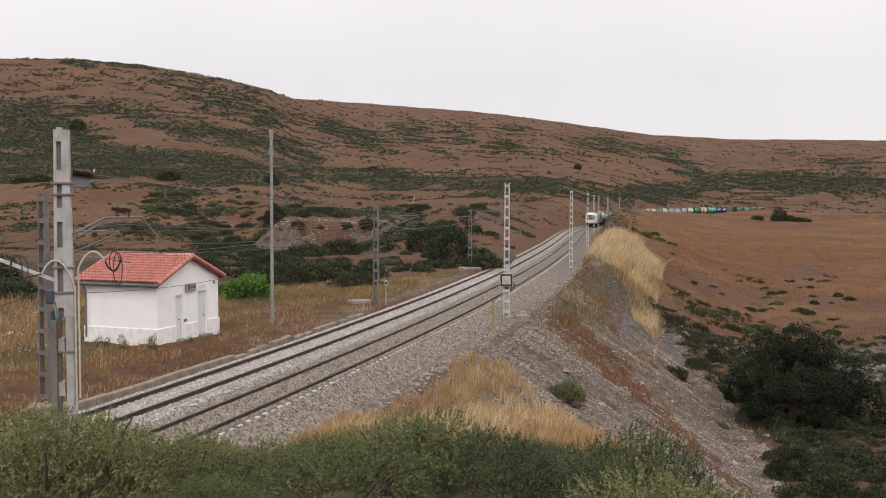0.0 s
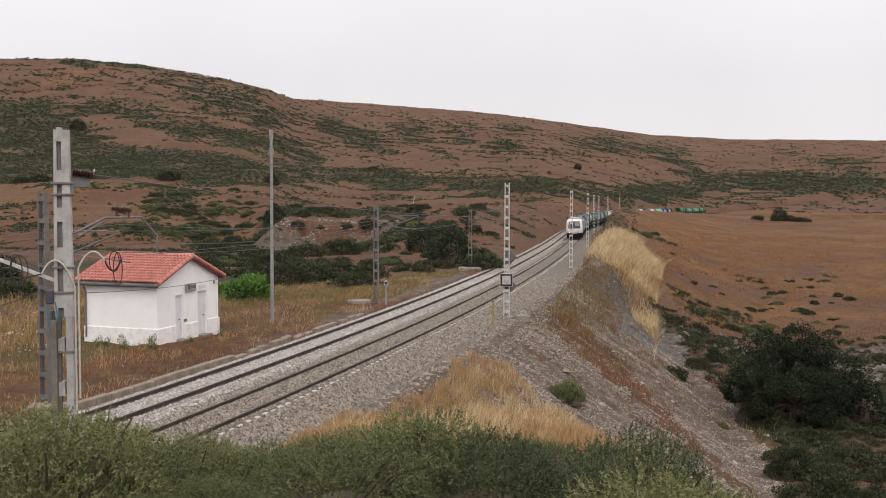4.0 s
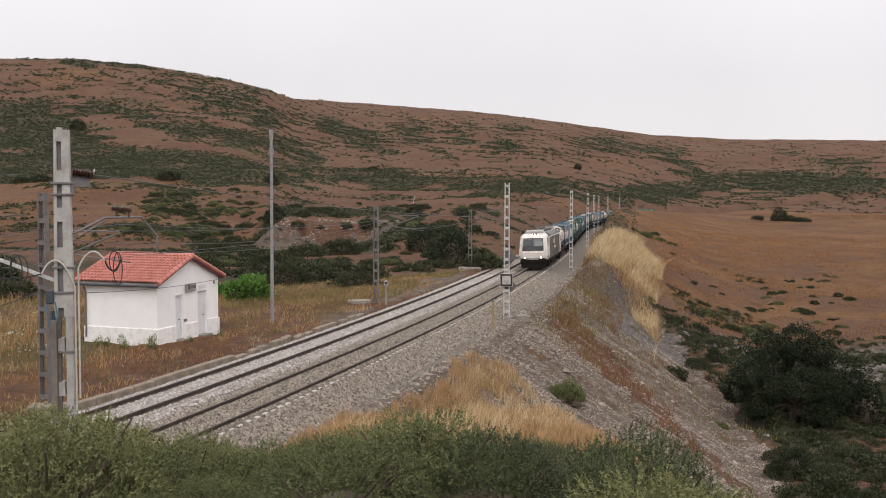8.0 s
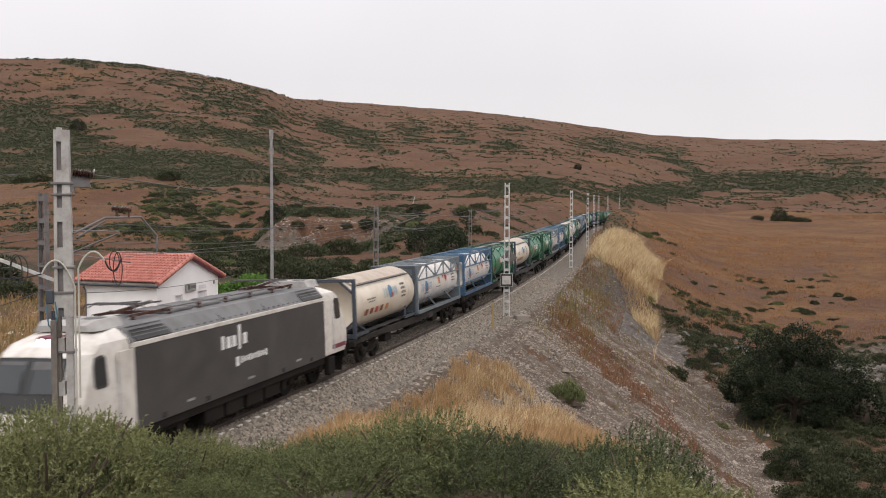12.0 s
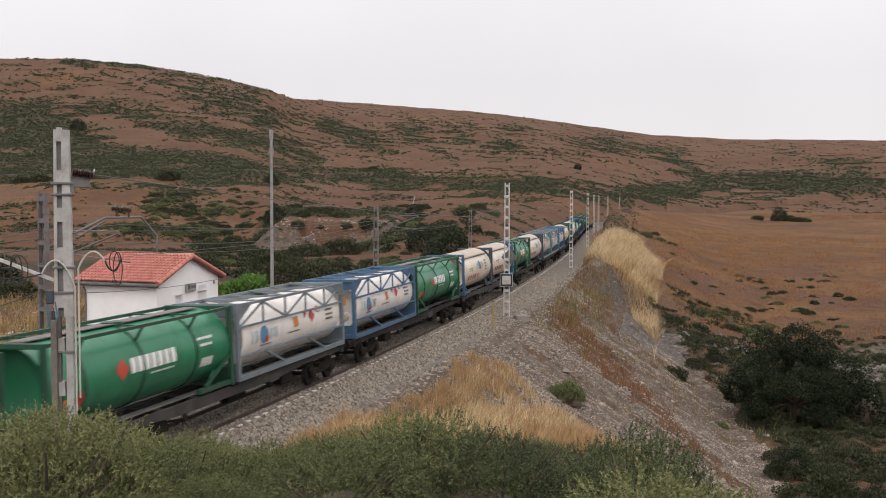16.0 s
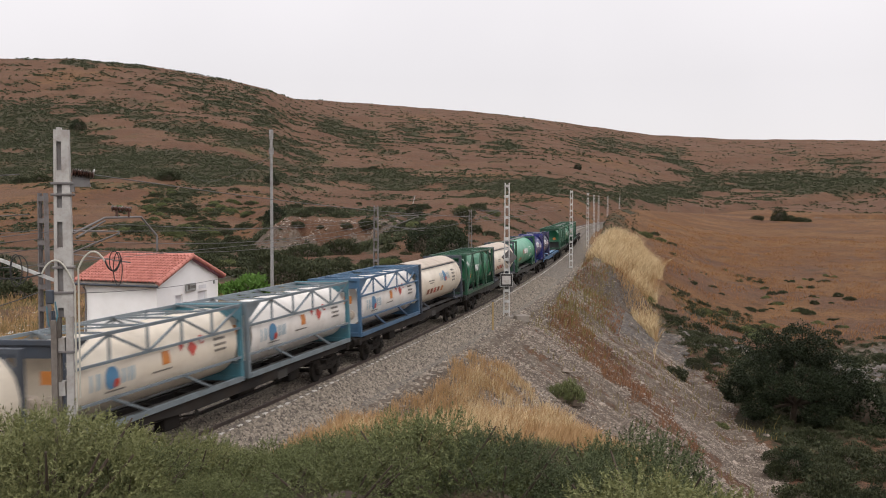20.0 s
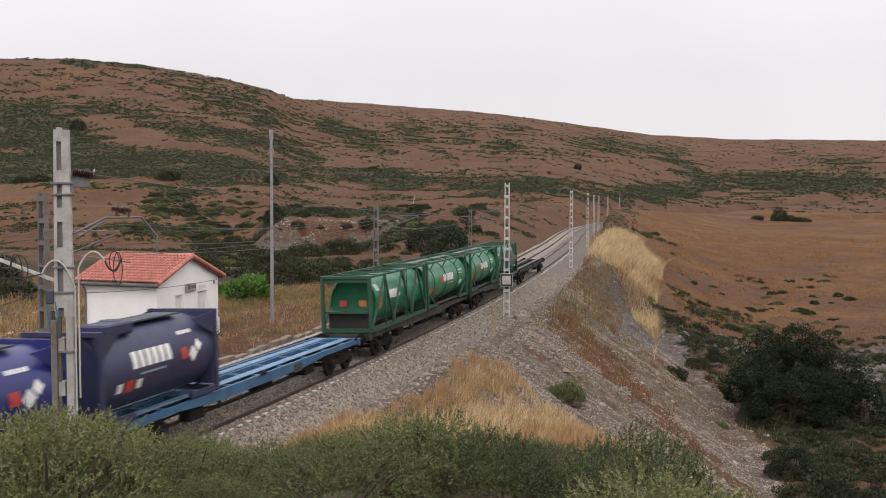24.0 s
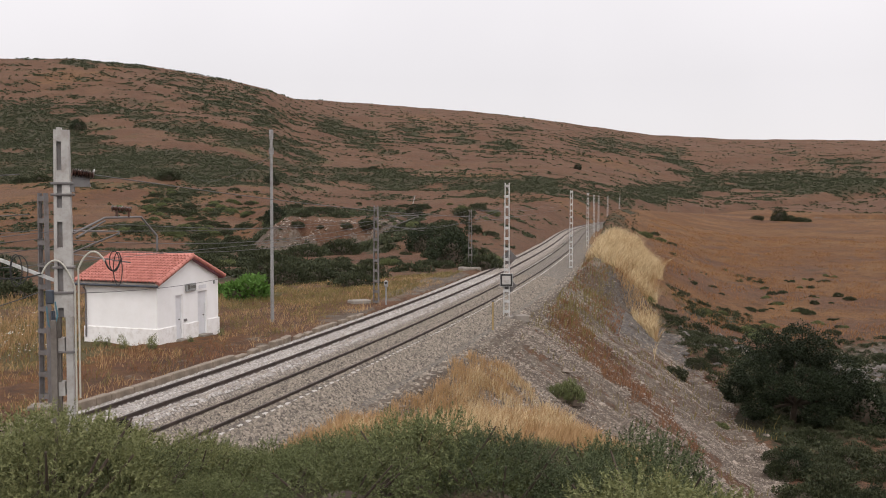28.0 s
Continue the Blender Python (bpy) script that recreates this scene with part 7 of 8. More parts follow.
        disc_on_tank(ob, "placard_face", 2.15, 1.72, 0.09, WHITE_MARK, 12, R, Z, 0.03)
        letters(ob, -0.1, 1.12, 1.0, 0.05, DARK_MARK, 6, R, Z)
        for z in (1.6, 1.42, 1.25):
            letters(ob, 3.2, z, 0.75, 0.08, DARK_MARK, 4, R, Z)
    else:
        letters(ob, -0.9, 1.50, 2.0, 0.40, WHITE_MARK, 7, R, Z)
        flat_on_tank(ob, "placard", -2.9, 1.5, 0.3, 0.36, RED_MARK, R, Z)
        flat_on_tank(ob, "placard", -2.9, 1.1, 0.3, 0.3, ORANGE_MARK, R, Z)
        letters(ob, -3.0, 1.95, 0.5, 0.3, WHITE_MARK, 3, R, Z)
        for x, m in ((-0.5, RED_MARK), (0.45, ORANGE_MARK)):
            part("placard", Mb().box((x, -L / 2 + 1.0, 1.25), (0.34, 0.03, 0.28)), m, ob)
    return ob


def navy_tank(paint, label):
    ob = thing("tank_container", label, "tank container", "tank containers")
    L = C20
    part("tank", tank(1.15, -L / 2 + 0.12, L / 2 - 0.12, 1.34, 0.5), paint, ob)
    for y, sg in ((-L / 2 + 0.08, 1), (L / 2 - 0.08, -1)):
        end_frame(ob, y, paint, 2.6, True, 2.44, sg)
        for sx in (-1, 1):
            mb = Mb()
            x0 = sx * 1.2
            mb.poly([(x0, y, 2.55), (x0, y, 1.75), (x0 - sx * 0.2, y + sg * 1.1, 2.4), (x0 - sx * 0.03, y, 2.55), (x0 - sx * 0.03, y, 1.75), (x0 - sx * 0.23, y + sg * 1.1, 2.4)],
                    [(0, 1, 2), (5, 4, 3), (0, 3, 4, 1), (1, 4, 5, 2), (2, 5, 3, 0)])
            part("gusset_plate", mb, paint, ob)
            part("bottom_strut", Mb().bar((sx * 1.12, y, 0.12), (sx * 1.12, y + sg * 1.5, 0.12), 0.14), paint, ob)
    for y, sg in ((-L / 2 + 0.2, 1), (L / 2 - 0.2, -1)):
        part("end_plate", Mb().box((0, y, 1.4), (2.2, 0.04, 2.3)), paint, ob)
    part("walkway", Mb().box((0, 0, 2.56), (0.9, L - 2.0, 0.05)), DARK_FRAME, ob)
    part("valve_box", Mb().box((0.35, -1.5, 2.5), (0.9, 1.3, 0.34), 0.05), paint, ob)
    part("manhole", Mb().cyl((0.1, -0.9, 2.4), (0.1, -0.9, 2.68), 0.34, n=14), DARK_FRAME, ob)
    letters(ob, -0.5, 1.62, 2.0, 0.46, WHITE_MARK, 6, 1.15, 1.34)
    flat_on_tank(ob, "placard", 1.15, 1.45, 0.34, 0.34, RED_MARK, 1.15, 1.34)
    disc_on_tank(ob, "placard", 1.62, 1.38, 0.25, WHITE_MARK, 4, 1.15, 1.34)
    disc_on_tank(ob, "placard", 1.95, 1.60, 0.20, WHITE_MARK, 4, 1.15, 1.34)
    letters(ob, -0.5, 1.22, 1.3, 0.06, PALE_MARK, 7, 1.15, 1.34)
    flat_on_tank(ob, "placard", -1.6, 0.95, 0.4, 0.34, RED_MARK, 1.15, 1.34)
    for y in (-2.05, -1.15):
        flat_on_tank(ob, "placard", y, 0.95, 0.26, 0.26, WHITE_MARK, 1.15, 1.34)
    letters(ob, 1.5, 2.05, 0.8, 0.10, WHITE_MARK, 5, 1.15, 1.34)
    return ob


def bogie(ob, yc, base=1.8):
    """A two-axle bogie with cast side frames."""
    bg = part("bogie", Mb().box((0, yc, 0.62), (1.9, 0.5, 0.3), 0.04), BOGIE, ob)
    for dy in (-base / 2, base / 2):
        wheelset_parent = bg
        r = 0.46
        part("wheelset", Mb().cyl((-1.02, yc + dy, r), (1.02, yc + dy, r), 0.08, n=8), BOGIE, wheelset_parent)
        for sx in (-1, 1):
            part("wheel", Mb().lathe((sx * (GAUGE / 2 - 0.05), yc + dy, r), (sx * (GAUGE / 2 + 0.09), yc + dy, r), [(0, r + 0.028), (0.2, r + 0.028), (0.3, r), (0.95, r - 0.01), (1, r - 0.09), (0.9, r * 0.55), (1.0, 0.12)], 20), BOGIE, bg)
            part("axle_box", Mb().box((sx * 1.06, yc + dy, 0.47), (0.2, 0.34, 0.34), 0.04), BOGIE, bg)
    for sx in (-1, 1):
        mb = Mb().bar((sx * 1.04, yc - base / 2 - 0.25, 0.66), (sx * 1.04, yc - 0.35, 0.5), 0.12, 0.2)
        mb.bar((sx * 1.04, yc - 0.4, 0.5), (sx * 1.04, yc + 0.4, 0.5), 0.12, 0.24)
        mb.bar((sx * 1.04, yc + 0.35, 0.5), (sx * 1.04, yc + base / 2 + 0.25, 0.66), 0.12, 0.2)
        part("side_frame", mb, BOGIE, bg)
        for dy in (-0.2, 0, 0.2):
            part("spring", Mb().cyl((sx * 1.06, yc + dy, 0.5), (sx * 1.06, yc + dy, 0.78), 0.07, n=8), BOGIE, bg)
    return bg


DECK = 1.17


def flat_wagon(paint, label, top):
    ob = thing("container_wagon", label, "freight wagon", "container wagons")
    half = WAGON / 2
    bl = half - 0.62
    for sx in (-1, 1):
        mb = Mb()
        prof = [(-bl, DECK - 0.22), (-bl, DECK - 0.02), (bl, DECK - 0.02), (bl, DECK - 0.22), (5.4, DECK - 0.22), (3.2, DECK - 0.36), (-3.2, DECK - 0.36), (-5.4, DECK - 0.22)]
        mb.loft([[Vector((sx * 0.98, y, z)) for y, z in prof], [Vector((sx * 1.10, y, z)) for y, z in prof]])
        part("side_sill", mb, paint, ob)
        part("centre_sill", Mb().box((sx * 0.3, 0, DECK - 0.18), (0.12, 2 * bl, 0.3)), paint, ob)
    for sx in (-1, 1):
        part("deck_plate", Mb().box((sx * 0.55, 0, DECK - 0.005), (0.36, 2 * bl - 0.6, 0.025)), top, ob, "dust-paled deck plate")
    for y in (-bl + 0.12, bl - 0.12):
        part("headstock", Mb().box((0, y, DECK - 0.16), (2.3, 0.24, 0.3), 0.02), paint, ob)
    for y in np.linspace(-bl + 1.4, bl - 1.4, 9):
        part("cross_member", Mb().box((0, float(y), DECK - 0.14), (1.96, 0.16, 0.2)), paint, ob)
    for sy in (-1, 1):
        for sx in (-1, 1):
            bf = part("buffer", Mb().cyl((sx * 0.95, sy * (half - 0.6), 1.04), (sx * 0.95, sy * (half - 0.08), 1.04), 0.10, n=12), BOGIE, ob)
            part("buffer_head", Mb().cyl((sx * 0.95, sy * (half - 0.08), 1.04), (sx * 0.95, sy * (half - 0.005), 1.04), 0.24, n=16), BOGIE, bf)
        part("coupling", Mb().bar((0, sy * (half - 0.6), 0.98), (0, sy * (half - 0.02), 0.9), 0.09), BOGIE, ob)
        bogie(ob, sy * (half - 2.75))
    # spigots, brake gear and boxes under the frame
    for y in (-8.9, -0.1, 0.1, 8.9):
        for sx in (-1, 1):
            part("container_lock", Mb().box((sx * 1.13, y * 0.985, DECK + 0.0), (0.12, 0.14, 0.08), 0.01), BOGIE, ob)
    part("brake_cylinder", Mb().cyl((-0.4, -1.6, 0.6), (-0.4, -0.9, 0.6), 0.2, n=12), BOGIE, ob)
    part("brake_tank", Mb().cyl((0.35, 0.6, 0.58), (0.35, 1.8, 0.58), 0.22, n=12), BOGIE, ob)
    for sx in (-1, 1):
        part("truss_rod", Mb().tube([(sx * 0.8, -5.2, DECK - 0.3), (sx * 0.8, -2.2, 0.52), (sx * 0.8, 2.2, 0.52), (sx * 0.8, 5.2, DECK - 0.3)], 0.035, 6), BOGIE, ob)
        part("brake_pipe", Mb().tube([(sx * 0.95, -bl + 0.5, DECK - 0.32), (sx * 0.95, bl - 0.5, DECK - 0.32)], 0.03, 6), BOGIE, ob)
        for y in (-4.2, 4.2):
            part("equipment_box", Mb().box((sx * 0.78, y, 0.66), (0.4, 0.9, 0.42), 0.04), BOGIE, ob)
    for sx in (-1, 1):
        part("label_plate", Mb().box((sx * 1.11, 2.9, DECK - 0.26), (0.015, 0.75, 0.3)), CHASSIS_GREY, ob)
        part("handwheel", Mb().lathe((sx * 1.1, -3.1, 0.72), (sx * 1.15, -3.1, 0.72), [(0, 0.13), (1, 0.13)], 14), BOGIE, ob)
    return ob


# ---- the locomotive ----
CAB_Z = [1.05, 1.25, 1.75, 2.00, 3.32, 3.52, 3.72, 3.82]
CAB_Y = [8.92, 9.06, 9.10, 9.04, 8.38, 8.10, 7.45, 6.90]
CAB_W = [1.42, 1.46, 1.48, 1.49, 1.40, 1.34, 1.12, 0.95]
BODY_END = 6.38


def cab_y(z):
    return float(np.interp(z, CAB_Z, CAB_Y))


def build_loco():
    ob = thing("locomotive", "white and anthracite electric locomotive with lit headlights", "locomotive")
    for e in (-1, 1):
        mb = Mb()
        rings = []
        for z, y, w in zip(CAB_Z, CAB_Y, CAB_W):
            c = min(0.42, w * 0.4)
            pts = [(-w, BODY_END), (-w, y - 0.52), (-w + 0.02, y - 0.46), (-w + c - 0.05, y - 0.03), (-w + c, y), (0, y + 0.07), (w - c, y), (w - c + 0.05, y - 0.03), (w - 0.02, y - 0.46), (w, y - 0.52), (w, BODY_END)]
            rings.append([Vector((a, e * b2, z)) for a, b2 in pts])
        cab = part("cab", mb.loft(rings), LOCO_WHITE, ob, "grubby white cab with a sloping windscreen", 18)

        def panel(name, quad, material, thick=0.025, parent=cab, label=""):
            """A plate on the cab's front; quad of (x, z)."""
            pts = []
            for x, z in quad:
                w = float(np.interp(z, CAB_Z, CAB_W))
                c = min(0.42, w * 0.4)
                yy = cab_y(z) + 0.07 * max(0.0, 1 - abs(x) / (w - c))
                pts.append((x, yy, z))
            k = len(pts)
            ring0 = [Vector((x, e * (y + thick), z)) for x, y, z in pts]
            ring1 = [Vector((x, e * (y - 0.05), z)) for x, y, z in pts]
            m2 = Mb().loft([ring1, ring0])
            return part(name, m2, material, parent, label)
        panel("windscreen_surround", [(-1.12, 1.98), (0, 1.98), (1.12, 1.98), (1.02, 3.28), (0, 3.30), (-1.02, 3.28)], BLACK_RUB, 0.012)
        for sx in (-1, 1):
            panel("windscreen", [(sx * 0.05, 2.46), (sx * 1.05, 2.46), (sx * 0.97, 3.22), (sx * 0.05, 3.24)], GLASS, 0.03, cab, "dark glass pane")
            panel("sun_blind", [(sx * 0.10, 3.02 if sx > 0 else 3.12), (sx * 0.95, 3.02 if sx > 0 else 3.12), (sx * 0.94, 3.20), (sx * 0.10, 3.21)], LOCO_ROOF, 0.034)
            panel("wiper", [(sx * 0.10, 2.44), (sx * 0.14, 2.44), (sx * 0.16, 3.0), (sx * 0.13, 3.0)], BLACK_RUB, 0.05)
            panel("lamp_housing", [(sx * 0.55, 1.16), (sx * 1.04, 1.16), (sx * 1.04, 1.42), (sx * 0.62, 1.36)], LOCO_ROOF, 0.012)
            hl = part("headlight", Mb().cyl((sx * 0.84, e * 8.98, 1.28), (sx * 0.84, e * 9.14, 1.28), 0.065, n=14), HEADLIGHT if e < 0 else BLACK_RUB, cab, "lit round headlight" if e < 0 else "")
            part("lamp_rim", Mb().lathe((sx * 0.84, e * 8.98, 1.28), (sx * 0.84, e * 9.13, 1.28), [(0, 0.105), (1, 0.09)], 14), LOCO_ROOF, hl)
            tl = part("headlight", Mb().cyl((sx * 0.14, e * 7.4, 3.62), (sx * 0.14, e * 7.99, 3.62), 0.085, n=14), HEADLIGHT if e < 0 else BLACK_RUB, cab, "lit round roof headlight" if e < 0 else "")
            part("lamp_rim", Mb().cyl((sx * 0.14, e * 7.4, 3.62), (sx * 0.14, e * 7.96, 3.62), 0.125, n=14), MAROON, tl)
            # side window, door and mirror
            side_win = [(7.50, 2.52), (7.56, 2.46), (7.92, 2.46), (8.00, 2.54), (7.98, 3.00), (7.90, 3.18), (7.62, 3.22), (7.50, 3.14)]
            for name, grow, out, mt in (("window_rubber", 1.12, 0.012, BLACK_RUB), ("side_window", 0.92, 0.020, GLASS)):
                rings = []
                for off in (-0.05, out):
                    rings.append([Vector((sx * (float(np.interp(2.84 + (z - 2.84) * grow, CAB_Z, CAB_W)) + off), e * (7.75 + (y - 7.75) * grow), 2.84 + (z - 2.84) * grow)) for y, z in side_win])
                part(name, Mb().loft(rings), mt, cab)
            part("cab_door", Mb().box((sx * 1.488, e * 6.72, 2.2), (0.03, 0.66, 2.1), 0.01), LOCO_WHITE, cab)
            part("handrail", Mb().cyl((sx * 1.56, e * 7.12, 1.2), (sx * 1.56, e * 7.12, 3.0), 0.022, n=6), GALV, cab)
            part("stripe", Mb().box((sx * 1.452, e * 7.72, 1.33), (0.06, 1.50, 0.17), 0.0), MAROON, cab, "maroon stripe")
            part("step", Mb().box((sx * 1.35, e * 7.0, 0.62), (0.25, 0.6, 0.7), 0.03), BOGIE, ob)
            bf = part("buffer", Mb().cyl((sx * 0.95, e * 8.8, 1.04), (sx * 0.95, e * 9.40, 1.04), 0.12, n=12), BOGIE, ob)
            part("buffer_head", Mb().box((sx * 0.95, e * 9.41, 1.04), (0.6, 0.07, 0.36), 0.03), BOGIE, bf)
        part("lamp_box", Mb().box((0, e * 7.66, 3.60), (0.62, 0.5, 0.30), 0.03), MAROON, cab, "dark red box round the roof lamps")
        part("buffer_beam", Mb().box((0, e * 8.75, 0.92), (2.7, 0.3, 0.42), 0.04), BOGIE, ob)
        pl = Mb().loft([[Vector((-1.25, e * 8.5, 0.18)), Vector((1.25, e * 8.5, 0.18)), Vector((1.3, e * 8.5, 0.75)), Vector((-1.3, e * 8.5, 0.75))],
                        [Vector((-1.05, e * 8.95, 0.2)), Vector((1.05, e * 8.95, 0.2)), Vector((1.15, e * 8.9, 0.72)), Vector((-1.15, e * 8.9, 0.72))]])
        part("plough", pl, BOGIE, ob)
        part("coupling", Mb().bar((0, e * 8.8, 0.98), (0, e * 9.4, 0.75), 0.1), BOGIE, ob)
        # climate unit on the cab roof
        ru = part("roof_unit", Mb().loft([[Vector((sx * 0.98, e * 6.0, 3.80 + dz)) for sx, dz in ((-1, 0), (1, 0), (0.86, 0.27), (-0.86, 0.27))], [Vector((sx * 0.98, e * 7.05, 3.80 + dz)) for sx, dz in ((-1, 0), (1, 0), (0.86, 0.27), (-0.86, 0.27))], [Vector((sx * 0.9, e * 7.3, 3.80 + dz)) for sx, dz in ((-1, 0), (1, 0), (0.8, 0.16), (-0.8, 0.16))]]), ROOF_UNIT, ob, "silvery climate unit on the cab roof")
        part("fan_grille", Mb().cyl((0.42, e * 6.5, 4.05), (0.42, e * 6.5, 4.085), 0.3, n=16).cyl((-0.42, e * 6.5, 4.05), (-0.42, e * 6.5, 4.085), 0.3, n=16), LOCO_ROOF, ru)
    # body between the cabs
    side = [(-1.49, 1.05), (1.49, 1.05), (1.49, 3.28), (-1.49, 3.28)]
    body = part("body", Mb().loft([[Vector((x, y, z)) for x, z in side] for y in (-BODY_END, BODY_END)]), LOCO_GREY, ob, "dark anthracite side wall")
    roof = [(-1.49, 3.38), (1.49, 3.38), (1.12, 3.80), (0.7, 3.86), (-0.7, 3.86), (-1.12, 3.80)]
    part("roof", Mb().loft([[Vector((x, y, z)) for x, z in roof] for y in (-BODY_END, BODY_END)]), LOCO_SLOPE, ob, "mid-grey roof with sloping sides")
    for sx in (-1, 1):
        part("cantrail", Mb().box((sx * 1.47, 0, 3.33), (0.08, 2 * BODY_END, 0.13), 0.01), LOCO_WHITE, ob, "white strip under the roof edge")
        part("cab_edge", Mb().box((sx * 1.488, -BODY_END, 2.25), (0.025, 0.09, 2.2)), LOCO_WHITE, ob)
        part("cab_edge", Mb().box((sx * 1.488, BODY_END, 2.25), (0.025, 0.09, 2.2)), LOCO_WHITE, ob)
        # plain bars in place of the company's word on the side
        y0 = -0.9 if sx > 0 else 0.9
        for i, (w, h, dz) in enumerate(((0.20, 0.42, 0), (0.26, 0.36, -0.03), (0.26, 0.36, -0.03), (0.16, 0.8, 0.06), (0.26, 0.36, -0.03))):
            part("lettering", Mb().box((sx * 1.497, y0 + sx * (i * 0.36 - 0.7), 2.72 + dz), (0.01, w, h)), WHITE_MARK, body)
        for i in range(10):
            part("lettering", Mb().box((sx * 1.497, y0 + sx * (i * 0.19 + 0.5), 2.02), (0.01, 0.11, 0.17 + 0.05 * (i % 3 == 0))), WHITE_MARK, body)
        part("emblem", Mb().box((sx * 1.497, y0 + sx * 0.2, 2.0), (0.01, 0.22, 0.3)), WHITE_MARK, body)
        tilt = Matrix.Rotation(sx * math.atan2(0.37, 0.42), 3, "Y")
        for y in (-5.35, 5.35):
            gr = part("side_grille", Mb().box((sx * 1.305, y, 3.59), (0.5, 1.7, 0.03), 0.0, tilt), BLACK_RUB, ob, "dark ventilation grille on the roof slope")
            for i in range(5):
                part("grille_bar", Mb().box((sx * (1.45 - 0.075 * i), y, 3.45 + 0.085 * i), (0.03, 1.66, 0.02), 0.0, tilt), LOCO_ROOF, gr)
        for y in np.linspace(-4.1, 4.1, 22):
            part("roof_rivet", Mb().box((sx * 1.43, float(y), 3.475), (0.05, 0.06, 0.03), 0.0, tilt), LOCO_ROOF, ob)
        for y in (-4.45, -1.5, 1.5, 4.45):
            part("panel_seam", Mb().box((sx * 1.305, y, 3.595), (0.5, 0.035, 0.02), 0.0, tilt), LOCO_ROOF, ob)
        for y in (-3.6, 0.2, 3.9):
            part("side_label", Mb().box((sx * 1.497, y, 1.32), (0.01, 0.42, 0.07)), SIGN_GREY, body)
        for y in (-5.0, -2.6, 2.6, 5.0):
            part("jacking_plate", Mb().box((sx * 1.494, y, 1.17), (0.02, 0.22, 0.14)), BLACK_RUB, body)
        part("frame_skirt", Mb().box((sx * 1.36, 0, 0.92), (0.12, 2 * BODY_END, 0.28), 0.02), BOGIE, ob)
        for y in (-2.0, -0.7, 0.7, 2.0):
            part("equipment_box", Mb().box((sx * 1.05, y, 0.6), (0.6, 1.15, 0.55), 0.04), BOGIE, ob)
    for yc in (-5.1, 5.1):
        bg = part("bogie", Mb().box((0, yc, 0.7), (1.6, 2.0, 0.35), 0.05), BOGIE, ob)
        for dy in (-1.3, 1.3):
            for sx in (-1, 1):
                r = 0.62
                part("wheel", Mb().lathe((sx * (GAUGE / 2 - 0.05), yc + dy, r), (sx * (GAUGE / 2 + 0.09), yc + dy, r), [(0, r + 0.028), (0.2, r + 0.028), (0.3, r), (0.95, r - 0.01), (1, r - 0.1), (0.9, r * 0.5), (1.0, 0.15)], 26), BOGIE, bg)
                part("axle_box", Mb().box((sx * 1.12, yc + dy, 0.62), (0.25, 0.45, 0.4), 0.05), BOGIE, bg)
                part("coil_spring", Mb().cyl((sx * 1.13, yc + dy * 0.62, 0.5), (sx * 1.13, yc + dy * 0.62, 0.95), 0.1, n=10), BOGIE, bg)
        for sx in (-1, 1):
            part("side_frame", Mb().box((sx * 1.12, yc, 0.72), (0.2, 3.7, 0.26), 0.05), BOGIE, bg)
            part("sand_box", Mb().box((sx * 1.15, yc - 2.05, 0.6), (0.3, 0.35, 0.5), 0.05), BOGIE, bg)
    # pantographs and roof gear
    for yc, up in ((-4.2, False), (4.4, False)):
        pg = part("pantograph", Mb().box((0, yc, 3.98), (1.5, 0.1, 0.1)).box((0.6, yc, 3.98), (0.1, 1.9, 0.08)).box((-0.6, yc, 3.98), (0.1, 1.9, 0.08)), PORCELAIN, ob, "folded pantograph on insulators")
        part("pantograph_arm", Mb().bar((0, yc - 0.9, 4.05), (0, yc + 1.0, 4.2), 0.09), PORCELAIN, pg)
        part("pantograph_arm", Mb().bar((0.35, yc + 1.0, 4.2), (0.5, yc - 0.8, 4.28), 0.05).bar((-0.35, yc + 1.0, 4.2), (-0.5, yc - 0.8, 4.28), 0.05), WIRE, pg)
        for dy in (-0.18, 0.18):
            part("contact_strip", Mb().tube([(-0.95, yc - 0.9 + dy, 4.18), (-0.7, yc - 0.9 + dy, 4.32), (0.7, yc - 0.9 + dy, 4.32), (0.95, yc - 0.9 + dy, 4.18)], 0.025, 6), WIRE, pg)
        for dx in (-0.6, 0.6):
            for dy in (-0.8, 0.8):
                part("insulator", Mb().lathe((dx, yc + dy, 3.84), (dx, yc + dy, 3.98), [(0, 0.06), (0.25, 0.1), (0.5, 0.06), (0.75, 0.1), (1, 0.05)], 10), PORCELAIN, pg)
    for y in (-2.8, -1.0, 1.0, 2.8):
        part("roof_hatch", Mb().box((0, y, 3.89), (1.5, 1.5, 0.1), 0.03), LOCO_ROOF, ob)
    part("roof_line", Mb().tube([(0.75, -3.6, 4.05), (0.75, 3.6, 4.05)], 0.025, 6), GALV_DARK, ob)
    for y in (-3.4, -1.7, 0, 1.7, 3.4):
        part("insulator", Mb().lathe((0.75, y, 3.84), (0.75, y, 4.05), [(0, 0.05), (0.25, 0.09), (0.5, 0.05), (0.75, 0.09), (1, 0.05)], 10), PORCELAIN, ob)
    return ob


# ---- make up the train ----
def train_front(t):
    """Where the roof headlights of the locomotive are along the line at t seconds."""
    return 34.93 - 20.063 * (t - 10) + 0.0219 * (t - 10) ** 2


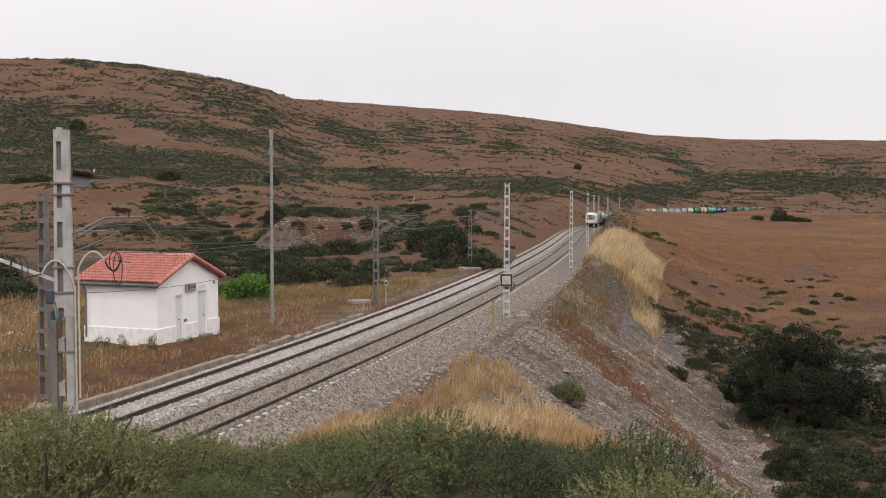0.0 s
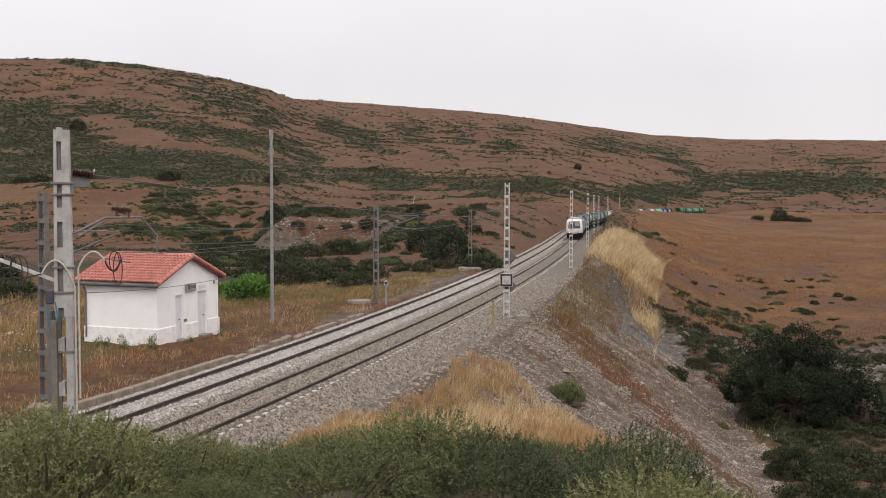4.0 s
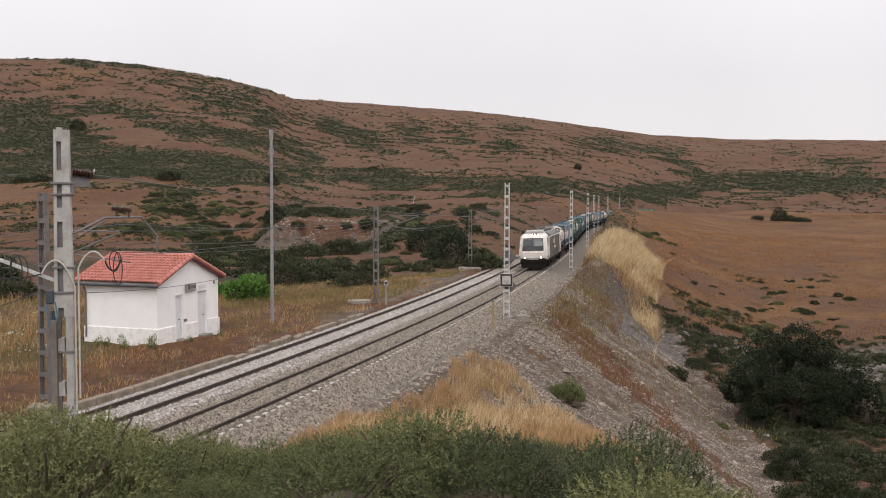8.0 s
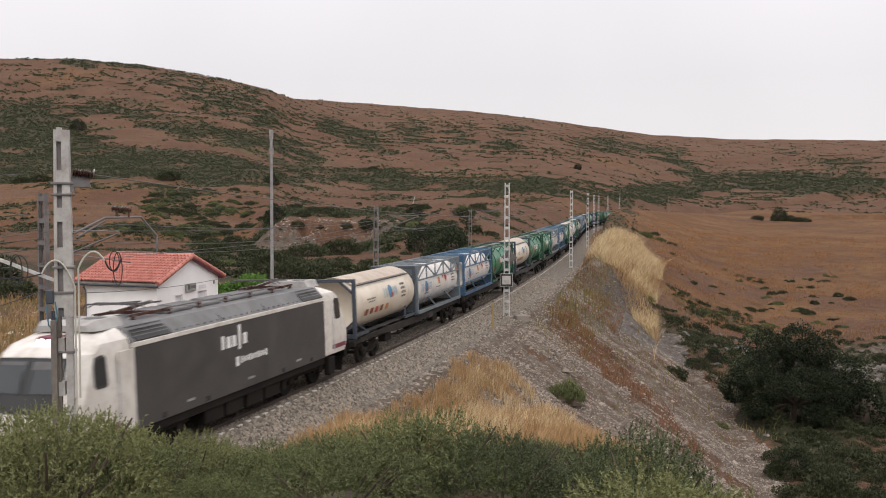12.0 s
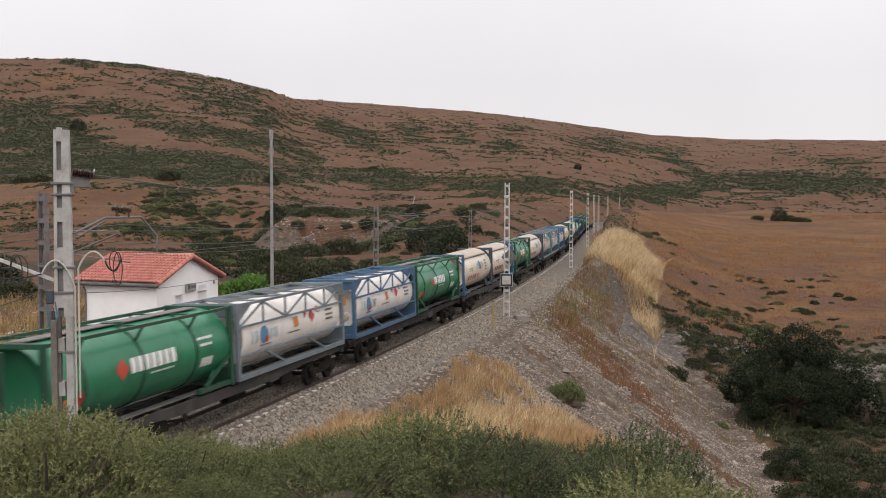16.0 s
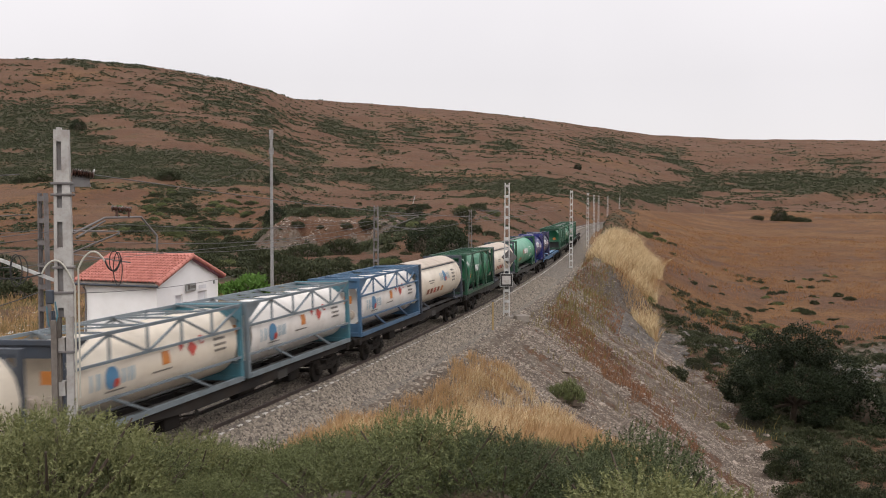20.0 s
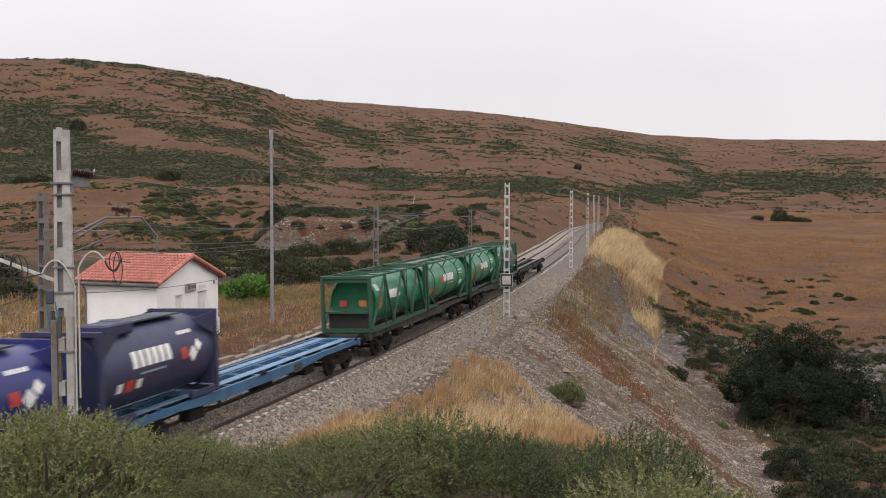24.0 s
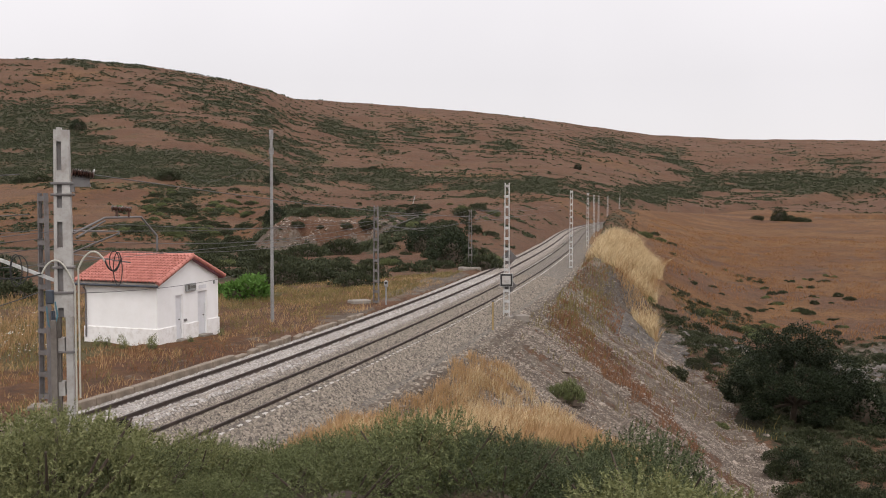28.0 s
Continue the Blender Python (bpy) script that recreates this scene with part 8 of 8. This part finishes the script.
TRAIN = []      # (thing, metres behind the headlights, half the distance of its pivots, pose on its carrier)
loco = build_loco()
TRAIN.append((loco, 7.2, 4.9, Matrix.Identity(4)))
wagon_dark = flat_wagon(CHASSIS, "dirty dark container flat wagon with two bogies", CHASSIS_WORN)
wagon_grey = flat_wagon(CHASSIS_GREY, "dusty grey container flat wagon with two bogies", CHASSIS_DUST)
wagon_blue = flat_wagon(CHASSIS_BLUE, "half-empty blue container flat wagon with two bogies", DECK_BLUE)
cream = cream_tank()
# the lit look of one dark-blue end frame is put into its colour
cream_fore = cream_tank(BLUE_FRAME, None, "cream tank container with one dark end frame coloured bluer as if lit")
cream_aft = cream_tank(None, BLUE_FRAME, "cream tank container with one dark end frame coloured bluer as if lit")
green = green_tank()
white_grey = lattice_tank(WHITE_TANK, STEEL_BLUE, STEEL_BLUE, "white tank container caged in a faded blue-grey truss frame")
white_blue = lattice_tank(WHITE_TANK, BLUE_FRAME, BLUE_FRAME, "white tank container caged in a blue truss frame")
cream_teal = lattice_tank(CREAM, STEEL_BLUE, DARK_FRAME, "cream tank container in a grey truss frame with one teal end", aft=TEAL)
white_teal = lattice_tank(WHITE_TANK, STEEL_BLUE, STEEL_BLUE, "white tank container in a grey truss frame with one teal end", aft=TEAL)
green_cage = lattice_tank(GREEN, GREEN_DARK, GREEN_DARK, "green tank container caged in a dark green truss frame", "green")
green_pale = green_tank(GREEN_PALE, GREEN_DARK, "smooth long pale green tank container in a green frame", True, 12.0)
navy = navy_tank(NAVY, "short navy-blue tank container with white lettering bars")
navy_dirty = navy_tank(NAVY_DIRTY, "short sooty dark navy tank container")
EMPTY = None
LOADS = [(cream, white_grey), (white_blue, green), (cream, green), (green, white_grey), (white_blue, green), (cream_fore, cream_aft), (green, cream),
         (cream_teal, white_teal), (white_blue, cream), (green_cage, cream), (green_pale, navy), (navy_dirty, EMPTY), (green_cage, green), (green, green_cage), (EMPTY, EMPTY)]
WAGONS = [wagon_dark, wagon_dark, wagon_grey, wagon_grey, wagon_dark, wagon_grey, wagon_dark, wagon_dark, wagon_dark, wagon_grey, wagon_grey, wagon_blue, wagon_grey, wagon_grey, wagon_dark]
used = set()


def another(ob):
    """The first use takes the thing itself, later ones a copy."""
    if ob in used:
        return copy_thing(ob, Matrix.Identity(4))
    used.add(ob)
    return ob


for i, (load, wag) in enumerate(zip(LOADS, WAGONS)):
    mid = 26.85 + 19.88 * i
    TRAIN.append((another(wag), mid, 7.0, Matrix.Identity(4)))
    for k, c in enumerate(load):
        if c is EMPTY:
            continue
        off = (-4.72, 4.74)[k]
        if c is green_pale:
            off = -3.15
        if c is navy:
            off = 6.5
        if c is navy_dirty:
            off = -6.2
        TRAIN.append((another(c), mid, 7.0, Matrix.Translation((0, off, DECK + 0.03))))


def motions():
    """The train comes down the line and passes; everything else stands still."""
    for ob, behind, half, on in TRAIN:
        walk(ob, [(float(t), vehicle(train_front(t) + behind, half) @ on) for t in range(0, 29)])


# ---- pieces: roof tiles, kerb stones, sleepers ----
def tile_mesh(w=0.285, d=0.44):
    """One single-roll clay tile, lying along y, rising towards +y."""
    mb = Mb()
    xs = np.linspace(0, w, 9)
    up = [0.0, -0.01, 0.0, 0.05, 0.092, 0.105, 0.092, 0.05, 0.0]
    for y, dz in ((0.0, 0.075), (d, 0.0)):
        for th in (0.018, 0.0):
            mb.v += [(float(a), y, float(u) + dz + th - 0.01) for a, u in zip(xs, up)]
    n = 9
    mb.f += [(i, i + 1, 2 * n + i + 1, 2 * n + i) for i in range(n - 1)]
    mb.f += [(n + i, i, i + 1, n + i + 1)[::-1] for i in range(n - 1)]
    return mb.mesh("tile", TILE, 50)


def lay_tiles():
    me = tile_mesh()
    slope = (HL / 2 + HOE) / math.cos(HPITCH)
    rows = 11
    d = slope / rows
    width = HW + HOL + HOV
    cols = 24
    back = Mb()
    pts = [v.co.copy() for v in me.vertices]
    faces = [tuple(p.vertices) for p in me.polygons]
    for side in (0, 1):
        for r in range(rows):
            for c in range(cols):
                run = r * d
                x = -HW - HOL + c * width / cols
                z = HH - HOE * math.tan(HPITCH) + 0.165 + run * math.sin(HPITCH)
                jit = random.uniform(-0.006, 0.006)
                if side == 0:
                    m = Matrix.Translation((x, -HOE + run * math.cos(HPITCH) + jit, z)) @ Matrix.Rotation(HPITCH, 4, "X")
                else:
                    m = Matrix.Translation((x + width / cols, HL + HOE - run * math.cos(HPITCH) + jit, z)) @ Matrix.Rotation(math.pi, 4, "Z") @ Matrix.Rotation(HPITCH, 4, "X")
                m = m @ Matrix.Diagonal((width / cols / 0.285, d * 1.12 / 0.44, 1, 1))
                if side:
                    back.poly([m @ p for p in pts], faces)
                    continue
                ob = new("tile", me)
                ob.parent = hut
                ob.matrix_local = m
    tagged(part("tiles", back, TILE, hut), kind="stuff")


lay_tiles()


def lay_kerb():
    """The old platform's stone edge along the farther track, broken at its end."""
    kerb = thing("platform_edge", "old stone platform edge, broken towards its end", "kerb", kind="structure")
    rnd = random.Random(8)
    s = -40.0
    while s < 33:
        ln = rnd.uniform(0.9, 1.5)
        broken = s > 14
        lean = rnd.uniform(-7, 7) if broken else rnd.uniform(-2, 2)
        m = track(s + ln / 2, -2.35 + (rnd.uniform(-0.12, 0.12) if broken else 0), -0.24 + (rnd.uniform(-0.16, 0.02) if broken else rnd.uniform(-0.05, 0.01)), FAR)
        mb = Mb().box((0, 0, 0), (0.34, ln - (0.12 if broken else 0.03), 0.5), 0.035)
        st = part("kerb_stone", mb, KERB, kerb)
        st.matrix_world = m @ pose(0, 0, 0, rnd.uniform(-2, 2) if broken else 0, lean, lean)
        s += ln + (rnd.uniform(0.0, 0.5) if broken else 0.0)
    return kerb


lay_kerb()


def lay_sleepers():
    me = Mb().box((0, 0, 0), (2.6, 0.28, 0.2), 0.03).mesh("sleeper", SLEEPER)
    rnd = random.Random(3)
    s = -12.0
    while s < 110:
        ob = new("sleeper", me)
        ob.parent = track_near
        ob.matrix_world = track(s, rnd.uniform(-0.03, 0.03), -0.27 + rnd.uniform(-0.012, 0.018))
        s += 0.6


lay_sleepers()


motions()
